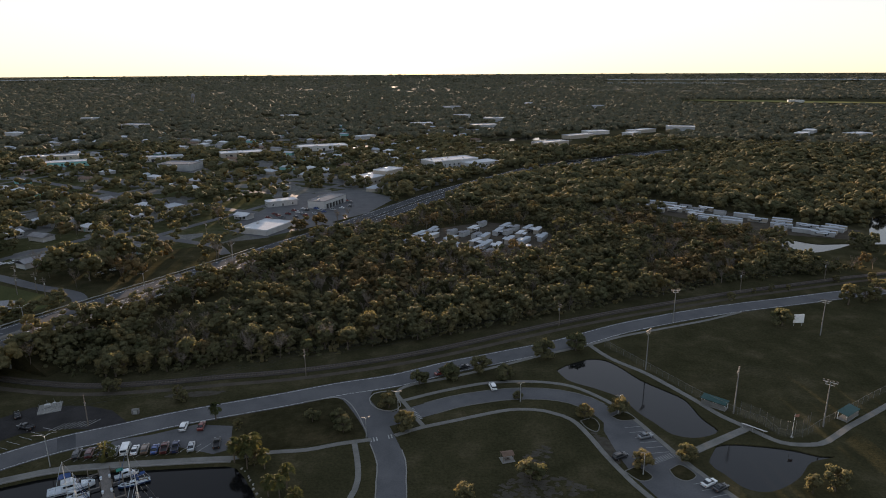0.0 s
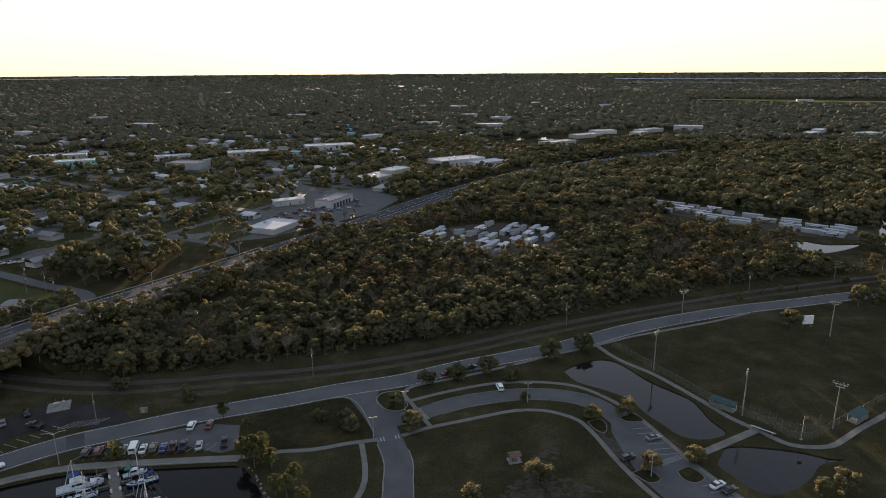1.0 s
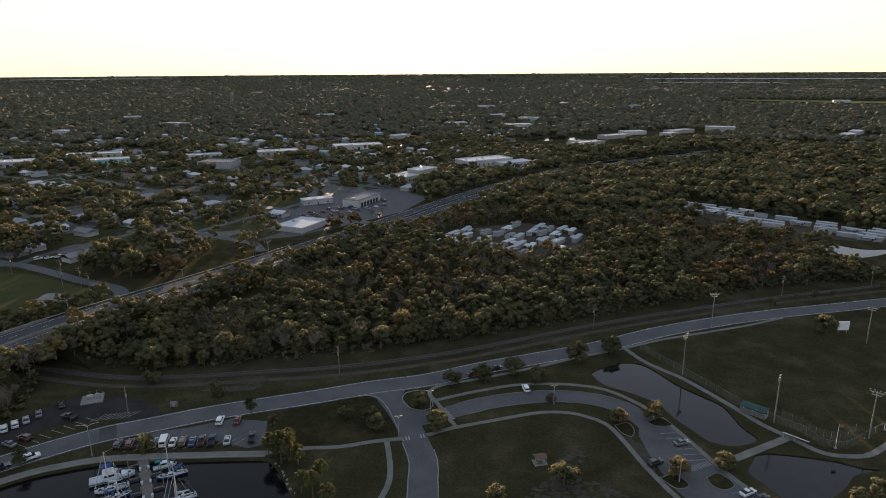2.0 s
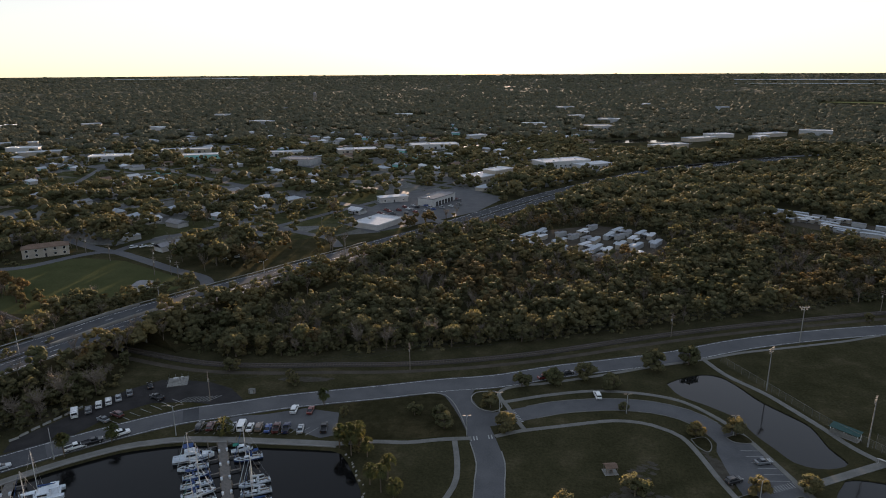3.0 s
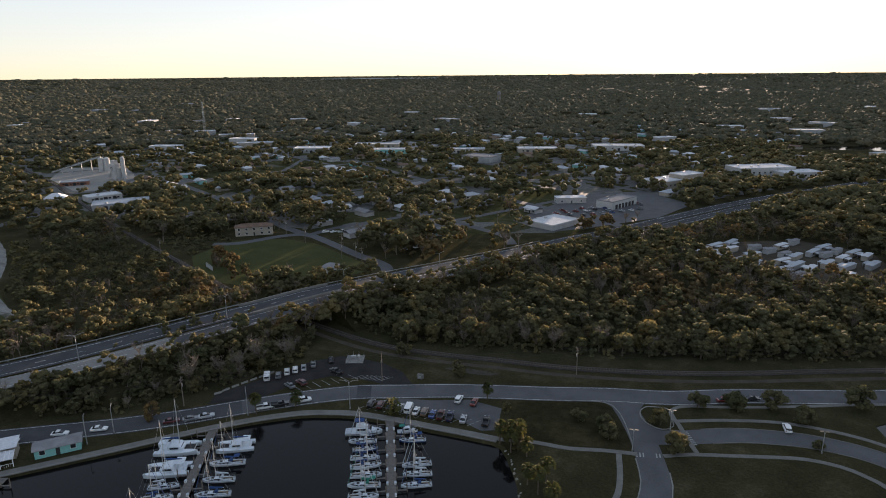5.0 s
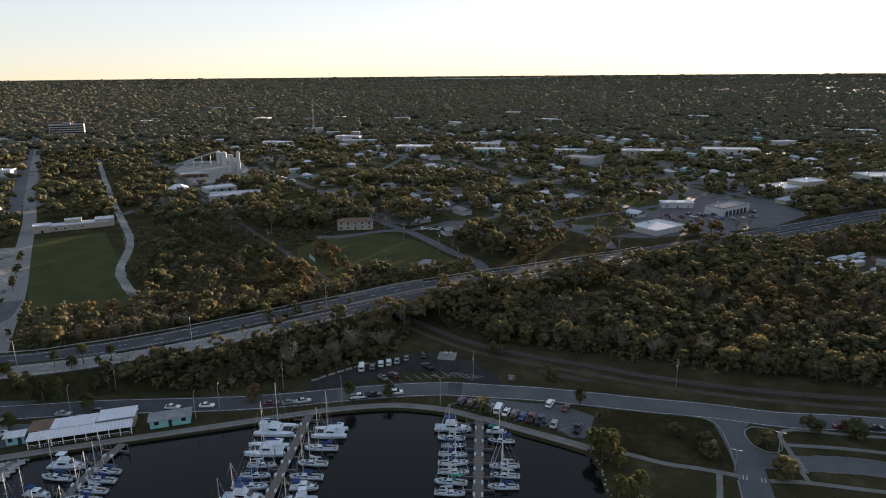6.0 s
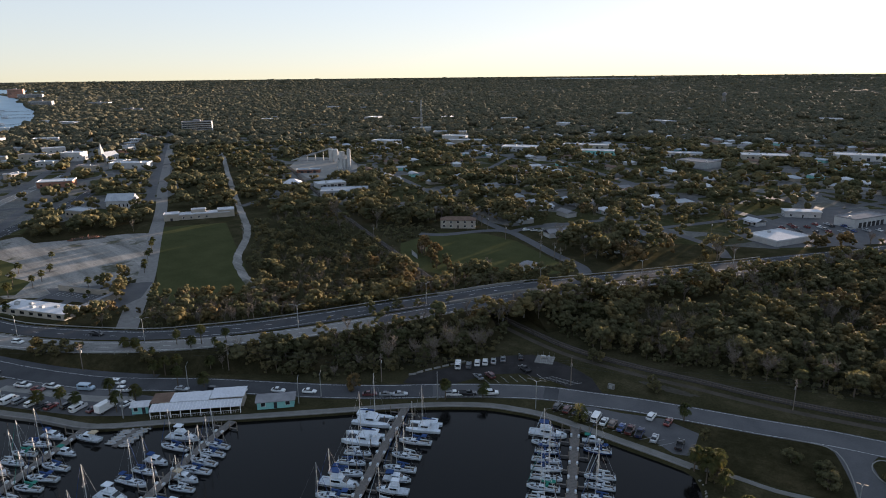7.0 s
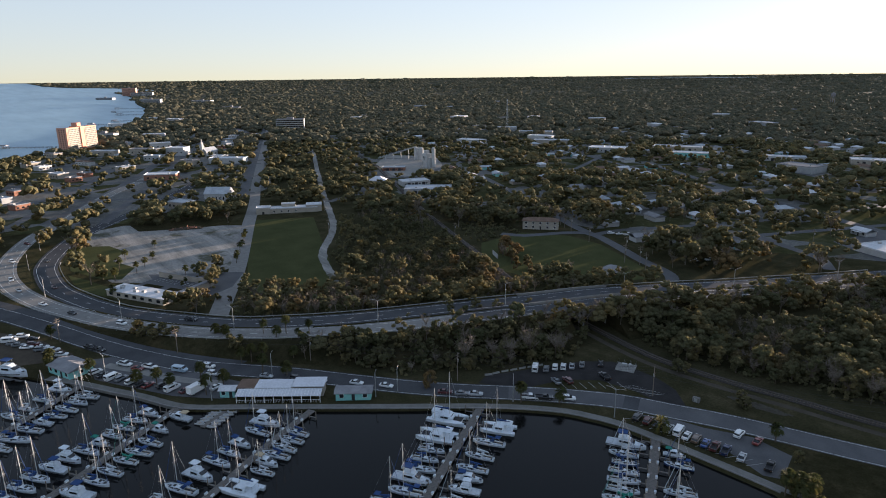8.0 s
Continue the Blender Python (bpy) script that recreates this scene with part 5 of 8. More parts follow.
def silo_group():
    ob = thing("concrete_plant", "", "silos")
    for x, y in ((0, 0), (5.5, 2.5)):
        part("silo", merge(rod((x, y, 0), (x, y, 14), 3.1, 3.1, 18), rod((x, y, 14), (x, y, 15.2), 3.1, 1.0, 18)), WALL_W, ob, "white rendered silo")
    part("tower", merge(box(55, -33, 0, 63, -26, 15), box(56.5, -32, 15, 61.5, -27.5, 18.5), box(63, -31, 0, 65.5, -27, 11)), WALL_W, ob, "white batching tower")
    part("tower_window", box(57.5, -33.06, 10, 60, -32.9, 12), DARK, ob)
    part("tank", merge(rod((68, -27, 1), (68, -27, 21), 2.0, 2.0, 14), rod((68, -27, 21), (68, -27, 22.3), 2.0, .8, 14)), WALL_W, ob)
    for x, y in ((66.6, -28.4), (69.4, -28.4), (66.6, -25.6), (69.4, -25.6)):
        part("tank_leg", rod((x, y, -.1), (x, y, 1.6), .2, n=5), GALV, ob)
    a, b = Vector((-33, -34, 1.5)), Vector((0, 0, 15.6))
    part("conveyor", merge(rod(a, b, .65, .65, 4), rod(a + Vector((0, 0, 1.2)), b + Vector((0, 0, 1.2)), .12, n=4)), GALV, ob)
    for f in (.2, .4, .6, .8):
        p = a.lerp(b, f)
        part("trestle", merge(rod((p.x - 1.2, p.y + 1.2, -.1), p, .2), rod((p.x + 1.2, p.y - 1.2, -.1), p, .2)), GALV, ob)
    part("stair", rod((54, -34, 0), (61, -34, 12), .35), GALV, ob)
    return ob


build_at("plant", silo_group, -627, 462, 0, "white concrete batching plant with silos and a conveyor", 20)


# tall salmon hotel on the lake shore
def hotel():
    ob = thing("hotel_tower", "", "hotel")
    w, d, h, fl = 64, 15, 31, 11
    part("wall", merge(box(-w / 2, -d / 2, -.3, -4, d / 2, h), box(4, -d / 2, -.3, w / 2, d / 2, h), box(-4, -d / 2 - 1.2, -.3, 4, d / 2 + 1, h + 1.5)), WALL_PINK, ob)
    part("face", merge(box(-w / 2 + 2, -d / 2 - .35, 1, -6.0, -d / 2, h - 1.2), box(6.0, -d / 2 - .35, 1, w / 2 - 2, -d / 2, h - 1.2)), WALL_CREAM, ob, "pale balcony face")
    part("lift_tower", box(-5, -5, h, 3, 4, h + 6.5), WALL_PINK, ob)
    part("parapet", merge(box(-w / 2 - .3, -d / 2 - .5, h, -4, -d / 2 - .1, h + 1), box(4, -d / 2 - .5, h, w / 2 + .3, -d / 2 - .1, h + 1), box(w / 2, -d / 2 - .1, h, w / 2 + .3, d / 2, h + 1), box(-w / 2 - .3, -d / 2 - .1, h, -w / 2, d / 2, h + 1)), WALL_PINK, ob)
    for st in range(fl):
        z = 2.0 + st * 2.62
        for k in range(8):
            for x0 in (-w / 2 + 4.2, 8.2):
                x = x0 + k * 2.95
                part("window", box(x - .95, -d / 2 - .42, z, x + .95, -d / 2 - .30, z + 1.55), DARK, ob)
        for k in range(3):
            part("window", box(-w / 2 - .06, -4.5 + k * 3.6, z, -w / 2 + .05, -3.0 + k * 3.6, z + 1.4), DARK, ob)
    return ob


build_at("hotel", hotel, -1074, 179, facing((-1036.5, 149), (-1085, 210)) + 5, "tall salmon-pink hotel slab with pale balconies by the lake", 40)


def condo(w, d, h, name="apartment_tower", wall=WALL_PINK, floors=8):
    def build():
        ob = thing(name, "", "apartment building")
        part("wall", box(-w / 2, -d / 2, -.5, w / 2, d / 2, h), wall, ob)
        part("roof", merge(roof_geo("flat", w, d, h, 0), box(-4, -3, h + .3, 4, 3, h + 4)), ROOF_GREY, ob)
        for k in range(floors):
            z = 1.5 + k * (h - 2) / floors
            part("window_band", box(-w / 2 + 1, -d / 2 - .1, z, w / 2 - 1, -d / 2 + .02, z + (h - 2) / floors * .5), DARK, ob)
        return ob
    return build


build_at("condo_a", condo(58, 30, 34), -3260, 775, facing((-3200, 720), (-3170, 780)), "tall salmon apartment tower at the far shore", 40)
build_at("condo_b", condo(90, 30, 17, "apartment_block", WALL_W, 5), -3150, 800, facing((-3200, 720), (-3170, 780)), "long white apartment block at the far shore", 50)
build_at("condo_c", condo(70, 25, 19, "apartment_block", WALL_GREY, 6), -2490, 660, facing((-2520, 600), (-2480, 660)), "pale waterfront apartment block among trees", 42)
build_at("condo_d", condo(74, 26, 12, "apartment_block", WALL_W, 3), -2412, 815, facing((-2438, 789), (-2387, 839)), "long low white block behind the lake shore", 45)
build_at("condo_e", condo(55, 22, 8, "apartment_block", WALL_W, 2), -1996, 762, facing((-2017, 743), (-1976, 781)), "low white hall behind the lake shore", 36)
build_at("condo_f", condo(42, 16, 9, "apartment_block", WALL_W, 3), -1220, 243, facing((-1235, 228), (-1206, 257)), "white three-storey block beside the hotel", 26)
build_at("condo_g", condo(70, 24, 8, "apartment_block", WALL_GREY, 2), -2975, 612, facing((-2997, 591), (-2958, 636)), "grey two-storey building on a long pier", 10)


def pier(length, hut):
    """A timber pier along +x with a roofed boat shelter at its end."""
    def build():
        ob = thing("pier", "", "pier")
        part("deck", box(0, -1.1, 1.6, length, 1.1, 1.85), DOCK_WOOD, ob)
        part("handrail", merge(box(0, -1.1, 2.7, length, -1.0, 2.8), box(0, 1.0, 2.7, length, 1.1, 2.8)), DOCK_WOOD, ob)
        n = max(4, int(length / 6))
        for k in range(n + 1):
            part("piling", merge(*[rod((length * k / n, s, -1), (length * k / n, s, 2.8), .22, n=5) for s in (-1, 1)]), DOCK_WOOD, ob)
        part("shelter_roof", loft([[(x, -hut, 4.2), (x, hut, 4.2), (x, hut, 4.4), (x, 0, 6.0), (x, -hut, 4.4)] for x in (length - 2, length + hut * 1.6)]), ROOF_GREY, ob)
        for sx in (length - 1, length + hut * 1.4):
            for sy in (-hut * .9, hut * .9):
                part("shelter_post", rod((sx, sy, -1), (sx, sy, 4.3), .25, n=5), DOCK_WOOD, ob)
        part("platform", box(length - 1, -hut * .9, 1.5, length + hut * 1.4, hut * .9, 1.8), DOCK_WOOD, ob)
        return ob
    return build


for k, (x0, y0, x1, y1, hut) in enumerate(((-1100, 158, -1149, 95, 6), (-1540, 358, -1590, 296, 6), (-1690, 424, -1668, 360, 6), (-1900, 498, -1935, 432, 8), (-2060, 532, -2080, 450, 7), (-2240, 570, -2265, 500, 7))):
    stand("pier%d" % k, pier(math.hypot(x1 - x0, y1 - y0), hut), at(x0, y0, math.degrees(math.atan2(y1 - y0, x1 - x0)), float(lift(math.hypot(x0, y0)))), "long grey timber pier with a roofed boat shelter")


def office():
    ob = thing("office_block", "", "office building")
    w, d, h = 52, 18, 20
    part("wall", box(-w / 2, -d / 2, -.3, w / 2, d / 2, h), WALL_GREY, ob)
    part("roof", merge(roof_geo("flat", w, d, h, 0), box(-6, -4, h + .3, 6, 4, h + 3.5)), ROOF_GREY, ob)
    for st in range(5):
        part("window_band", box(-w / 2 + 1, -d / 2 - .08, 2.0 + st * 3.7, w / 2 - 1, -d / 2 + .02, 3.9 + st * 3.7), GLASS, ob)
        part("sill_band", box(-w / 2, -d / 2 - .16, 4.1 + st * 3.7, w / 2, -d / 2 + .02, 4.7 + st * 3.7), WALL_CREAM, ob)
    return ob


build_at("tent_roof", house(15, 13, 3.2, "hip", WALL_W, ROOF_BRIGHT, 3.6, 3, doors=0), -511, 331, 47, "low house under a steep white hip roof", 11)
build_at("office", office, -1160, 556, facing((-1166.6, 530), (-1138.3, 574.7)), "five-storey grey office block with window bands", 32)


# dealer's yard: white-roofed hall, workshop, canopy, modern block
def hall(w, d, h, wall, roof, doors=0, name="hall", cat="building", wins=0):
    def build():
        ob = thing(name, "", cat)
        part("wall", box(-w / 2, -d / 2, -.3, w / 2, d / 2, h), wall, ob)
        part("roof", roof_geo("flat", w, d, h, 0), roof, ob)
        for k in range(doors):
            x = (k + .5) / doors * w * .8 - w * .4
            part("roller_door", box(x - 1.5, -d / 2 - .06, 0, x + 1.5, -d / 2 + .02, min(3.4, h - .8)), DARK, ob)
        for k in range(wins):
            pane((k + .5) / wins * w - w / 2, -d / 2, h * .35, min(1.8, w / wins * .6), min(1.5, h * .3), ob)
        g = np.random.default_rng(int(w * 7 + d * 13))
        for k in range(max(1, int(w * d / 300))):
            x, y = g.uniform(-w * .4, w * .4), g.uniform(-d * .35, d * .35)
            part("roof_unit", merge(box(x - .9, y - .6, h + .25, x + .9, y + .6, h + 1.2), box(x - .5, y - .3, h + 1.2, x + .5, y + .3, h + 1.4)), GALV, ob)
        return ob
    return build


build_at("dealer_hall", hall(28, 21, 3.2, WALL_W, ROOF_W, 0, "dealer_hall", wins=0), -116, 411, 68, "white flat-roofed hall on open grass", 18)
build_at("workshop", hall(33, 14, 5.6, WALL_W, ROOF_GREY, 6, "workshop"), -90, 492, 68, "white workshop with a row of dark roller doors", 19)
build_at("fuel_canopy", house(23, 9, 4.2, "low", WALL_GREY, ROOF_W, 0, 3, name="canopy_store", cat="building"), -126, 492, 31, "low store under a broad white canopy roof", 13)
build_at("modern_block", hall(44, 22, 6.5, WALL_CREAM, ROOF_W, 0, "office_hall", wins=8), -66, 596, 56, "modern cream low-rise with a white roof", 24)
build_at("modern_upper", hall(26, 16, 10, WALL_CREAM, ROOF_W, 0, "office_hall", wins=6), -52, 612, 56, "taller cream block with a white roof", 16)
build_at("clinic", hall(58, 26, 7.5, WALL_W, ROOF_W, 0, "clinic_building", wins=10), 8, 704, 33, "long white two-storey clinic block", 32)
build_at("clinic_wing", hall(40, 20, 5.0, WALL_W, ROOF_W, 0, "clinic_building", wins=8), 40, 700, 33, "low white clinic wing", 22)
build_at("grey_hall", hall(38, 26, 6.5, WALL_GREY, ROOF_GREY, 1, "sports_hall"), -282, 690, -10, "large grey windowless hall", 28)
for k, (x, y, w, d, h, deg, wall, roof) in enumerate([
        (-250, 800, 50, 22, 5, 25, WALL_CREAM, ROOF_W), (-330, 760, 44, 18, 5, 25, WALL_W, ROOF_METAL), (-420, 720, 44, 18, 5, 25, WALL_TEAL, ROOF_W), (-520, 690, 45, 25, 6, 25, WALL_GREY, ROOF_W),
        (-160, 860, 64, 24, 6, 20, WALL_W, ROOF_W), (-470, 770, 60, 20, 5, 25, WALL_CREAM, ROOF_METAL), (-573, 392, 24, 10, 3.4, 50, WALL_BRICK, ROOF_METAL), (-482, 352, 26, 15, 4, 70, WALL_W, ROOF_W),
        (-442, 338, 40, 22, 4, 50, WALL_GREY, ROOF_METAL)]):
    build_at("shed%d" % k, hall(w, d, h, wall, roof, 3, "warehouse", wins=4), x, y, deg, "flat-roofed commercial building with a pale roof", max(w, d) * .6)
for k, (x, y, w, d, h) in enumerate([(-700, 760, 60, 30, 6), (-760, 810, 50, 30, 7), (-860, 840, 40, 24, 6), (-730, 640, 50, 22, 5), (-640, 720, 44, 20, 5), (-900, 1150, 90, 40, 7), (-350, 1500, 120, 40, 7),
                                     (210, 1000, 90, 20, 5), (300, 1030, 90, 20, 5), (250, 1060, 100, 20, 5), (330, 1080, 90, 20, 5), (560, 1010, 70, 30, 6), (640, 1000, 60, 26, 6), (720, 1020, 60, 26, 6),
                                     (600, 1060, 40, 20, 6), (-40, 1250, 60, 25, 6), (150, 900, 50, 20, 5), (-120, 1000, 60, 24, 5)]):
    build_at("far_shed%d" % (k % 3), hall((40, 55, 34)[k % 3], (20, 18, 16)[k % 3], 5, (WALL_W, WALL_CREAM, WALL_GREY)[k % 3], (ROOF_W, ROOF_METAL, ROOF_W)[k % 3], 0, "warehouse"), x, y, 20 + 15 * (k % 3),
             "distant pale-roofed commercial building", max(w, d) * .6)

# downtown blocks towards the lake
DT = np.random.default_rng(5)
DT_KINDS = [("dt%d" % k, hall(w, d, h, wall, roof, 0, "shop_building", wins=n)) for k, (w, d, h, wall, roof, n) in enumerate((
    (15, 10, 4.2, WALL_W, ROOF_W, 4), (20, 12, 5.5, WALL_CREAM, ROOF_GREY, 4), (12, 10, 4.2, WALL_BRICK, ROOF_GREY, 3), (17, 12, 5, WALL_CREAM, ROOF_METAL, 4), (15, 9, 4.0, WALL_GREY, ROOF_METAL, 3), (22, 10, 4.0, WALL_W, ROOF_BROWN, 4)))]
for n, (x, y, w, d, h, wall, roof, p0, p1, label) in enumerate((
        (-953, 188, 34, 14, 6, WALL_CREAM, ROOF_METAL, (-961, 172), (-936, 197), "low cream lakeside hall with metal roof"), (-849, 222, 20, 14, 6, WALL_GREY, ROOF_METAL, (-852, 210), (-838, 225), "grey shop building with metal roof"),
        (-988, 268, 28, 14, 8, WALL_W, ROOF_W, (-984, 252), (-979, 278), "white two-storey shop building"), (-885, 262, 24, 18, 10, WALL_W, ROOF_W, (-885, 250), (-871, 264), "tall white corner building with flat roof"),
        (-760, 282, 42, 16, 6, WALL_W, ROOF_W, (-768, 261), (-739, 291), "long white store with flat roof"), (-682, 184, 30, 18, 5.5, WALL_BRICK, ROOF_W, (-683, 167), (-669, 193), "red-fronted restaurant with white roof"),
        (-925, 232, 40, 14, 7.5, WALL_CREAM, ROOF_GREY, (-945, 215), (-915, 240), "long cream shop row with grey roof"))):
    build_at("dtx%d" % n, hall(w, d, h, wall, roof, 0, "shop_building", wins=4), x, y, facing(p0, p1), label, 20)
I, J = [v.ravel() for v in np.meshgrid(np.arange(-2, 24), np.arange(-9, 9))]
spots = np.array([-500.0, 110.0]) + np.array([-0.906, 0.423]) * (I * 34 + DT.uniform(-5, 5, len(I)))[:, None] + np.array([0.423, 0.906]) * (J * 30 + DT.uniform(-4, 4, len(I)))[:, None]
X, Y = np.array(spots).T
ok = inside(DOWNTOWN, X, Y) & (DT.uniform(0, 1, len(X)) < 0.5) & (away(HW_NEAR, X, Y) > 24) & (away(HW_FAR, X, Y) > 24)
for line, w, _ in STREET.values():
    ok &= away(line, X, Y) > w / 2 + 12
for bx, by, br in BUILT:
    ok &= np.hypot(X - bx, Y - by) > br + 16
for x, y in zip(X[ok].tolist(), Y[ok].tolist()):
    k = int(DT.integers(0, 6))
    build_at(*DT_KINDS[k], x, y, 25 + 90 * int(DT.integers(0, 2)), ("plain white flat-roofed shop building", "cream two-storey shop building", "brick corner building with grey roof", "cream commercial building with metal roof", "grey low store with metal roof", "white arcade with a brown roof")[k], 19)


def chapel(spire=True):
    ob = thing("chapel", "", "chapel")
    part("wall", gable_walls(20, 12, 6, 5, "gable"), WALL_W, ob)
    part("roof", roof_geo("gable", 20, 12, 6, 5), ROOF_METAL, ob)
    if spire:
        part("steeple", merge(box(-12.5, -2, -.2, -8.5, 2, 12), loft([[(-12.7, -2.2, 12), (-8.3, -2.2, 12), (-8.3, 2.2, 12), (-12.7, 2.2, 12)], [(-10.6, -.1, 22), (-10.4, -.1, 22), (-10.4, .1, 22), (-10.6, .1, 22)]])), WALL_W, ob)
    for k in range(5):
        for s_ in (-1, 1):
            window(-6 + k * 3, s_ * 6, 1.5, 1.0, 2.6, ob)
    return ob


build_at("church_hall", lambda: chapel(False), -528, 186, 48, "white gabled hall with a grey metal roof", 16)
build_at("chapel", chapel, -850, 290, 115, "white chapel with a slim steeple", 14)

# houses of the town, in rows along the street grid
HOUSES = [("h%d" % k, house(w, d, 2.9, kind, wall, roof, rise, n, porch=p, fine=False)) for k, (w, d, kind, wall, roof, rise, n, p) in enumerate((
    (13, 8, "gable", WALL_W, ROOF_GREY, 1.7, 4, True), (15, 9, "hip", WALL_CREAM, ROOF_METAL, 1.9, 4, False), (11, 8, "gable", WALL_GREY, ROOF_W, 1.5, 3, True), (16, 8, "gable", WALL_CREAM, ROOF_BROWN, 1.8, 5, False),
    (12, 9, "hip", WALL_W, ROOF_W, 1.8, 3, False), (14, 7, "gable", WALL_TEAL, ROOF_METAL, 1.5, 4, True)))]
HOUSES_FAR = [("hf%d" % k, house(w, d, 2.9, kind, wall, roof, rise, 2, doors=0, fine=False)) for k, (w, d, kind, wall, roof, rise) in enumerate((
    (13, 8, "gable", WALL_W, ROOF_GREY, 1.7), (15, 9, "hip", WALL_CREAM, ROOF_METAL, 1.9), (11, 8, "gable", WALL_GREY, ROOF_W, 1.5), (16, 8, "gable", WALL_CREAM, ROOF_BROWN, 1.8), (12, 9, "hip", WALL_W, ROOF_W, 1.8), (14, 7, "gable", WALL_TEAL, ROOF_METAL, 1.5)))]
HOUSE_LABEL = ("white bungalow with a grey shingle roof and porch", "cream bungalow with a pale metal hip roof", "grey cottage with a white gable roof", "long cream bungalow with a brown roof", "white bungalow with a white hip roof", "turquoise cottage with a pale metal roof")
TOWN = np.random.default_rng(21)
ux, uy = np.array([-0.906, 0.423]), np.array([0.423, 0.906])
I, J = [v.ravel() for v in np.meshgrid(np.arange(-6, 36), np.arange(-1, 26))]
spots = np.array([-150.0, 300.0]) + ux * (I * 25 + TOWN.uniform(-4, 4, len(I)))[:, None] + uy * (J * 34 + TOWN.uniform(-4, 4, len(I)))[:, None]
X, Y = spots.T
R = np.hypot(X, Y)
ok = (R < 1250) & ~inside(PARK, X, Y) & ~inside(DOWNTOWN, X, Y) & (X < 60) & ~((X > -330) & (Y < 245))
ok &= ~inside([(-165, 200), (-99, 371), (-50, 440), (60, 650), (400, 700), (400, 300), (-100, 190)], X, Y)
ok &= ~((X < -280) & (Y < 330) & (Y < 120 - 0.62 * X) & (X > -470)) & (TOWN.uniform(0, 1, len(X)) < np.where(R < 900, 0.62, 0.45))
for poly in OPEN:
    ok &= ~inside(poly, X, Y)
for line, k in ROAD_LINES:
    ok &= away(line, X, Y) > k + 6
ok &= away(HW_FAR, X, Y) > 45
for bx, by, br in BUILT:
    ok &= np.hypot(X - bx, Y - by) > br + 11
for x, y in zip(X[ok].tolist(), Y[ok].tolist()):
    k = int(TOWN.integers(0, 6))
    build_at(*(HOUSES if math.hypot(x, y) < 800 else HOUSES_FAR)[k], x, y, 155 + 90 * int(TOWN.integers(0, 4)) + float(TOWN.uniform(-4, 4)), HOUSE_LABEL[k], 8.5, "town houses")

for n in range(32):          # scattered sheds and stores in the far suburbs
    az, r = radians(float(TOWN.uniform(-30, 78))), float(TOWN.uniform(1150, 2300))
    k = n % 3
    build_at("far_store%d" % k, hall((34, 46, 26)[k], (18, 22, 14)[k], (7, 8, 6)[k], (WALL_W, WALL_GREY, WALL_CREAM)[k], (ROOF_W, ROOF_METAL, ROOF_GREY)[k], 0, "store_building", wins=2), -r * math.sin(az), r * math.cos(az), float(TOWN.uniform(0, 180)),
             ("white flat-roofed store in the far suburbs", "grey metal-roofed warehouse in the far suburbs", "cream low store in the far suburbs")[k], (24, 30, 20)[k], "far stores")


# trailer parks
def trailer(length, wall, roof):
    def build():
        ob = thing("mobile_home", "", "mobile home")
        part("body", box(-length / 2, -1.6, 0.4, length / 2, 1.6, 2.6), wall, ob)
        part("roof", loft([[(x, -1.75, 2.6), (x, 1.75, 2.6), (x, 1.75, 2.7), (x, 0, 3.0), (x, -1.75, 2.7)] for x in (-length / 2 - .15, length / 2 + .15)]), roof, ob)
        part("skirt", box(-length / 2 + .1, -1.5, -.1, length / 2 - .1, 1.5, 0.4), WALL_GREY, ob)
        for k in range(2):
            pane(-length * .3 + k * length * .5, -1.6, 1.3, 1.2, 0.9, ob)
        part("door", box(length * .08, -1.66, .45, length * .08 + .9, -1.58, 2.3), DARK, ob)
        part("carport", merge(slab([(-length * .3, -4.2), (length * .2, -4.2), (length * .2, -1.8), (-length * .3, -1.8)], 2.2, 2.3), *[rod((x, -4.0, 0), (x, -4.0, 2.2), .05) for x in (-length * .28, length * .18)]), roof, ob)
        return ob
    return build


TRAILERS = [("tr0", trailer(12, WALL_CREAM, ROOF_METAL)), ("tr1", trailer(8, WALL_GREY, ROOF_GREY)), ("tr2", trailer(13, WALL_GREY, ROOF_METAL)), ("tr3", trailer(10, WALL_CREAM, ROOF_W))]
TR = np.random.default_rng(8)
for poly, deg, du, dv, tag in ((PARK_TRAILERS_A, 62, 15, 7.8, "trailer park"), (PARK_TRAILERS_B, -38, 14, 8.2, "lagoon trailer park")):
    P = np.array(poly, float)
    cx, cy = P.mean(0)
    c, s = math.cos(radians(deg)), math.sin(radians(deg))
    for i in range(-8, 9):
        for j in range(-20, 21):
            u, v = i * du + TR.uniform(-2.2, 2.2), j * dv + TR.uniform(-1.2, 1.2)
            x, y = cx + u * c - v * s, cy + u * s + v * c
            X, Y = np.array([x]), np.array([y])
            if not inside(poly, X, Y)[0] or away(P, X, Y)[0] < 5 or TR.uniform() > 0.76 or inside(LAGOON, X, Y)[0]:
                continue
            k = int(TR.integers(0, 4))
            build_at(*TRAILERS[k], x, y, deg + TR.uniform(-9, 9) + 180 * int(TR.integers(0, 2)), ("cream mobile home with a metal roof", "short grey mobile home with a grey roof", "grey mobile home with a metal roof", "cream mobile home with a grey roof")[k], 8, tag)


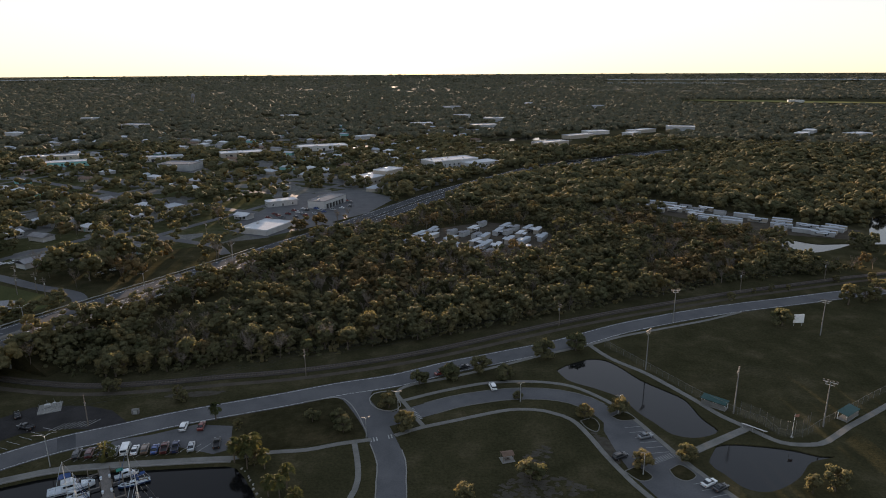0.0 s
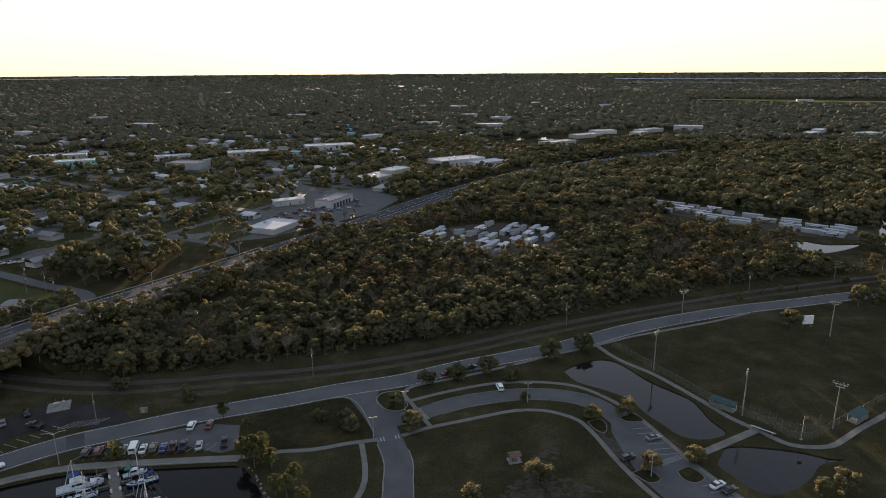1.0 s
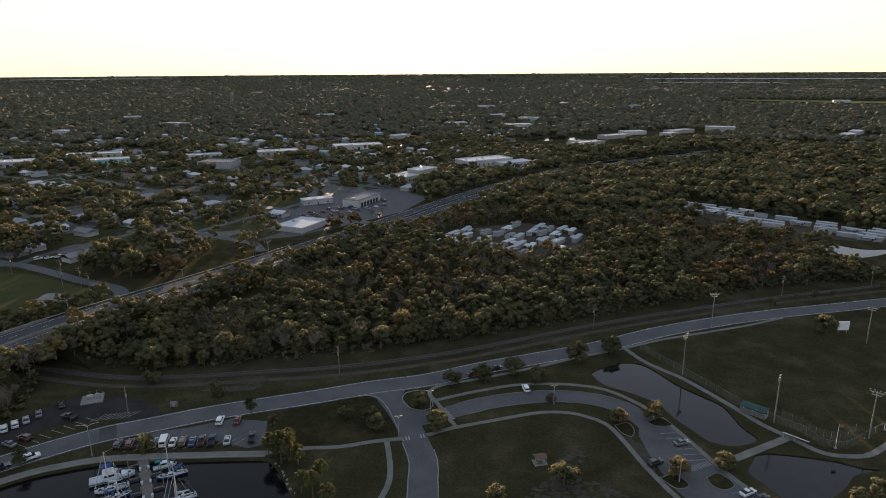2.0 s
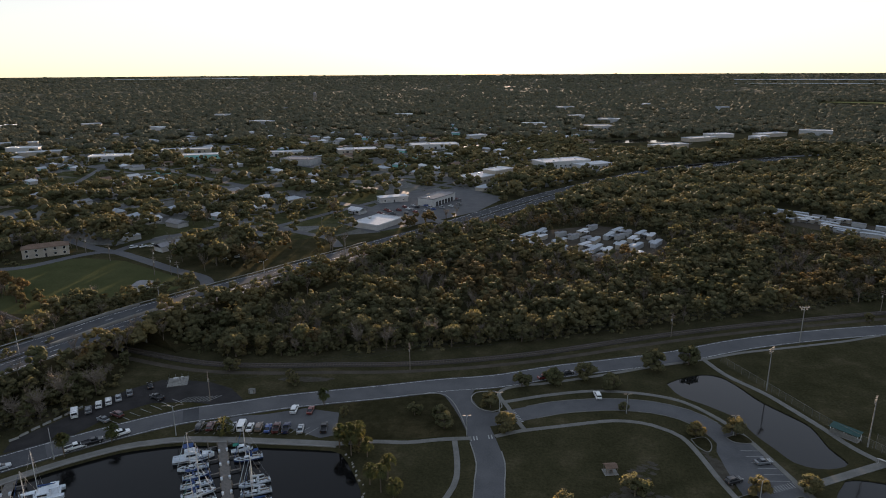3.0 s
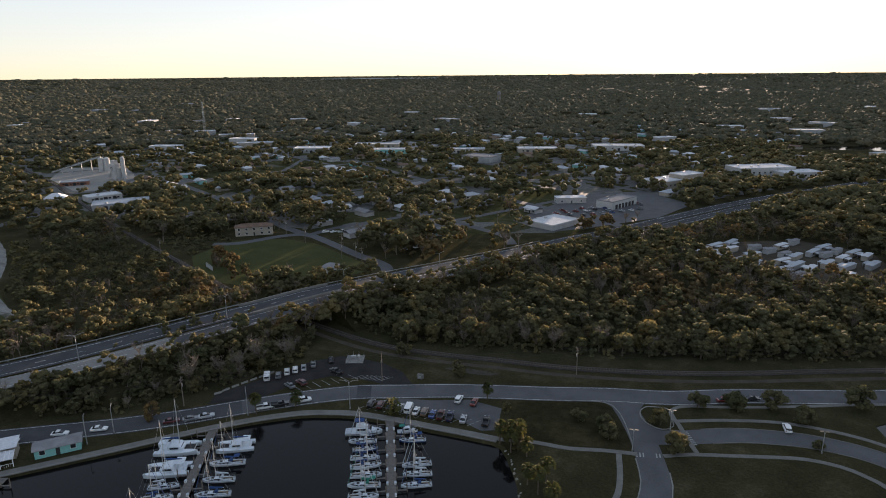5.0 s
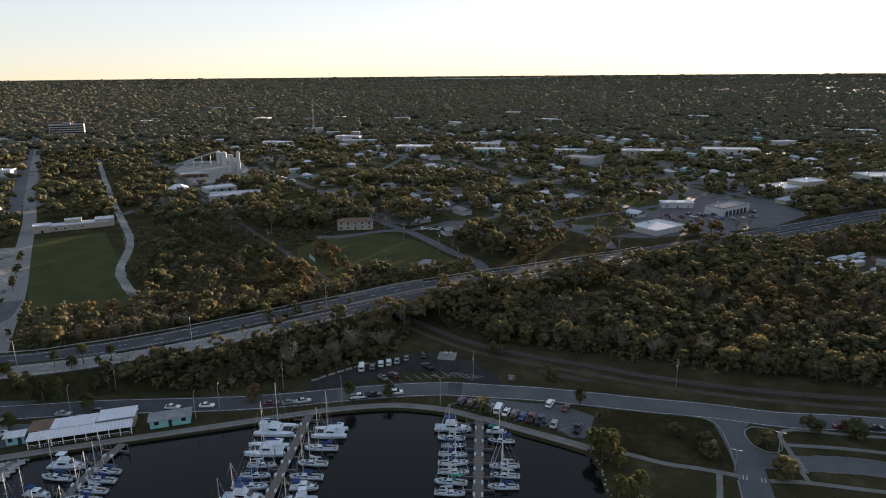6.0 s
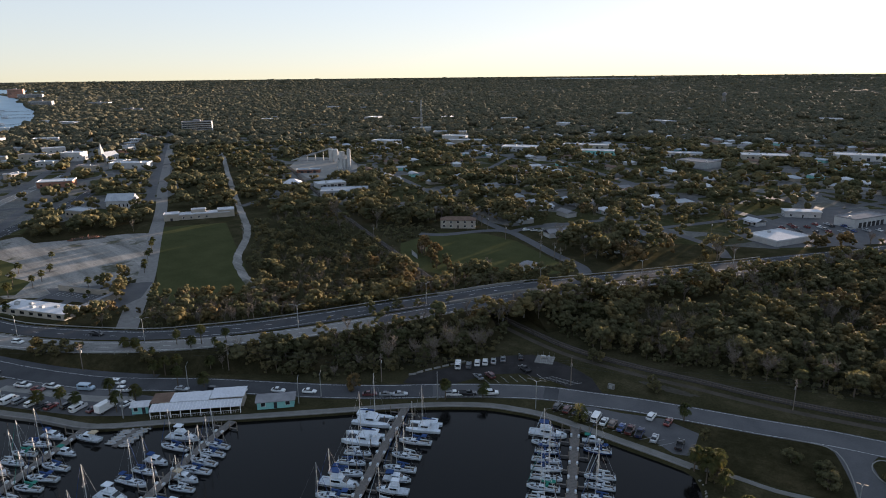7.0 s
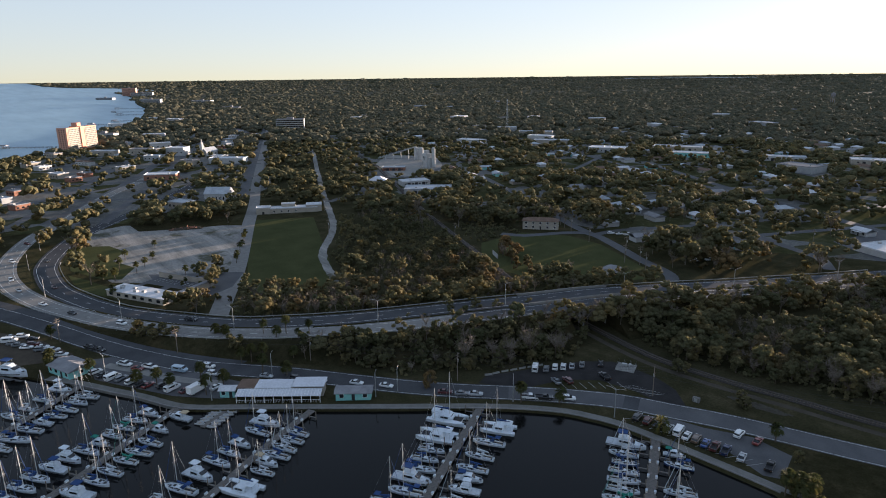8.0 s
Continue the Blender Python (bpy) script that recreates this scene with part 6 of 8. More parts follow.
# ---- woods ----
def sites(spacing, r0, r1, g, az0=-40, az1=92):
    """Jittered places in a sector round the first eye; az is degrees left of +y."""
    n = int(r1 / spacing) + 1
    k = np.arange(-n, n + 1)
    x, y = [v.ravel() * spacing for v in np.meshgrid(k, k)]
    x = x + g.uniform(-.48, .48, len(x)) * spacing
    y = y + g.uniform(-.48, .48, len(y)) * spacing
    r, az = np.hypot(x, y), np.degrees(np.arctan2(-x, y))
    m = (r > r0) & (r < r1) & (az > az0) & (az < az1)
    return x[m], y[m]


def free(x, y, park=True):
    ok = np.ones(len(x), bool)
    for poly in OPEN:
        ok &= ~inside(poly, x, y)
    if park:
        ok &= ~inside(PARK, x, y)
    for line, k in ROAD_LINES:
        ok &= away(line, x, y) > k
    for bx, by, br in BUILT:
        ok &= (x - bx) ** 2 + (y - by) ** 2 > (br * 1.02) ** 2
    return ok


def thin(x, y, g):
    """How thickly trees stand: dense woods ahead, gardens in the town."""
    town = (x < -95) & (y > 245) & (np.hypot(x, y) < 1250) | (x < -330) & (np.hypot(x, y) < 1250)
    scrub = inside(SCRUB, x, y)
    p = np.where(town, np.where(np.hypot(x, y) < 470, 0.30, 0.5), 0.97)
    p = np.where(inside(DOWNTOWN, x, y), 0.5, p)
    p = np.where(scrub, 0.55, p)
    n = np.array([noise.noise(Vector((a * 0.02, b * 0.02, 0.3))) for a, b in zip(x, y)])
    return g.uniform(0, 1, len(x)) < p + 0.75 * n * (p < 0.9)


def grow(name, label, tris, mat):
    tagged(new(name, tri_mesh(name, tris, mat)), label, "woods", kind="stuff")


g = np.random.default_rng(77)
NEAR = [crown(100 + k, r, h, 13, 84, 0.36, low=0.14)[0] for k, (r, h) in enumerate(((3.6, 9.0), (4.2, 10.5), (3.1, 8.0), (4.6, 11.5), (3.8, 12.0), (2.8, 6.5)))]
MID = [crown(200 + k, r, h, 6, 12, 0.6, low=0.12, puff=1.15)[0] for k, (r, h) in enumerate(((5.6, 9.5), (6.8, 11.0), (4.8, 8.5), (7.6, 12.5)))]
LOW = [crown(350 + k, r, h, 2, 0, 1.9, low=0.1, puff=1.8, jag=(0.9, 1.05))[0] for k, (r, h) in enumerate(((10.5, 11.0), (11.5, 12.5), (9.0, 10.0)))]
FAR = [crown(300 + k, r, h, 3, 0, 1.9, low=0.1, puff=1.55, jag=(0.9, 1.05))[0] for k, (r, h) in enumerate(((10.5, 11.0), (11.5, 12.5), (9.0, 10.0)))]

# nearest woods: the strip between railway and highway, the thicket, the hedge beyond the highway
x, y = sites(4.7, 120, 470, g)
ok = free(x, y) & thin(x, y, g)
x, y = x[ok], y[ok]
tx, ty = sites(4.6, 120, 320, g)
m = inside(THICKET, tx, ty) & (away(HW_NEAR, tx, ty) > 9) & (away(RAIL, tx, ty) > 6)
x, y = np.r_[x, tx[m]], np.r_[y, ty[m]]
kind = np.array([noise.noise(Vector((a * 0.018, b * 0.018, 5.0))) for a, b in zip(x, y)]) + g.normal(0, 0.16, len(x))
size = g.uniform(0.62, 1.1, len(x))
size[len(size) - int(m.sum()):] *= 0.72
low = inside(SCRUB, x, y)
garden = ((x < -105) & (y > 262) | (x < -330)) & ~low
size[garden] *= g.uniform(1.25, 1.7, int(garden.sum()))
size[low] *= g.uniform(0.55, 0.98, int(low.sum()))
kind[low] -= 0.28
order = np.argsort(np.hypot(x, y))
single = np.zeros(len(x), bool)
single[order[:150]] = True
bare = ~single & (kind > 0.10) & (kind < 0.30)
gold = ~single & (kind >= 0.40)
green = ~single & ~bare & ~gold


def slope_z(x, y):
    """Height of the highway bank under a place."""
    z = np.zeros(len(x))
    for line, w in ((HW_NEAR, WIDE_N), (HW_FAR, WIDE_F)):
        for p in line[line[:, 2] > 0.3]:
            d = np.hypot(x - p[0], y - p[1])
            z = np.maximum(z, p[2] - np.maximum(0, d - w / 2 - 1.5) / 1.9)
    return z * (np.hypot(x - CROSS[0], y - CROSS[1]) > 14)


row = offset(HW_NEAR[(HW_NEAR[:, 0] > -212) & (HW_NEAR[:, 0] < -70)], -8.6)      # tall growth on the near bank hides the near lanes
row = row[np.linalg.norm(row[:, :2] - CROSS, axis=1) > 18]
for k in (0, 3.0, 6.5):
    q = offset(row, -k)
    x, y = np.r_[x, q[:, 0] + g.uniform(-1.2, 1.2, len(q))], np.r_[y, q[:, 1] + g.uniform(-1.2, 1.2, len(q))]
    kind, size, single = np.r_[kind, g.uniform(-.4, .3, len(q))], np.r_[size, g.uniform(0.45, 0.75, len(q)) + np.where(q[:, 0] > -150, 0.34, np.where(q[:, 0] > -203, 0.12, 0.0))], np.r_[single, np.zeros(len(q), bool)]
bare = ~single & (kind > 0.10) & (kind < 0.30)
gold = ~single & (kind >= 0.40)
green = ~single & ~bare & ~gold
zero = slope_z(x, y)
grow("woods_near", "dense olive-green live oaks and scrub", planted(NEAR, x[green], y[green], zero[green] - 0.5, size[green], g), LEAF)
grow("woods_turning", "trees with rusty and golden winter leaves", planted(NEAR, x[gold], y[gold], zero[gold] - 0.5, size[gold] * .92, g), LEAF_GOLD)


BUSH = [crown(600 + k, r, h, 4, 24, 0.3, low=0.0)[0] for k, (r, h) in enumerate(((2.0, 2.6), (2.4, 3.2), (1.7, 2.2)))]
bx, by = sites(3.7, 120, 430, g)
d = away(RAIL, bx, by)
ok = free(bx, by) & (d > 7.5) & (d < 42) | inside(THICKET, bx, by) & (away(HW_NEAR, bx, by) > 8) & (away(RAIL, bx, by) > 7)
bx, by = bx[ok], by[ok]
grow("underwood", "low tangled scrub under the woodland edge", planted(BUSH, bx, by, slope_z(bx, by) - 0.4, g.uniform(0.6, 1.2, len(bx)), g), LEAF)
TWIGS = [twig_tris(400 + k, 9.5) for k in range(4)]
grow("woods_bare", "grey leafless trees among the woods", planted(TWIGS, x[bare], y[bare], zero[bare], size[bare], g), TWIG)
for n, k in enumerate(order[:150]):
    kk, s = float(kind[k]), float(size[k])
    if kk > 0.10 and kk < 0.30:
        plant(BARES, n, float(x[k]), float(y[k]), "grey leafless tree with fine twigs", "woodland edge trees", s, float(zero[k]))
    elif kk >= 0.40:
        plant(GOLDS, n, float(x[k]), float(y[k]), "tree with golden-brown winter leaves", "woodland edge trees", s, float(zero[k]))
    else:
        plant(OAKS, n, float(x[k]), float(y[k]), OAK_LABEL, "woodland edge trees", s, float(zero[k]))
for n, (bx, by) in enumerate([(-150, 150), (-147, 158), (-154, 146), (-143, 166), (-158, 136)]):
    plant(BARES, n, bx, by, "tall grey leafless tree beside the car park", "", 1.15)

FINE = [crown(250 + k, r, h, 9, 50, 0.45, low=0.15)[0] for k, (r, h) in enumerate(((5.0, 9.0), (6.2, 10.5), (4.4, 8.0), (6.8, 12.0)))]
x, y = sites(8.8, 470, 640, g)
ok = free(x, y) & thin(x, y, g)
x, y = x[ok], y[ok]
grow("woods_town", "live oaks between the houses and streets", planted(FINE, x, y, np.zeros(len(x)) - .6, g.uniform(0.75, 1.3, len(x)), g), LEAF)
x, y = sites(9.6, 640, 1000, g)
ok = free(x, y) & thin(x, y, g)
x, y = x[ok], y[ok]
grow("woods_middle", "rolling canopy of live oaks between the houses", planted(MID, x, y, np.zeros(len(x)) - .6, g.uniform(0.7, 1.15, len(x)) * (1 + 0.35 * np.array([noise.noise(Vector((a * .012, b * .012, 9))) for a, b in zip(x, y)])), g), LEAF)
x, y = sites(16.0, 1000, 1640, g)
ok = free(x, y) & (g.uniform(0, 1, len(x)) < 0.9)
x, y = x[ok], y[ok]
grow("woods_far", "distant unbroken tree canopy", planted(FAR, x, y, lift(np.hypot(x, y)) - 1.0, g.uniform(0.7, 1.25, len(x)), g), LEAF_FAR_HAZE)
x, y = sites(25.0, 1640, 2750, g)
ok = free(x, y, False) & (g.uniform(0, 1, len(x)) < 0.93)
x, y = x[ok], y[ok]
grow("woods_distant", "distant tree canopy with haze put into its pale leaf colour", planted(LOW, x, y, lift(np.hypot(x, y)) - 1.5, g.uniform(1.0, 1.6, len(x)), g), LEAF_FAR_HAZE)
# beyond that the crowns close into one uneven canopy
rr = [2700.0]
while rr[-1] < 4890:
    rr.append(rr[-1] + 24 + (rr[-1] - 2700) * 0.008)
aa = np.radians(np.arange(-41, 93, 0.3))
R, A = np.meshgrid(np.array(rr), aa, indexing="ij")
R, A = R + g.uniform(-3, 3, R.shape), A + g.uniform(-.0012, .0012, A.shape)
x, y = -np.sin(A) * R, np.cos(A) * R
low = np.array([noise.noise(Vector((a * 0.004, b * 0.004, 2.0))) for a, b in zip(x.ravel(), y.ravel())]).reshape(R.shape)
h = g.uniform(2.0, 5.0, R.shape) + 4 * low - 2.0 * (R > 3200)
clear = ~free(x.ravel(), y.ravel(), False).reshape(R.shape)
z = lift(R) + np.where(clear, -6.0, h) - 0.0010 * np.maximum(0, R - 2600)
nr, na = R.shape
k = (np.arange(nr - 1)[:, None] * na + np.arange(na - 1)[None]).ravel()
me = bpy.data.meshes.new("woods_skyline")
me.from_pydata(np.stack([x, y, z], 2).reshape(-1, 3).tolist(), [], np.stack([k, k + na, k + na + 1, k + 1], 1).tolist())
# haze is painted into this paler leaf colour
me.materials.append(LEAF_SHEET_HAZE)
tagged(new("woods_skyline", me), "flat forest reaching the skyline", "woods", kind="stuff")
LUMP = [crown(500 + k, r, 11, 2, 0, 3.4, low=0.1, puff=1.5, jag=(0.9, 1.05))[0] for k, r in enumerate((24, 28, 21))]
x, y = sites(54.0, 2720, 4850, g)
ok = free(x, y, False)
x, y = x[ok], y[ok]
grow("woods_horizon", "tree tops at the skyline", planted(LUMP, x, y, lift(np.hypot(x, y)) - 1.0 - 0.0016 * np.maximum(0, np.hypot(x, y) - 2700), g.uniform(0.8, 1.15, len(x)), g), LEAF_FAR_HAZE)

# cabbage palms and palmettos on the highway bank and along the courtyard building
bank = np.array([(-261, 54), (-256, 56), (-257, 58), (-251, 59), (-253, 62), (-248, 63), (-248, 66), (-265, 57), (-260, 61), (-256, 64), (-224, 79), (-220, 79), (-220, 81), (-222, 91), (-215, 93), (-215, 97), (-207, 98), (-208, 103), (-201, 93)], float)
for k, ((bx, by), bz) in enumerate(zip(bank.tolist(), slope_z(*bank.T).tolist())):
    if k < 12:
        plant(SMALL, k % 2, bx, by, "round dark shrub on the grassy highway bank", "bank shrubs", 0.5 + 0.07 * (k % 4), bz)
    else:
        plant(PALMS, k, bx, by, "cabbage palm on the grassy highway bank", "palms", 0.72 + 0.07 * (k % 4), bz)
for k, (bx, by) in enumerate([(-302, 88), (-296, 90), (-290, 92.5), (-284, 95.5), (-278, 99), (-273, 103), (-272, 110)]):
    plant(SMALL if k % 2 else GOLDS, k, bx, by, "rounded shrub in the hedge beside the highway", "", 0.62 if k % 2 else 0.4)


# ---- vehicles ----
def arc_box(sections):
    """Body skin over cross-sections (x, half width, z low, z high)."""
    rings = []
    for x, hw, z0, z1 in sections:
        c = min(.12, hw * .2)
        rings.append([(x, -hw + c, z0), (x, hw - c, z0), (x, hw, z0 + c), (x, hw, z1 - c), (x, hw - c, z1), (x, -hw + c, z1), (x, -hw, z1 - c), (x, -hw, z0 + c)])
    return loft(rings)


def wheels(ob, xs, hw, r=0.34):
    for x in xs:
        for s in (-1, 1):
            w = part("wheel", rod((x, s * (hw - .2), r), (x, s * (hw + .02), r), r, r, 12), RUBBER, ob)
            part("rim", rod((x, s * (hw + .02), r), (x, s * (hw + .035), r), r * .6, r * .55, 8), CHROME, w)


def lights(ob, x0, x1, hw, z):
    for s in (-1, 1):
        part("headlight", box(x1 - .05, s * hw * .72 - .18, z, x1 + .02, s * hw * .72 + .18, z + .16), TRIM, ob)
        part("tail_light", box(x0 - .02, s * hw * .8 - .12, z, x0 + .05, s * hw * .8 + .12, z + .22), WALL_BRICK, ob)


def car(kind):
    def build():
        name = {"sedan": "car", "suv": "car", "pickup": "pickup_truck", "van": "van", "box": "box_truck"}[kind]
        ob = thing(name, "", {"sedan": "car", "suv": "car", "pickup": "pickup truck", "van": "van", "box": "truck"}[kind])
        if kind == "sedan":
            part("body", arc_box([(-2.3, .72, .42, .85), (-2.2, .88, .28, .98), (-1.2, .9, .24, 1.0), (.9, .9, .24, .96), (2.0, .86, .26, .82), (2.3, .7, .4, .68)]), PAINT, ob)
            part("window_glass", arc_box([(-1.75, .74, .95, 1.0), (-1.05, .68, .95, 1.38), (.1, .68, .95, 1.40), (1.05, .74, .93, .98)]), GLASS, ob)
            part("roof_panel", arc_box([(-1.0, .60, 1.38, 1.42), (-.5, .64, 1.39, 1.46), (.1, .62, 1.39, 1.44)]), PAINT, ob)
            wheels(ob, (-1.4, 1.4), .86), lights(ob, -2.3, 2.28, .8, .6)
        elif kind == "suv":
            part("body", arc_box([(-2.3, .84, .45, 1.0), (-2.2, .93, .32, 1.1), (.9, .94, .3, 1.08), (2.0, .92, .32, 1.0), (2.3, .8, .45, .85)]), PAINT, ob)
            part("window_glass", arc_box([(-2.2, .80, 1.05, 1.12), (-1.95, .76, 1.05, 1.62), (.3, .76, 1.05, 1.64), (1.15, .82, 1.04, 1.1)]), GLASS, ob)
            part("roof_panel", arc_box([(-2.0, .70, 1.62, 1.66), (-1.0, .74, 1.63, 1.72), (.35, .70, 1.63, 1.68)]), PAINT, ob)
            wheels(ob, (-1.4, 1.4), .9, .37), lights(ob, -2.3, 2.28, .86, .75)
        elif kind == "pickup":
            part("body", arc_box([(-2.8, .92, .5, 1.05), (-.55, .95, .42, 1.08), (-.5, .96, .4, 1.1), (1.5, .96, .4, 1.08), (2.5, .94, .42, 1.02), (2.75, .85, .5, .9)]), PAINT, ob)
            part("bed", merge(box(-2.72, -.82, 1.06, -.62, .82, 1.09)), DARK, ob, "dark open load bed")
            part("bed_side", merge(box(-2.8, .84, 1.02, -.55, .95, 1.28), box(-2.8, -.95, 1.02, -.55, -.84, 1.28), box(-2.8, -.84, 1.02, -2.7, .84, 1.28)), PAINT, ob)
            part("window_glass", arc_box([(-.5, .82, 1.05, 1.12), (-.35, .78, 1.05, 1.68), (.75, .78, 1.05, 1.70), (1.45, .84, 1.05, 1.1)]), GLASS, ob)
            part("roof_panel", arc_box([(-.4, .72, 1.68, 1.72), (.2, .76, 1.69, 1.78), (.8, .72, 1.69, 1.74)]), PAINT, ob)
            wheels(ob, (-1.75, 1.75), .93, .4), lights(ob, -2.8, 2.73, .86, .8)
        elif kind == "van":
            part("body", arc_box([(-2.7, .95, .4, 2.1), (-2.6, .99, .32, 2.2), (1.3, .99, .3, 2.2), (1.9, .97, .32, 1.55), (2.6, .93, .35, 1.2), (2.75, .8, .45, 1.0)]), PAINT, ob)
            part("window_glass", merge(box(.75, -1.0, 1.35, 1.35, 1.0, 1.95), box(-2.0, -1.0, 1.4, .3, 1.0, 1.9), box(-2.74, -.75, 1.35, -2.6, .75, 1.95), loft([[(1.4, -.85, 2.1), (1.4, .85, 2.1), (1.45, .85, 2.12), (1.45, -.85, 2.12)], [(2.0, -.88, 1.5), (2.0, .88, 1.5), (2.05, .88, 1.52), (2.05, -.88, 1.52)]])), GLASS, ob)
            wheels(ob, (-1.7, 1.7), .94, .38), lights(ob, -2.7, 2.73, .9, .8)
        else:
            part("box_body", arc_box([(-3.4, 1.15, .7, 3.0), (-3.3, 1.2, .65, 3.1), (1.0, 1.2, .65, 3.1)]), TRIM, ob, "white box body")
            part("body", arc_box([(1.1, 1.0, .5, 2.2), (2.2, 1.0, .45, 2.1), (2.8, .98, .45, 1.4), (3.2, .9, .5, 1.2)]), PAINT, ob)
            part("window_glass", box(2.1, -.85, 1.45, 2.62, .85, 2.0), GLASS, ob)
            wheels(ob, (-2.2, 2.2), 1.05, .45), lights(ob, -3.4, 3.18, .95, .8)
        return ob
    return build


TINT = {"white": (.72, .73, .73), "silver": (.38, .40, .42), "grey": (.16, .17, .18), "black": (.018, .018, .02), "red": (.17, .03, .025), "maroon": (.085, .02, .02), "blue": (.03, .07, .22), "navy": (.015, .025, .07),
        "brown": (.13, .09, .065), "pale blue": (.36, .46, .55)}
WORD = {"sedan": "sedan", "suv": "sport-utility car", "pickup": "pickup truck", "van": "panel van", "box": "box truck"}


def park(kind, colour, x, y, deg, where, z=0.06):
    ob = stand("car_" + kind, car(kind), at(x, y, deg, z), "%s %s parked %s" % (colour, WORD[kind], where) if "parked" not in where and "on the" not in where else "%s %s %s" % (colour, WORD[kind], where))
    for o in ob.children:
        if o.name.split(".")[0] in ("body", "roof_panel", "bed_side"):
            o.color = (*TINT[colour], 1)
    return ob


def row(cars, deg, where):
    for kind, colour, x, y, *turn in cars:
        park(kind, colour, x, y, deg + (turn[0] if turn else 0), where)


row([("suv", "black", -99.3, 152.6), ("suv", "maroon", -96.2, 153.2), ("sedan", "black", -93.2, 153.8), ("suv", "silver", -89.8, 154.0), ("van", "white", -87.2, 154.8), ("sedan", "white", -84.6, 154.6), ("suv", "brown", -82.0, 155.0),
     ("sedan", "blue", -79.3, 155.0), ("pickup", "maroon", -76.8, 155.4), ("pickup", "navy", -74.0, 155.8), ("sedan", "silver", -69.8, 156.2), ("pickup", "black", -63.2, 157.6), ("suv", "white", -75.8, 166.4, -6), ("sedan", "red", -70.8, 166.8, -6)],
    104, "in the seawall car park")
row([("van", "white", -140.8, 153.4), ("suv", "grey", -138.2, 156), ("suv", "white", -137.2, 159.4), ("suv", "white", -135.6, 161.8), ("sedan", "silver", -134.0, 164.4), ("sedan", "grey", -132.6, 168), ("sedan", "black", -129.0, 173.6)], 128, "below the bare trees")
row([("sedan", "grey", -130, 151.8), ("suv", "maroon", -127.7, 155), ("pickup", "black", -122, 166.6)], 160, "in the dark asphalt car park")
row([("pickup", "white", -127.8, 137.2), ("pickup", "black", -124.8, 140.4), ("suv", "white", -119.7, 145.8), ("sedan", "silver", -140.4, 125.8), ("sedan", "grey", -143.4, 122.6), ("sedan", "maroon", -147.6, 119.2)], 47, "along the boulevard kerb")
row([("suv", "white", -236, 35.8), ("sedan", "black", -231.8, 37.2), ("van", "white", -227.6, 39.4), ("suv", "grey", -224.9, 41.4), ("suv", "white", -220.2, 43.6), ("sedan", "black", -216.2, 45.4), ("sedan", "red", -213.9, 47.2),
     ("suv", "black", -210.7, 50.8), ("van", "white", -206.4, 52.6), ("sedan", "maroon", -202.4, 55.6), ("box", "white", -199.6, 58.4), ("sedan", "white", -198.2, 64.0)], 112, "in the marina car park")
row([("pickup", "white", -236.2, 45.2), ("sedan", "red", -229.7, 47.8), ("pickup", "white", -228.2, 51.4), ("van", "pale blue", -218.7, 58.8), ("suv", "white", -215.3, 67.6), ("suv", "white", -208.5, 66.8), ("sedan", "silver", -195.1, 80),
     ("suv", "black", -186.8, 87), ("sedan", "white", -180.4, 92.4), ("sedan", "white", -171.2, 100.8), ("sedan", "white", -163.2, 107.2)], 35, "on the marina frontage road")
row([("sedan", "silver", -292, 17), ("suv", "white", -290, 20.5), ("sedan", "black", -284.5, 23.2), ("suv", "maroon", -278, 22.6), ("sedan", "white", -273, 25), ("suv", "silver", -267, 27.6), ("van", "white", -287.7, 15.8), ("sedan", "grey", -284, 16.6), ("sedan", "grey", -281, 18), ("sedan", "white", -276.4, 20.2), ("suv", "grey", -270.5, 24), ("sedan", "black", -265.5, 26), ("pickup", "white", -260, 28.8)], 62, "in the dirt storage yard")
row([("pickup", "black", -260.4, 38.9), ("pickup", "black", -256, 41)], 25, "on the frontage road")
row([("pickup", "white", -176, 315), ("pickup", "white", -172, 322), ("suv", "white", -168.5, 327)], 60, "on grass beside a hedge")
row([("suv", "white", -244, 331.5), ("sedan", "white", -239.5, 334), ("pickup", "white", -234.5, 336), ("sedan", "silver", -228.5, 339)], 60, "before a row of bungalows")
row([("suv", "white", 16, 190), ("sedan", "black", 6.9, 204.8, -70), ("sedan", "red", -1, 200.2, -70)], 100, "beside the park path")
row([("sedan", "grey", 56.8, 160.2), ("suv", "black", 47, 150.4, 10), ("sedan", "white", 66.2, 138.8, 10), ("sedan", "black", 68.3, 136.8, 10)], 20, "in the park loop bays")
for kind, colour, x, y, deg, z in (("suv", "white", -420, 30, 10, 0), ("suv", "white", -380, 25.5, 2, 0), ("sedan", "silver", -358, 26.5, 8, 0), ("sedan", "white", -327.7, 32.5, 22, 0), ("sedan", "black", -305.6, 40.4, 24, .3), ("suv", "white", -276, 53.5, 28, 1.2),
                                   ("pickup", "black", -259, 76, 32, 2.2), ("sedan", "black", -409, 45, 15, 0), ("sedan", "maroon", -352.6, 40.5, 5, 0), ("sedan", "red", -461.6, 42, 25, 0), ("suv", "grey", -491, 54, 30, 0)):
    park(kind, colour, x, y, deg, "on the highway", z + 0.1)
CARS = np.random.default_rng(4)
for i in range(10):
    for j in range(4):
        x, y = -128 + i * 5.6 + j * 4, 430 + i * 6.3 - j * 5.5 + 20
        if CARS.uniform() < .75 and all(math.hypot(x - bx, y - by) > br * .85 for bx, by, br in BUILT):
            park(("sedan", "suv", "pickup")[int(CARS.integers(0, 3))], ("white", "silver", "grey", "black", "blue", "red")[int(CARS.integers(0, 6))], x, y, 140, "on the dealer's forecourt")


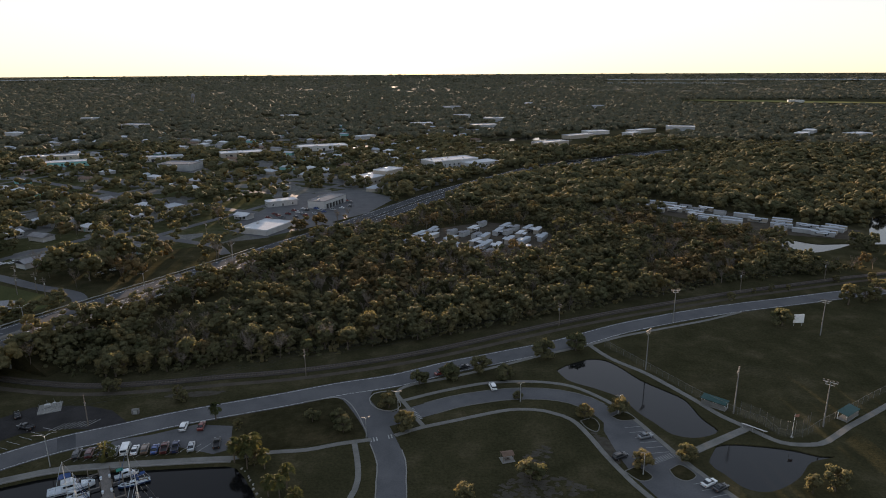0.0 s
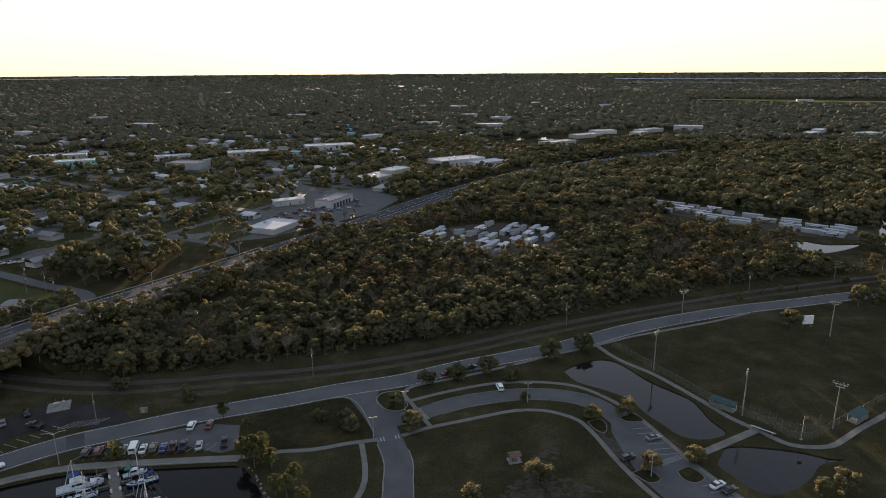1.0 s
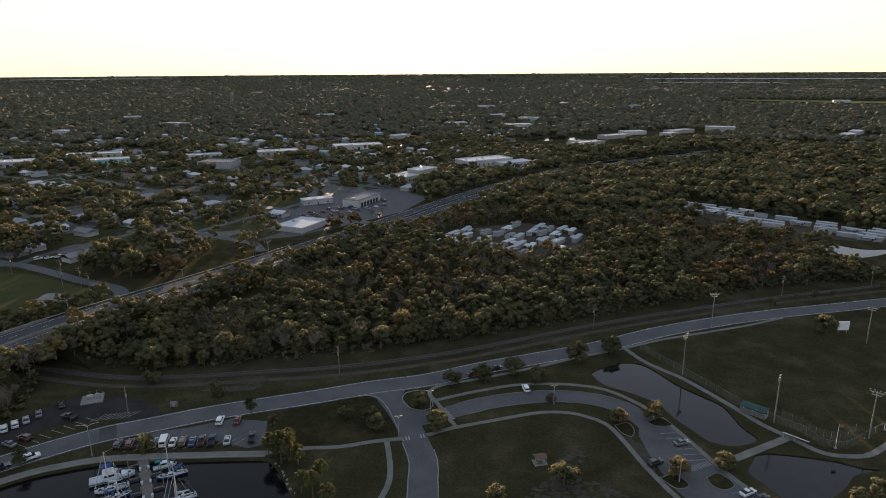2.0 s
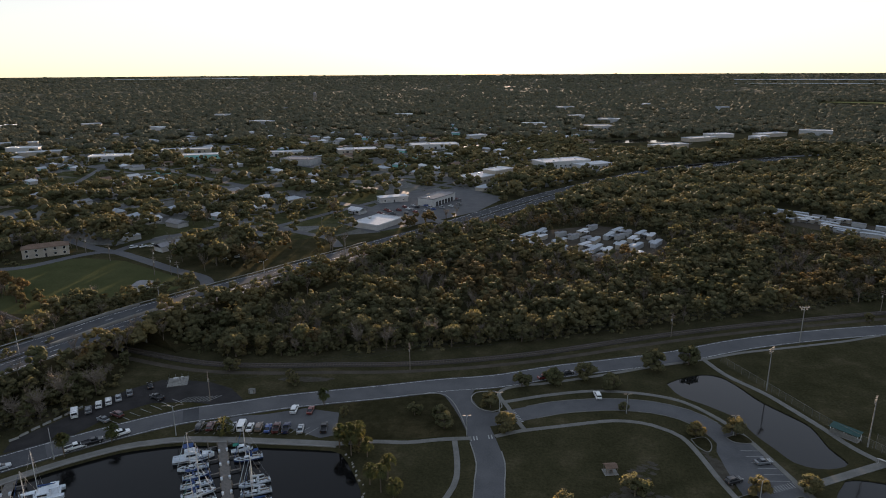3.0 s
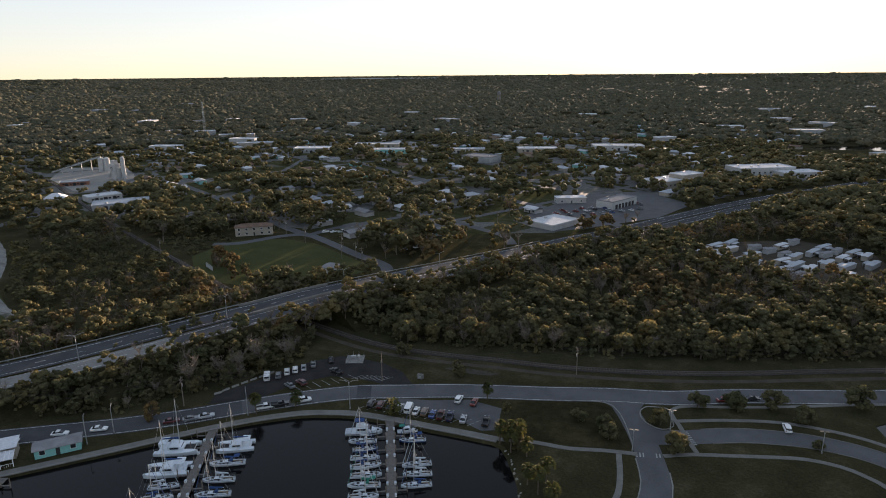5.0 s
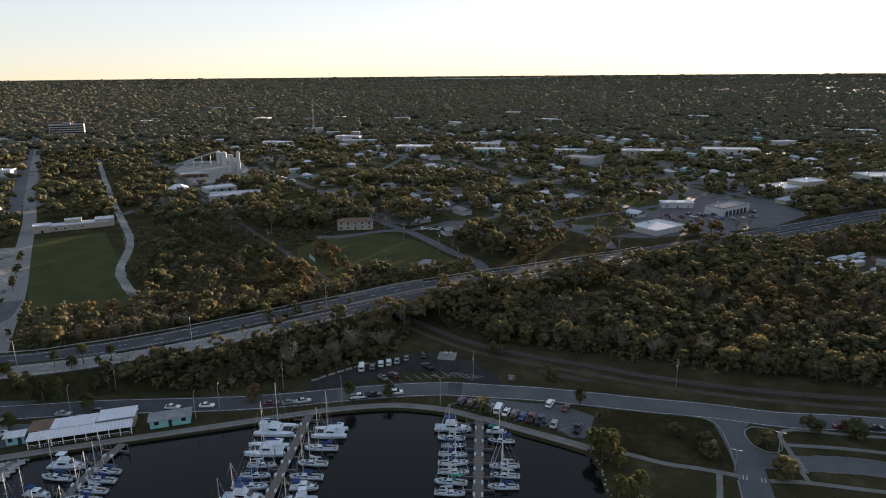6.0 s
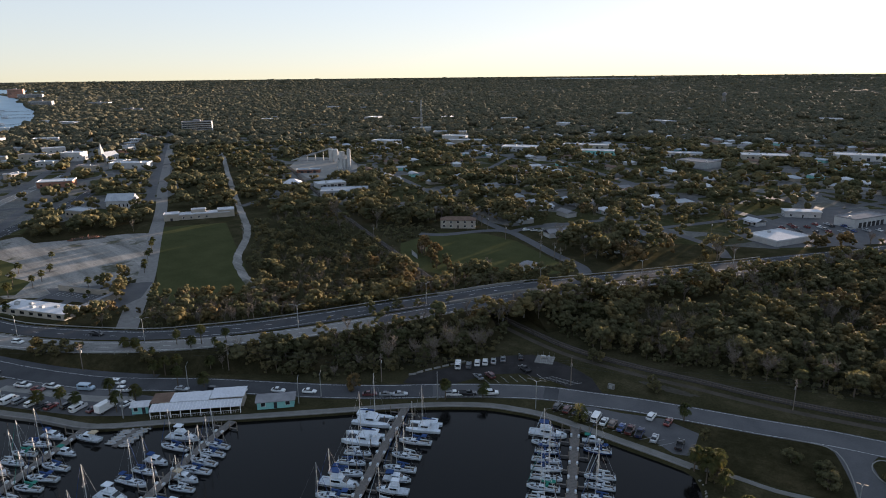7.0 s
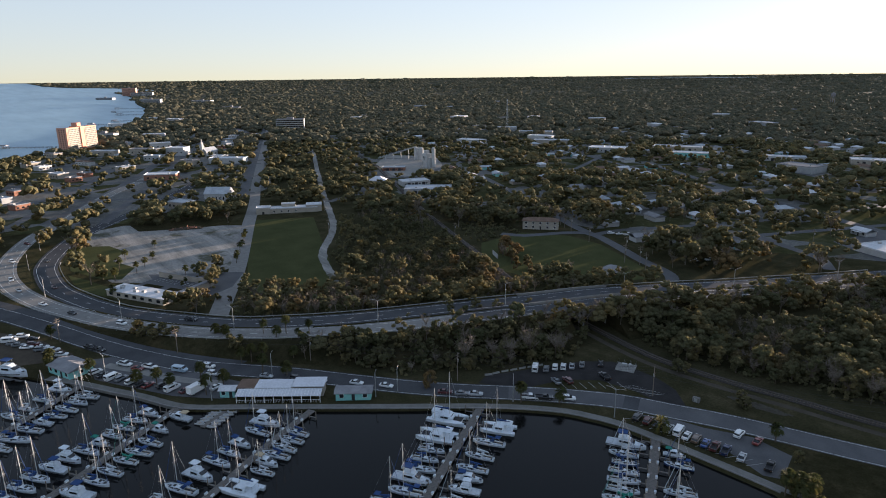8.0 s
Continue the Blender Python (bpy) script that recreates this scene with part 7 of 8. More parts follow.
# ---- boats ----
def hull_rings(L, B, free, draft, flare=0.85, n=9, stern=0.72):
    rings = []
    for k in range(n):
        t = k / (n - 1)
        b = B / 2 * (stern + (1 - stern) * min(1, t * 2.2)) * math.sqrt(max(0, 1 - max(0, (t - .45) / .55) ** 2.2)) + .02
        x, zt = -L / 2 + t * L, free * (1 + .32 * t * t)
        rings.append([(x, -b, zt), (x, -b * flare, zt * .35), (x - .0, -b * .55, -draft * .6), (x, 0, -draft), (x, b * .55, -draft * .6), (x, b * flare, zt * .35), (x, b, zt)])
    return rings


def deck_of(rings, drop=.06):
    v, f = [], []
    for r in rings:
        a, b = r[0], r[-1]
        v += [(a[0], a[1] + .06, a[2] - drop), (a[0], 0, a[2] - drop + .05), (b[0], b[1] - .06, b[2] - drop)]
    for k in range(len(rings) - 1):
        f += [(3 * k, 3 * k + 3, 3 * k + 4, 3 * k + 1), (3 * k + 1, 3 * k + 4, 3 * k + 5, 3 * k + 2)]
    return v, f


def sailboat(L, cover, stripe, deckmat=None, shade=True):
    def build():
        ob = thing("sailboat", "", "sailboat")
        B, mast = L * .275, L * 1.4
        R = hull_rings(L, B, L * .075, .5)
        part("hull", loft(R, caps=True, closed=False), GELCOAT if stripe != CANVAS_BLUE else stripe, ob, "", True)
        part("deck", deck_of(R), deckmat or NONSKID, ob)
        z = L * .082
        rail = [[(r[k][0], r[k][1], r[k][2] + .02) for r in R] for k in (0, -1)]
        part("toe_rail", merge(tube(rail[0], .06, 4), tube(rail[1], .06, 4)), GELCOAT, ob)
        part("cabin", arc_box([(-L * .12, B * .27, z - .1, z + .35), (-L * .1, B * .29, z - .1, z + .48), (L * .12, B * .25, z - .05, z + .42), (L * .24, B * .14, z, z + .25)]), GELCOAT, ob)
        for sy in (-1, 1):
            part("cabin_window", box(-L * .07, sy * B * .283 - .04, z + .1, L * .12, sy * B * .283 + .05, z + .36), GLASS, ob)
        part("hatch", merge(box(L * .13, -.35, z + .38, L * .13 + .7, .35, z + .47), box(-L * .12, -.4, z + .42, -L * .02, .4, z + .54)), DARK, ob, "smoked deck hatch")
        part("fore_hatch", box(L * .29, -.25, z + .08, L * .29 + .5, .25, z + .16), DARK, ob)
        # no recess here: a dark slab paints the shade of the cockpit well
        part("cockpit", box(-L * .43, -B * .24, z - .02, -L * .13, B * .24, z + .05), DARK, ob, "cockpit well with its shade put in as dark colour")
        part("cockpit_seat", merge(box(-L * .42, -B * .25, z + .05, -L * .15, -B * .13, z + .14), box(-L * .42, B * .13, z + .05, -L * .15, B * .25, z + .14)), TEAK, ob, "slatted teak cockpit benches")
        part("deck_gear", merge(*[box(L * u - .12, B * v - .1, z + .02, L * u + .12, B * v + .1, z + .2) for u, v in ((.2, .24), (.2, -.24), (.38, .0), (-.02, .4), (-.02, -.4), (-.44, .33), (-.44, -.33))], rod((L * .16, B * .33, z + .1), (L * .36, B * .17, z + .16), .07, n=5)), DARK, ob, "winches, coiled lines and lockers on deck")
        part("coaming", merge(box(-L * .39, -B * .26, z - .02, -L * .13, -B * .2, z + .22), box(-L * .39, B * .2, z - .02, -L * .13, B * .26, z + .22)), GELCOAT, ob)
        part("wheel", rod((-L * .33, 0, z + .1), (-L * .33, 0, z + 1.0), .09, n=5), GALV, ob)
        part("mast", rod((L * .08, 0, z), (L * .08, 0, mast), .095, .065, 6), SPAR, ob)
        part("spreader", rod((L * .08, -B * .3, mast * .6), (L * .08, B * .3, mast * .6), .03, n=4), SPAR, ob)
        part("boom", rod((L * .08, 0, z + 1.3), (-L * .32, 0, z + 1.35), .07, n=6), SPAR, ob)
        part("sail_cover", arc_box([(-L * .3, .1, z + 1.36, z + 1.56), (-L * .1, .17, z + 1.34, z + 1.7), (L * .07, .2, z + 1.34, z + 1.9)]), cover, ob, "furled sail under a canvas cover")
        stays = [((L * .08, 0, mast), (L * .49, 0, z + .35)), ((L * .08, 0, mast), (-L * .49, 0, z)), ((L * .08, 0, mast), (L * .04, B * .46, z)), ((L * .08, 0, mast), (L * .04, -B * .46, z))]
        part("rigging", merge(*[rod(a, b, .018, n=3) for a, b in stays]), GALV, ob)
        part("furled_jib", rod((L * .47, 0, z + .6), (L * .12, 0, mast * .93), .08, .035, 5), cover if cover != CANVAS_TAN else TRIM, ob)
        part("bow_rail", merge(*[rod((L * .3, s * B * .3, z + .05), (L * .3, s * B * .3, z + .65), .02, n=3) for s in (-1, 1)], rod((L * .3, -B * .3, z + .65), (L * .49, 0, z + .85), .02, n=3), rod((L * .3, B * .3, z + .65), (L * .49, 0, z + .85), .02, n=3)), GALV, ob)
        part("stern_rail", merge(*[rod((-L * .47, s * B * .3, z), (-L * .47, s * B * .3, z + .7), .02, n=3) for s in (-1, 1)], rod((-L * .47, -B * .3, z + .7), (-L * .47, B * .3, z + .7), .02, n=3)), GALV, ob)
        part("spray_hood", arc_box([(-L * .15, B * .25, z + .4, z + .95), (-L * .1, B * .26, z + .4, z + 1.0), (-L * .045, B * .2, z + .4, z + .5)]), cover, ob, "canvas spray hood over the companionway")
        if shade:
            part("bimini", merge(loft([[(-L * .36, y, z + 1.75 + .12 * math.cos(y * 1.2)), (-L * .36, y, z + 1.8 + .12 * math.cos(y * 1.2)), (-L * .2, y, z + 1.8 + .12 * math.cos(y * 1.2)), (-L * .2, y, z + 1.75 + .12 * math.cos(y * 1.2))] for y in np.linspace(-B * .3, B * .3, 5).tolist()])), cover, ob)
        return ob
    return build


def motorboat(L, canvas, fly=True):
    def build():
        ob = thing("motor_yacht", "", "motor yacht")
        B = L * .33
        R = hull_rings(L, B, L * .092, .45, .9, stern=.9)
        part("hull", loft(R, caps=True, closed=False), GELCOAT, ob, "", True)
        part("deck", deck_of(R, .12), NONSKID, ob)
        part("deck_hatch", box(L * .36, -.28, L * .1, L * .36 + .55, .28, L * .1 + .16), DARK, ob)
        z = L * .092
        part("cabin", arc_box([(-L * .2, B * .36, z - .1, z + 1.3), (L * .1, B * .36, z - .1, z + 1.25), (L * .22, B * .30, z, z + .6), (L * .34, B * .18, z + .1, z + .35)]), GELCOAT, ob)
        part("windscreen", merge(box(-L * .16, -B * .375, z + .6, L * .06, -B * .35, z + 1.1), box(-L * .16, B * .35, z + .6, L * .06, B * .375, z + 1.1),
                                 loft([[(L * .105, -B * .32, z + 1.2), (L * .105, B * .32, z + 1.2), (L * .12, B * .32, z + 1.22), (L * .12, -B * .32, z + 1.22)], [(L * .2, -B * .28, z + .68), (L * .2, B * .28, z + .68), (L * .215, B * .28, z + .7), (L * .215, -B * .28, z + .7)]])), GLASS, ob)
        part("side_stripe", merge(*[loft([[(r[k][0], r[k][1] * 1.012, r[k][2] * .55), (r[k][0], r[k][1] * 1.012, r[k][2] * .72), (r[k][0], r[k][1] * .99, r[k][2] * .72), (r[k][0], r[k][1] * .99, r[k][2] * .55)] for r in R[:-1]]) for k in (0, -1)]), DARK, ob, "dark hull windows and rubbing strake")
        part("cockpit_floor", box(-L * .46, -B * .36, z - .25, -L * .2, B * .36, z - .1), ROOF_GREY, ob)
        if fly:
            part("flybridge", arc_box([(-L * .2, B * .3, z + 1.3, z + 1.75), (L * .02, B * .32, z + 1.3, z + 1.9), (L * .08, B * .24, z + 1.3, z + 1.6)]), GELCOAT, ob)
            part("hardtop", arc_box([(-L * .22, B * .3, z + 3.0, z + 3.08), (-L * .1, B * .33, z + 3.02, z + 3.14), (L * .03, B * .3, z + 3.0, z + 3.08)]), canvas, ob)
            for sx in (-L * .18, L * .0):
                for sy in (-1, 1):
                    part("hardtop_post", rod((sx, sy * B * .28, z + 1.6), (sx, sy * B * .28, z + 3.0), .03, n=4), GALV, ob)
        else:
            part("bimini", arc_box([(-L * .4, B * .34, z + 1.7, z + 1.76), (-L * .28, B * .36, z + 1.78, z + 1.86), (-L * .12, B * .33, z + 1.7, z + 1.78)]), canvas, ob)
            for sy in (-1, 1):
                part("bimini_post", rod((-L * .27, sy * B * .34, z), (-L * .27, sy * B * .34, z + 1.75), .025, n=4), GALV, ob)
        part("bow_rail", merge(rod((L * .1, -B * .42, z + .8), (L * .47, 0, z + 1.05), .025, n=3), rod((L * .1, B * .42, z + .8), (L * .47, 0, z + 1.05), .025, n=3), *[rod((L * (.12 + .1 * k), s * B * (.41 - .1 * k), z + .1), (L * (.12 + .1 * k), s * B * (.41 - .1 * k), z + .85), .02, n=3) for k in range(3) for s in (-1, 1)]), GALV, ob)
        return ob
    return build


def catamaran(L):
    def build():
        ob = thing("catamaran", "", "catamaran")
        W = L * .52
        for s in (-1, 1):
            R = hull_rings(L, L * .17, L * .085, .5)
            part("hull", moved(loft(R, caps=True, closed=False), 0, s * W * .36), GELCOAT, ob, "", True)
            part("hull_deck", moved(deck_of(R), 0, s * W * .36), GELCOAT, ob)
        z = L * .085
        part("bridge_deck", arc_box([(-L * .42, W * .34, z - .45, z + .02), (L * .1, W * .34, z - .4, z + .05)]), GELCOAT, ob)
        part("saloon", arc_box([(-L * .2, W * .30, z, z + 1.1), (-L * .15, W * .33, z, z + 1.25), (L * .06, W * .30, z, z + 1.15), (L * .16, W * .2, z, z + .5)]), GELCOAT, ob)
        part("saloon_window", merge(box(-L * .14, -W * .337, z + .5, L * .06, -W * .31, z + .95), box(-L * .14, W * .31, z + .5, L * .06, W * .337, z + .95), box(L * .085, -W * .2, z + .55, L * .12, W * .2, z + .85)), GLASS, ob)
        part("trampoline", box(L * .12, -W * .28, z - .15, L * .4, W * .28, z - .1), DARK, ob, "dark net between the bows")
        part("cross_beam", rod((L * .4, -W * .36, z - .05), (L * .4, W * .36, z - .05), .09, n=6), SPAR, ob)
        part("cockpit_roof", arc_box([(-L * .4, W * .26, z + 1.9, z + 1.97), (-L * .2, W * .3, z + 1.95, z + 2.05)]), GELCOAT, ob)
        for s in (-1, 1):
            part("roof_post", rod((-L * .38, s * W * .24, z), (-L * .38, s * W * .24, z + 1.9), .03, n=4), GALV, ob)
        part("mast", rod((L * .05, 0, z + 1), (L * .05, 0, L * 1.35), .1, .07, 6), SPAR, ob)
        part("boom", rod((L * .05, 0, z + 2.3), (-L * .36, 0, z + 2.4), .08, n=6), SPAR, ob)
        part("sail_cover", arc_box([(-L * .34, .1, z + 2.42, z + 2.6), (L * .04, .18, z + 2.4, z + 2.9)]), CANVAS_BLUE, ob)
        for a, b in (((L * .05, 0, L * 1.33), (L * .4, 0, z)), ((L * .05, 0, L * 1.33), (-L * .05, W * .42, z)), ((L * .05, 0, L * 1.33), (-L * .05, -W * .42, z))):
            part("stay", rod(a, b, .02, n=3), GALV, ob)
        return ob
    return build


def dinghy():
    ob = thing("dinghy", "", "dinghy")
    sides = []
    pts = [(-1.5, -.65), (.6, -.65), (1.3, -.35), (1.6, 0), (1.3, .35), (.6, .65), (-1.5, .65)]
    for a, b in zip(pts, pts[1:]):
        sides.append(rod((*a, .3), (*b, .36), .2, n=7))
    part("tube", merge(*sides), WALL_GREY, ob, "pale inflated tube")
    part("floor", slab([(-1.4, -.6), (.6, -.6), (1.3, -.3), (1.3, .3), (.6, .6), (-1.4, .6)], .1, .18), GALV, ob)
    part("outboard", merge(box(-1.8, -.16, .3, -1.45, .16, .85), box(-1.7, -.06, -.2, -1.55, .06, .3)), DARK, ob)
    part("seat", box(-.4, -.55, .3, -.1, .55, .36), TEAK, ob)
    return ob


BOATS = {
    "s1": (sailboat(8.2, CANVAS_BLUE, GELCOAT, None, False), "white sailing yacht with a blue sail cover"), "s2": (sailboat(7.4, NONSKID, GELCOAT, None, False), "white sailing yacht with pale grey canvas covers"),
    "s3": (sailboat(9.2, CANVAS_BLUE, GELCOAT), "large white sailing yacht with blue canvas"), "s4": (sailboat(7.8, CANVAS_TEAL, GELCOAT), "white sailing yacht with green canvas"),
    "s5": (sailboat(6.8, CANVAS_BLUE, CANVAS_BLUE), "small blue-hulled sailing yacht"), "m1": (motorboat(8.6, GELCOAT), "white motor yacht with a flybridge"),
    "m2": (motorboat(7.0, CANVAS_BLUE, False), "white cabin cruiser with a blue canopy"), "m3": (motorboat(7.4, CANVAS_TAN, False), "white cabin cruiser with a tan canopy"),
    "m4": (motorboat(9.6, CANVAS_BLUE), "large white motor yacht with a blue top"), "m5": (motorboat(5.8, CANVAS_TEAL, False), "small white cruiser with a green canopy"), "c": (catamaran(10.6), "broad white sailing catamaran"),
}


def moor(dock, side, kinds, spots):
    """Boats moored square to a dock, bows towards it; spots are their middles."""
    (x0, y0), (x1, y1) = dock[0], dock[-1]
    deg = math.degrees(math.atan2(y1 - y0, x1 - x0)) + (90 if side == "R" else -90)
    for n, (x, y) in enumerate(spots):
        key = kinds[n % len(kinds)]
        build, label = BOATS[key]
        turn = deg + 180 + ((x * 13 + y * 7) % 9) - 4 + (180 if (n * 7 + len(spots)) % 5 == 0 else 0)
        ob = stand("boat_" + key, build, at(x, y, turn, WATER_Z), label + " moored at a dock")
        ob.scale = [(1.0, 1.06, .95, 1.1, 1.02)[(n * 3 + len(spots)) % 5]] * 3
        tagged(ob, group="moored boats")


DOCKS = {
    "a": [(-90.2, 148.5), (-71.5, 117.0), (-64, 104.5)], "b": [(-133.8, 121.8), (-116.4, 93.4), (-104.5, 73.8)], "c": [(-165.6, 81.5), (-156.9, 64.4), (-146, 46), (-138, 31)],
    "d": [(-193.6, 50.5), (-184.4, 35.9), (-173.5, 20), (-163, 3)], "e": [(-229.3, 29.5), (-217.5, 15.1), (-206, 0)],
}
for key, line in DOCKS.items():
    run = spline(line, 3.0)
    dock = thing("dock", "weathered timber dock on piles with finger piers", "dock")
    part("walkway", ribbon(run, 2.4, -0.05, 0.25), DOCK_WOOD, dock)
    part("board_joints", dashes(run, 2.3, .55, .05, -0.045), DARK, dock)
    nn = normals(run)
    for k in range(1, len(run) - 1, 2):
        for s in (-1, 1):
            px, py = run[k][0] + nn[k][0] * s * 1.35, run[k][1] + nn[k][1] * s * 1.35
            part("piling", rod((px, py, -2.2), (px, py, 1.1), .16, .14, 7), POLE_WOOD, dock)
            if k % 2 == 1:
                fx, fy = run[k][0] + nn[k][0] * s * 3.8, run[k][1] + nn[k][1] * s * 3.8
                part("finger_pier", ribbon(np.array([(px, py), (fx, fy)]), .4, -.12, .18), DOCK_WOOD, dock)
                part("mooring_post", rod((fx, fy, -2.2), (fx + .05, fy, 1.9), .15, .12, 7), POLE_WOOD, dock)
    for k in range(2, len(run) - 1, 2):
        for s in (-1, 1):
            px, py = run[k][0] + nn[k][0] * s * 1.0, run[k][1] + nn[k][1] * s * 1.0
            a = math.degrees(math.atan2(nn[k][1], nn[k][0]))

            def locker():
                ob = thing("dock_box", "", "dock box")
                part("chest", arc_box([(-.45, .26, 0, .42), (.45, .26, 0, .42)]), TRIM, ob)
                part("lid", arc_box([(-.48, .28, .42, .5), (0, .3, .42, .56), (.48, .28, .42, .5)]), NONSKID, ob)
                return ob
            tagged(stand("locker", locker, at(px, py, a + 90, -.05), "white fibreglass dock box on the timber dock"), group="dock boxes")

moor(DOCKS["a"], "L", ["m4", "s2", "s5", "s1", "s1", "s2", "s4", "s2"], [(-93.5, 139.2), (-91.3, 135.1), (-88.5, 132.0), (-86.4, 128.5), (-84.2, 125.4), (-82.0, 122.0), (-80.2, 118.2), (-78.0, 114.4)])
moor(DOCKS["a"], "R", ["m5", "s5", "s2", "s2", "s1"], [(-82.4, 145), (-78.8, 141.4), (-72.3, 131.6), (-70.2, 128), (-68.3, 123.8)])
moor(DOCKS["b"], "L", ["c", "c", "s2", "s1", "s3", "m4", "s3", "s3"], [(-135.4, 110.4), (-130, 102), (-125.6, 96.6), (-123.4, 92.6), (-120.8, 88.8), (-118.2, 84.8), (-115, 80.8), (-114.5, 75)])
moor(DOCKS["b"], "R", ["c", "s3", "s2", "s1", "m2", "m1", "s2"], [(-121.8, 118), (-118.2, 111), (-115, 104.6), (-112, 99.4), (-109.2, 96), (-106.5, 92), (-104.8, 87.2)])
moor(DOCKS["c"], "R", ["s1", "s1", "s2", "s1", "m3", "s2", "c"], [(-157.3, 72.4), (-154.8, 69.4), (-152.4, 66), (-150.4, 62.8), (-148.8, 59.4), (-145.6, 56.8), (-142, 50)])
moor(DOCKS["c"], "L", ["m1", "s1", "m2", "s1", "s3", "m1", "s3", "s2"], [(-168, 67.6), (-165, 63.8), (-161.8, 57.6), (-159.6, 53.6), (-157.4, 49.4), (-154.2, 43.6), (-151.6, 38.2), (-149.8, 33.2)])
moor(DOCKS["d"], "R", ["m3", "m5", "s1", "s3", "s4", "s2", "s1", "m4"], [(-187.6, 49), (-184, 42.4), (-179, 38.2), (-175.8, 34.4), (-173.8, 30.6), (-171, 26.2), (-168.4, 22.6), (-166, 17.6)])
moor(DOCKS["d"], "L", ["m2", "s1", "s4", "s2", "m5", "s1", "m1", "m4", "s3", "s1", "s1"], [(-196, 42.6), (-194.6, 38.4), (-192.4, 34.4), (-189.6, 31), (-187.2, 27.4), (-185.4, 23.6), (-184.4, 19), (-182, 15), (-180, 11), (-177.4, 7.6), (-175, 4)])
moor(DOCKS["e"], "R", ["s2", "s2", "s1", "s1", "m2", "s1", "s3", "s2"], [(-220.4, 30), (-218, 27), (-215.4, 23.4), (-213, 20), (-210.8, 16.4), (-208.6, 12.8), (-205, 9), (-202.5, 5)])
moor(DOCKS["e"], "L", ["m1", "s1", "s2", "s1"], [(-231, 24.4), (-226.8, 19), (-223, 14.6), (-220.6, 10)])
pier = thing("dinghy_dock", "low floating timber dock for dinghies", "dock")
part("float", ribbon(np.array([(-184.5, 64), (-178, 52.5)]), 1.6, -.45, .3), DOCK_WOOD, pier)
for n in range(14):
    f, s = (n // 2) / 6.5, (-1 if n % 2 else 1)
    tagged(stand("dinghy", dinghy, at(-184 + 6 * f + s * 2.0, 63.2 - 10.2 * f + s * 1.1, -150 + (0 if s > 0 else 180) + (n * 37 % 30), WATER_Z), "grey inflatable dinghy tied to a float"), group="dinghies")
big = stand("boat_m4", BOATS["m4"][0], at(-252, 13, 40, 1.0), "white motor yacht stored ashore on blocks")
big.scale = (1.35, 1.35, 1.35)
for n in range(3):
    blk = thing("keel_block", "timber block under a stored yacht", "block")
    part("block", moved(box(-.6, -.6, -.05, .6, .6, .95), -255 + 3 * n, 10.5 + 2.5 * n), POLE_WOOD, blk)


# ---- poles, lamps, wires ----
def street_lamp(h, arms, reach, double=True):
    def build():
        ob = thing("street_lamp", "", "street lamp")
        part("base", rod((0, 0, -.2), (0, 0, .5), .22, .2, 8), CONCRETE, ob)
        part("pole", rod((0, 0, .5), (0, 0, h), .13, .08, 8), GALV, ob)
        for s in ((-1, 1) if double else (1,)):
            part("arm", merge(rod((0, 0, h - .2), (s * reach * .5, 0, h + .35), .05, n=6), rod((s * reach * .5, 0, h + .35), (s * reach, 0, h + .5), .045, n=6)), GALV, ob)
            part("lamp_head", arc_box([(s * reach - .1, .12, h + .42, h + .56), (s * (reach + .4), .17, h + .40, h + .58), (s * (reach + .75), .1, h + .44, h + .54)] if s > 0 else
                                      [(s * (reach + .75), .1, h + .44, h + .54), (s * (reach + .4), .17, h + .40, h + .58), (s * reach + .1, .12, h + .42, h + .56)]), FENCE_GREY, ob)
        return ob
    return build


for x, y, z, deg in ((-178, 175, 7.9, 65), (-198, 127, 6.6, 55), (-236, 85, 3.4, 40), (-283, 55, .8, 25), (-133, 271, 5.2, 65), (-156, 223, 7.6, 65), (-113, 331, 2, 65), (-341, 35, 0, 10), (-395, 35, 0, 0), (-440, 46, 0, -30)):
    tagged(stand("hw_lamp", street_lamp(9.2, 2, 2.2), at(x, y, deg, z), "tall galvanised double-armed highway lamp in the median"), group="highway lamps")
for x, y, deg in ((-104, 148, 20), (-228, 37.5, 20), (-196.5, 62, 0)):
    tagged(stand("hw_lamp", None, at(x, y, deg), "tall galvanised double-armed lamp on the seawall grass"), group="quay lamps")
for x, y in ((-130, 132), (-191, 60), (-195, 82), (-158, 108), (-160, 101)):
    tagged(stand("slim_lamp", street_lamp(8.0, 1, 1.4, False), at(x, y, 135), "slim grey single-armed lamp post"), group="quay lamps")
for x, y in ((24, 181), (-22, 161), (-14, 176), (52.5, 173), (51, 143)):
    tagged(stand("park_lamp", street_lamp(6.0, 2, .45), at(x, y, 10), "short double-headed park lamp"), group="park lamps")


def flood_pole():
    ob = thing("floodlight_pole", "", "floodlight")
    part("pole", rod((0, 0, -.3), (0, 0, 14.6), .22, .12, 8), CONCRETE_OLD, ob)
    part("cross_arm", merge(box(-1.9, -.08, 14.1, 1.9, .08, 14.25), box(-1.2, -.08, 13.3, 1.2, .08, 13.42)), GALV, ob)
    for x, z in ((-1.7, 14.3), (-.7, 14.3), (.7, 14.3), (1.7, 14.3), (-1.0, 13.5), (1.0, 13.5)):
        part("floodlight", loft([[(x - .28, -.1, z), (x + .28, -.1, z), (x + .28, -.1, z + .5), (x - .28, -.1, z + .5)], [(x - .15, .35, z + .1), (x + .15, .35, z + .1), (x + .15, .35, z + .4), (x - .15, .35, z + .4)]]), FENCE_GREY, ob)
    return ob


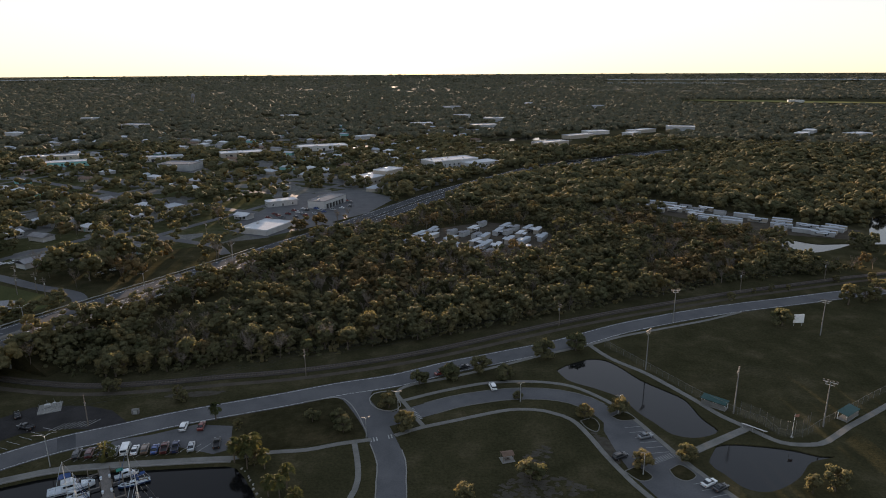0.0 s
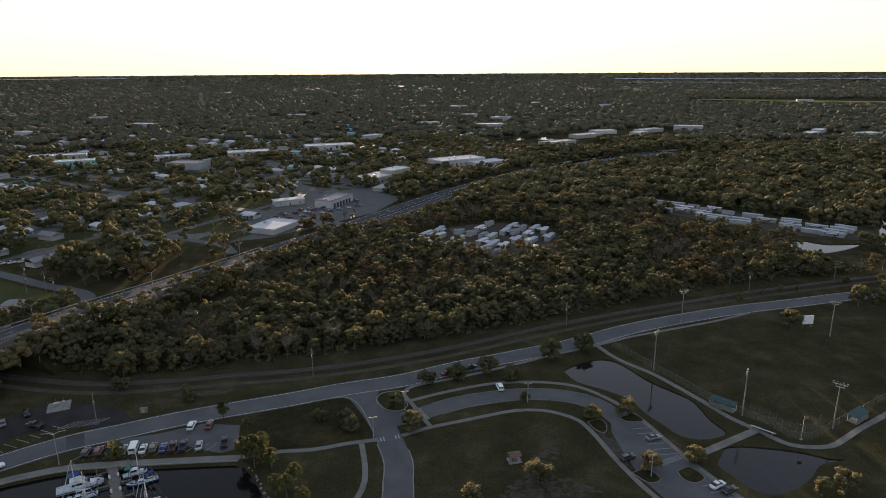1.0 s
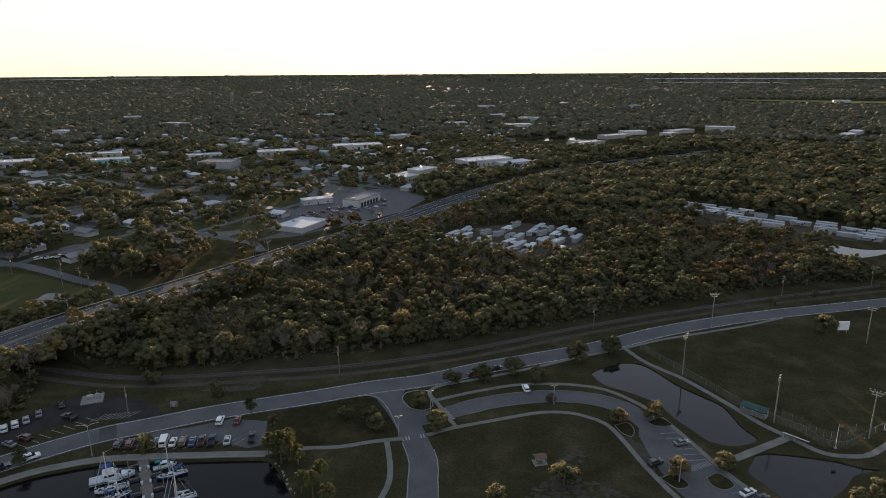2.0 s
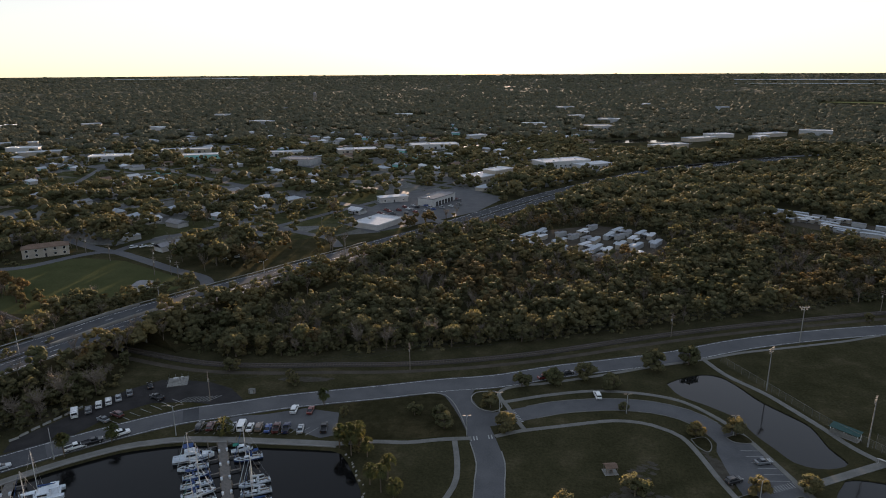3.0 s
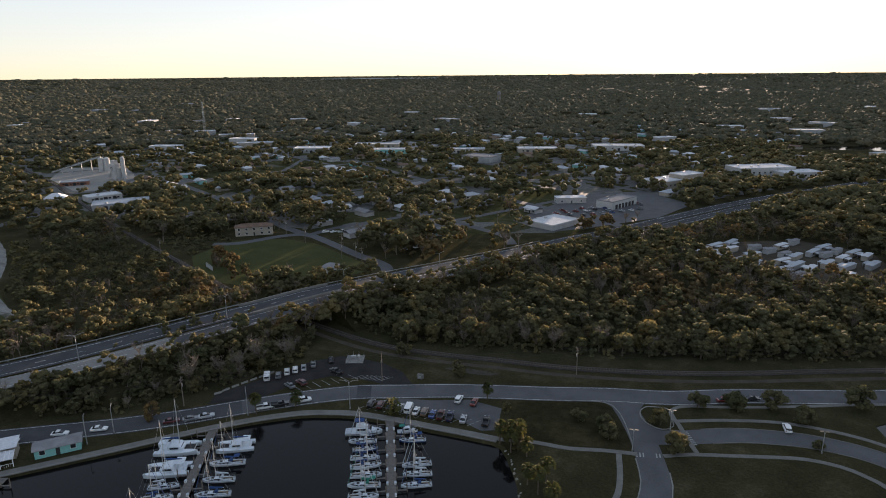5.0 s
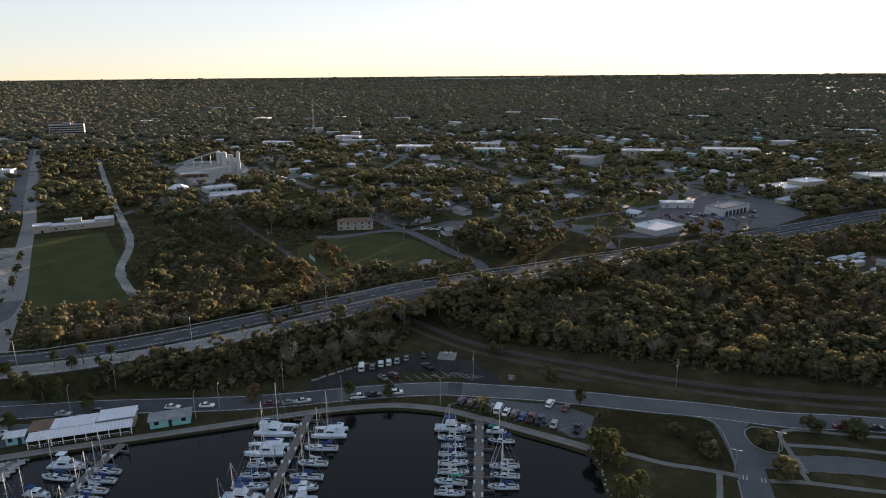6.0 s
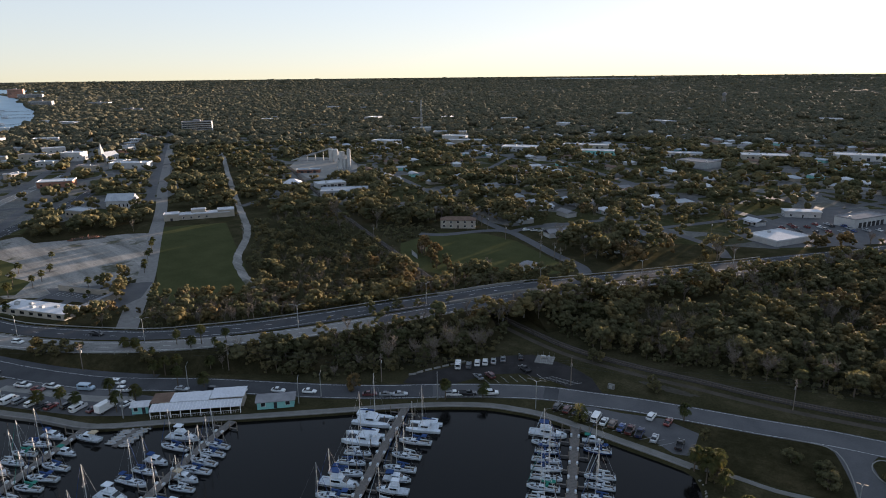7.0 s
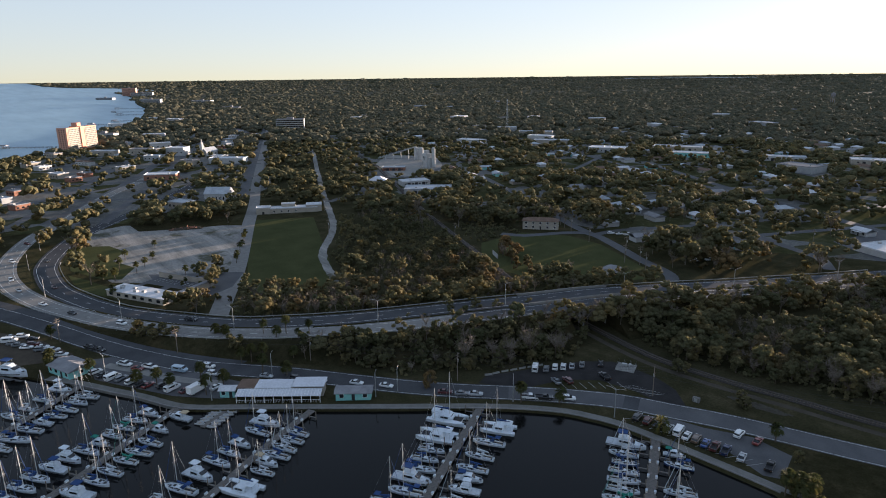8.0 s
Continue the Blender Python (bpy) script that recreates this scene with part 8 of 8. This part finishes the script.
for x, y, deg in ((70, 203, 50), (94, 245, 10), (87.3, 173, 60), (110, 165.5, -40), (147, 232, -30)):
    tagged(stand("flood", flood_pole, at(x, y, deg), "tall concrete floodlight pole at a ball field"), group="floodlight poles")


def utility_pole():
    ob = thing("utility_pole", "", "utility pole")
    part("pole", rod((0, 0, -.3), (0, 0, 10.2), .17, .11, 7), POLE_WOOD, ob)
    for z in (9.2, 8.3):
        part("cross_arm", merge(box(-1.3, -.07, z, 1.3, .07, z + .14), *[rod((x, 0, z + .14), (x, 0, z + .34), .06, .05, 6) for x in (-1.15, -.55, .55, 1.15)]), POLE_WOOD, ob)
    part("transformer", rod((.32, 0, 6.6), (.32, 0, 7.6), .24, .24, 8), GALV, ob)
    return ob


LINE_A = [(-275, 31), (-235, 63), (-196, 97), (-152, 128), (-104.5, 168), (-47, 199.5), (47, 243), (139, 284), (187, 299)]
for n, (x, y) in enumerate(LINE_A):
    tagged(stand("upole", utility_pole, at(x, y, 115 if n < 4 else 120), "weathered wooden utility pole with cross-arms"), group="utility poles")
for x, y in ((-210, 300), (-200, 285), (-240, 305), (-265, 318), (-295, 330), (-192, 287), (-183, 279), (-300, 250), (-360, 195), (-430, 230), (-150, 395)):
    tagged(stand("upole", None, at(x, y, 30), "weathered wooden utility pole in the town"), group="utility poles")
wires = thing("power_line", "sagging power wires between wooden poles", "wires")
for (ax, ay), (bx, by) in zip(LINE_A, LINE_A[1:]):
    for k, z in ((-1.1, 9.5), (1.1, 9.5), (-.5, 8.6), (0, 7.0)):
        n = np.array([-(by - ay), bx - ax]) / math.hypot(bx - ax, by - ay)
        pts = [(ax + (bx - ax) * f + n[0] * k, ay + (by - ay) * f + n[1] * k, z - 4 * f * (1 - f) * 1.3) for f in np.linspace(0, 1, 7).tolist()]
        part("wire", tube(pts, .025), DARK, wires)


# lattice mast and water tower far off
def lattice():
    ob = thing("radio_mast", "", "mast")
    geo = []
    for k in range(19):
        z0, z1, a, b = k * 3, k * 3 + 3, 1.6 - k * .06, 1.54 - k * .06
        for s, t in ((-1, -1), (1, -1), (1, 1), (-1, 1)):
            geo.append(rod((s * a, t * a, z0), (s * b, t * b, z1), .14, n=4))
        geo += [rod((-a, -a, z0), (b, -b, z1), .1, n=3), rod((a, -a, z0), (b, b, z1), .1, n=3), rod((-a, a, z0), (-b, -b, z1), .1, n=3), rod((a, a, z0), (-b, b, z1), .1, n=3)]
    part("lattice", merge(*geo), GALV, ob)
    part("dish", rod((0, -1.2, 40), (0, -1.8, 40), 1.0, .9, 10), TRIM, ob)
    return ob


stand("lattice", lattice, at(-809, 790), "tall steel lattice radio mast above the trees")


def water_tower():
    ob = thing("water_tower", "", "water tower")
    part("tank", loft([[(r * math.cos(t * math.pi / 8), r * math.sin(t * math.pi / 8), z) for t in range(16)] for r, z in ((3, 30), (6.5, 32), (7, 36), (6.5, 39), (1, 41))]), ROOF_GREY, ob)
    for k in range(6):
        a_ = k * math.pi / 3
        part("leg", rod((8 * math.cos(a_), 8 * math.sin(a_), -1), (6.3 * math.cos(a_), 6.3 * math.sin(a_), 33), .4, n=6), ROOF_GREY, ob)
    part("riser", rod((0, 0, -1), (0, 0, 31), .8, n=8), ROOF_GREY, ob)
    return ob


stand("wtower", water_tower, at(-733, 1940, 0, float(lift(math.hypot(733, 1940)))), "grey water tower on legs above the forest").scale = (.8, .8, .95)


# ---- ball field and park furniture ----
FENCE = spline([(60.7, 223), (75, 195), (81, 183), (89.7, 170.5), (93.5, 167), (94.6, 161), (101, 160), (108.5, 165), (122, 173.5), (142, 186), (170, 200)], 3.0)
fence = thing("ball_field_fence", "tall chain-link fence round a ball field", "fence")
for p in FENCE:
    part("post", rod((p[0], p[1], -.1), (p[0], p[1], 2.4), .045, n=5), FENCE_GREY, fence)
part("top_rail", ribbon(FENCE, .06, 2.4, .06), FENCE_GREY, fence)
part("netting", ([(*p, z) for p in FENCE for z in (.05, 2.36)], [(2 * k, 2 * k + 2, 2 * k + 3, 2 * k + 1) for k in range(len(FENCE) - 1)]), NETTING, fence)
stop = thing("backstop", "high chain-link backstop behind home plate", "backstop")
BACK = spline([(89, 172.5), (92.5, 168), (94.2, 163.5), (97, 161), (102, 162), (106, 165.5)], 2.0)
for p in BACK:
    part("post", rod((p[0], p[1], -.1), (p[0], p[1], 4.6), .06, n=5), FENCE_GREY, stop)
part("netting", ([(*p, z) for p in BACK for z in (.05, 4.5)], [(2 * k, 2 * k + 2, 2 * k + 3, 2 * k + 1) for k in range(len(BACK) - 1)]), NETTING, stop)


def dugout():
    ob = thing("dugout", "", "dugout")
    part("roof", loft([[(x, -1.9, 2.3), (x, 1.9, 2.8), (x, 1.9, 2.92), (x, -1.9, 2.42)] for x in (-4.6, 4.6)]), ROOF_TEAL, ob, "green metal roof")
    part("back_wall", box(-4.3, -1.6, -.1, 4.3, -1.4, 1.6), FOOTPATH, ob)
    for x in (-4.2, 0, 4.2):
        part("post", box(x - .08, 1.5, 0, x + .08, 1.66, 2.7), TRIM, ob)
        part("post", box(x - .08, -1.4, 1.4, x + .08, -1.24, 2.4), TRIM, ob)
    part("bench", box(-4, -1.2, .42, 4, -.8, .48), GALV, ob)
    part("slab", box(-4.5, -1.8, -.1, 4.5, 1.8, .1), CONCRETE, ob)
    return ob


for x, y, deg in ((83.5, 178, -43), (120.5, 171, 35)):
    stand("dugout", dugout, at(x, y, deg), "open dugout with a green metal roof").scale = (.84, .84, .84)


def bleacher():
    ob = thing("bleacher", "", "bleacher")
    for k in range(5):
        part("seat", box(-3.2, k * .6, .45 + k * .3, 3.2, k * .6 + .3, .5 + k * .3), GALV, ob)
    for x in (-2.8, 0, 2.8):
        part("frame", merge(rod((x, 0, 0), (x, 0, .45), .04, n=4), rod((x, 2.5, 0), (x, 2.5, 1.7), .04, n=4), rod((x, 0, .42), (x, 2.6, 1.66), .04, n=4)), GALV, ob)
    return ob


stand("bleacher", bleacher, at(90, 164.5, 135), "small aluminium bleacher beside the path")
board = thing("scoreboard", "blank white scoreboard on posts", "scoreboard")
part("panel", moved(box(-2.2, -.15, 1.4, 2.2, .15, 5.0), 143.3, 241.5, 0, 5), TRIM, board)
for x in (-1.6, 1.6):
    part("post", rod((143.3 + x, 241.7, -.2), (143.3 + x, 241.7, 4.4), .1), GALV, board)


def shelter():
    ob = thing("picnic_shelter", "", "shelter")
    part("roof", loft([[(x, -1.7, 2.3), (x, 0, 2.9), (x, 1.7, 2.3), (x, 1.7, 2.4), (x, 0, 3.0), (x, -1.7, 2.4)] for x in (-2.2, 2.2)]), ROOF_BROWN, ob)
    for x in (-1.9, 1.9):
        for y in (-1.4, 1.4):
            part("post", box(x - .07, y - .07, 0, x + .07, y + .07, 2.35), POLE_WOOD, ob)
    part("table", merge(box(-.9, -.4, .7, .9, .4, .76), box(-.7, -.3, 0, -.6, .3, .7), box(.6, -.3, 0, .7, .3, .7)), POLE_WOOD, ob)
    part("bench", merge(box(-.9, -.85, .42, .9, -.6, .46), box(-.9, .6, .42, .9, .85, .46), box(-.75, -.8, 0, -.68, .8, .42), box(.68, -.8, 0, .75, .8, .42)), POLE_WOOD, ob)
    part("slab", box(-2.4, -2, -.1, 2.4, 2, .08), CONCRETE, ob)
    return ob


ob = stand("shelter", shelter, at(16.8, 150, 15), "small picnic shelter with a brown roof")
ob.scale = (.75, .75, .8)
flag = thing("flagpole", "white flagpole on a round base", "flagpole")
part("pole", rod((98, 160, 0), (98, 160, 7.5), .07, .04, 7), TRIM, flag)
part("base", rod((98, 160, -.1), (98, 160, .25), .5, .45, 12), CONCRETE, flag)
part("flag", loft([[(98 + .05 + k * .25, 160 + .06 * math.sin(k * 1.7), z) for z in (6.4, 7.3)] + [(98 + .05 + k * .25, 160.02 + .06 * math.sin(k * 1.7), z) for z in (7.3, 6.4)] for k in range(6)]), WALL_BRICK, flag)

# fenced transformer pad, cabinet, precast barriers, pond footbridge
pad = thing("boat_ramp_shed", "open steel frame on a pale concrete pad", "shed")
part("pad", moved(box(-3.2, -3.2, -.1, 3.2, 3.2, .16), -122, 178.5, 0, 25), CONCRETE, pad)
for k in range(4):
    a_ = radians(25 + 90 * k)
    for j in range(4):
        q = (-3 + 2 * j, -3)
        part("fence_post", rod((-122 + q[0] * math.cos(a_) - q[1] * math.sin(a_), 178.5 + q[0] * math.sin(a_) + q[1] * math.cos(a_), 0), (-122 + q[0] * math.cos(a_) - q[1] * math.sin(a_), 178.5 + q[0] * math.sin(a_) + q[1] * math.cos(a_), 1.7), .04, n=4), GALV, pad)
part("tank", rod((-121, 179.5, .16), (-121, 179.5, 1.5), .5, .48, 12), GALV, pad)
part("pump", moved(arc_box([(-.8, .5, .16, 1.2), (.8, .5, .16, 1.2)]), -123, 179, 0, 25), GALV, pad)
cab = thing("utility_cabinet", "pale green utility cabinet on grass", "cabinet")
part("case", moved(arc_box([(-1.0, .6, 0, 1.6), (1.0, .6, 0, 1.6)]), -93.8, 175, 0, 10), FOOTPATH, cab)
part("door", moved(box(-.5, -.64, .2, .5, -.6, 1.4), -93.8, 175, 0, 10), GALV, cab)


def barrier():
    ob = thing("concrete_barrier", "", "barrier")
    part("body", loft([[(x, -.3, 0), (x, .3, 0), (x, .3, .1), (x, .12, .45), (x, .12, 1.0), (x, -.12, 1.0), (x, -.15, .45), (x, -.3, .1)] for x in (-1.4, 1.4)]), CONCRETE, ob)
    part("slot", box(-.3, -.31, 0, .3, .31, .08), DARK, ob)
    return ob


for x, y, deg in [(-148.2, 138.5, 60), (-147.5, 141.3, 75)] + [(-146.6 + 1.1 * k, 144.6 + 3.1 * k, 70) for k in range(5)]:
    tagged(stand("barrier", barrier, at(x, y, deg), "low white precast concrete barrier"), group="barriers").scale = (.9, .7, .6)

# parking stripes
for name, lines in (("lot_stripes_east", [((-100.6 + 2.63 * k, 151.6 + .36 * k), 62, 5.0) for k in range(14)]),
                    ("lot_stripes_upper", [((-127 + 2.0 * k, 152 + 3.0 * k * .8), 160, 5.0) for k in range(7)] + [((-113.5 + 1.35 * k, 167.4 + .35 * k), 60, 5.0) for k in range(8)]),
                    ("lot_stripes_loop", [((54.9 + .75 * k, 165.8 - 2.6 * k), 8, 5.0) for k in range(6)] + [((64.6 + 1.1 * k, 139.5 - 2.6 * k), 15, 4.6) for k in range(5)])):
    geo = []
    for (x, y), deg, ln in lines:
        geo.append(moved(box(-ln / 2, -.07, .07, ln / 2, .07, .08), x, y, 0, deg))
    tagged(new(name, solid(name, merge(*geo), PAINT_OLD)), "faded white parking stripes on asphalt", "marking", kind="structure")

# stones along the open shore of the basin
STONES = np.random.default_rng(9)
edge = spline([(-54, 148.5), (-51, 145), (-47, 139), (-44, 134), (-41, 125)], .6)
for n, p in enumerate(edge):
    def stone():
        ob = thing("shore_stone", "", "stone")
        part("rock", loft([[(.8 * math.cos(t) * r_ + .1 * math.sin(3 * t), .65 * math.sin(t) * r_, z) for t in np.linspace(0, 5.5, 8).tolist()] for r_, z in ((.5, -.3), (.55, .0), (.3, .2))]), ROCK, ob)
        return ob
    tagged(stand("stone", stone, at(float(p[0] + STONES.uniform(-.8, .8)), float(p[1] + STONES.uniform(-.5, .5)), float(STONES.uniform(0, 360)), -.25), "grey shore stone at the water's edge"), group="shore stones")
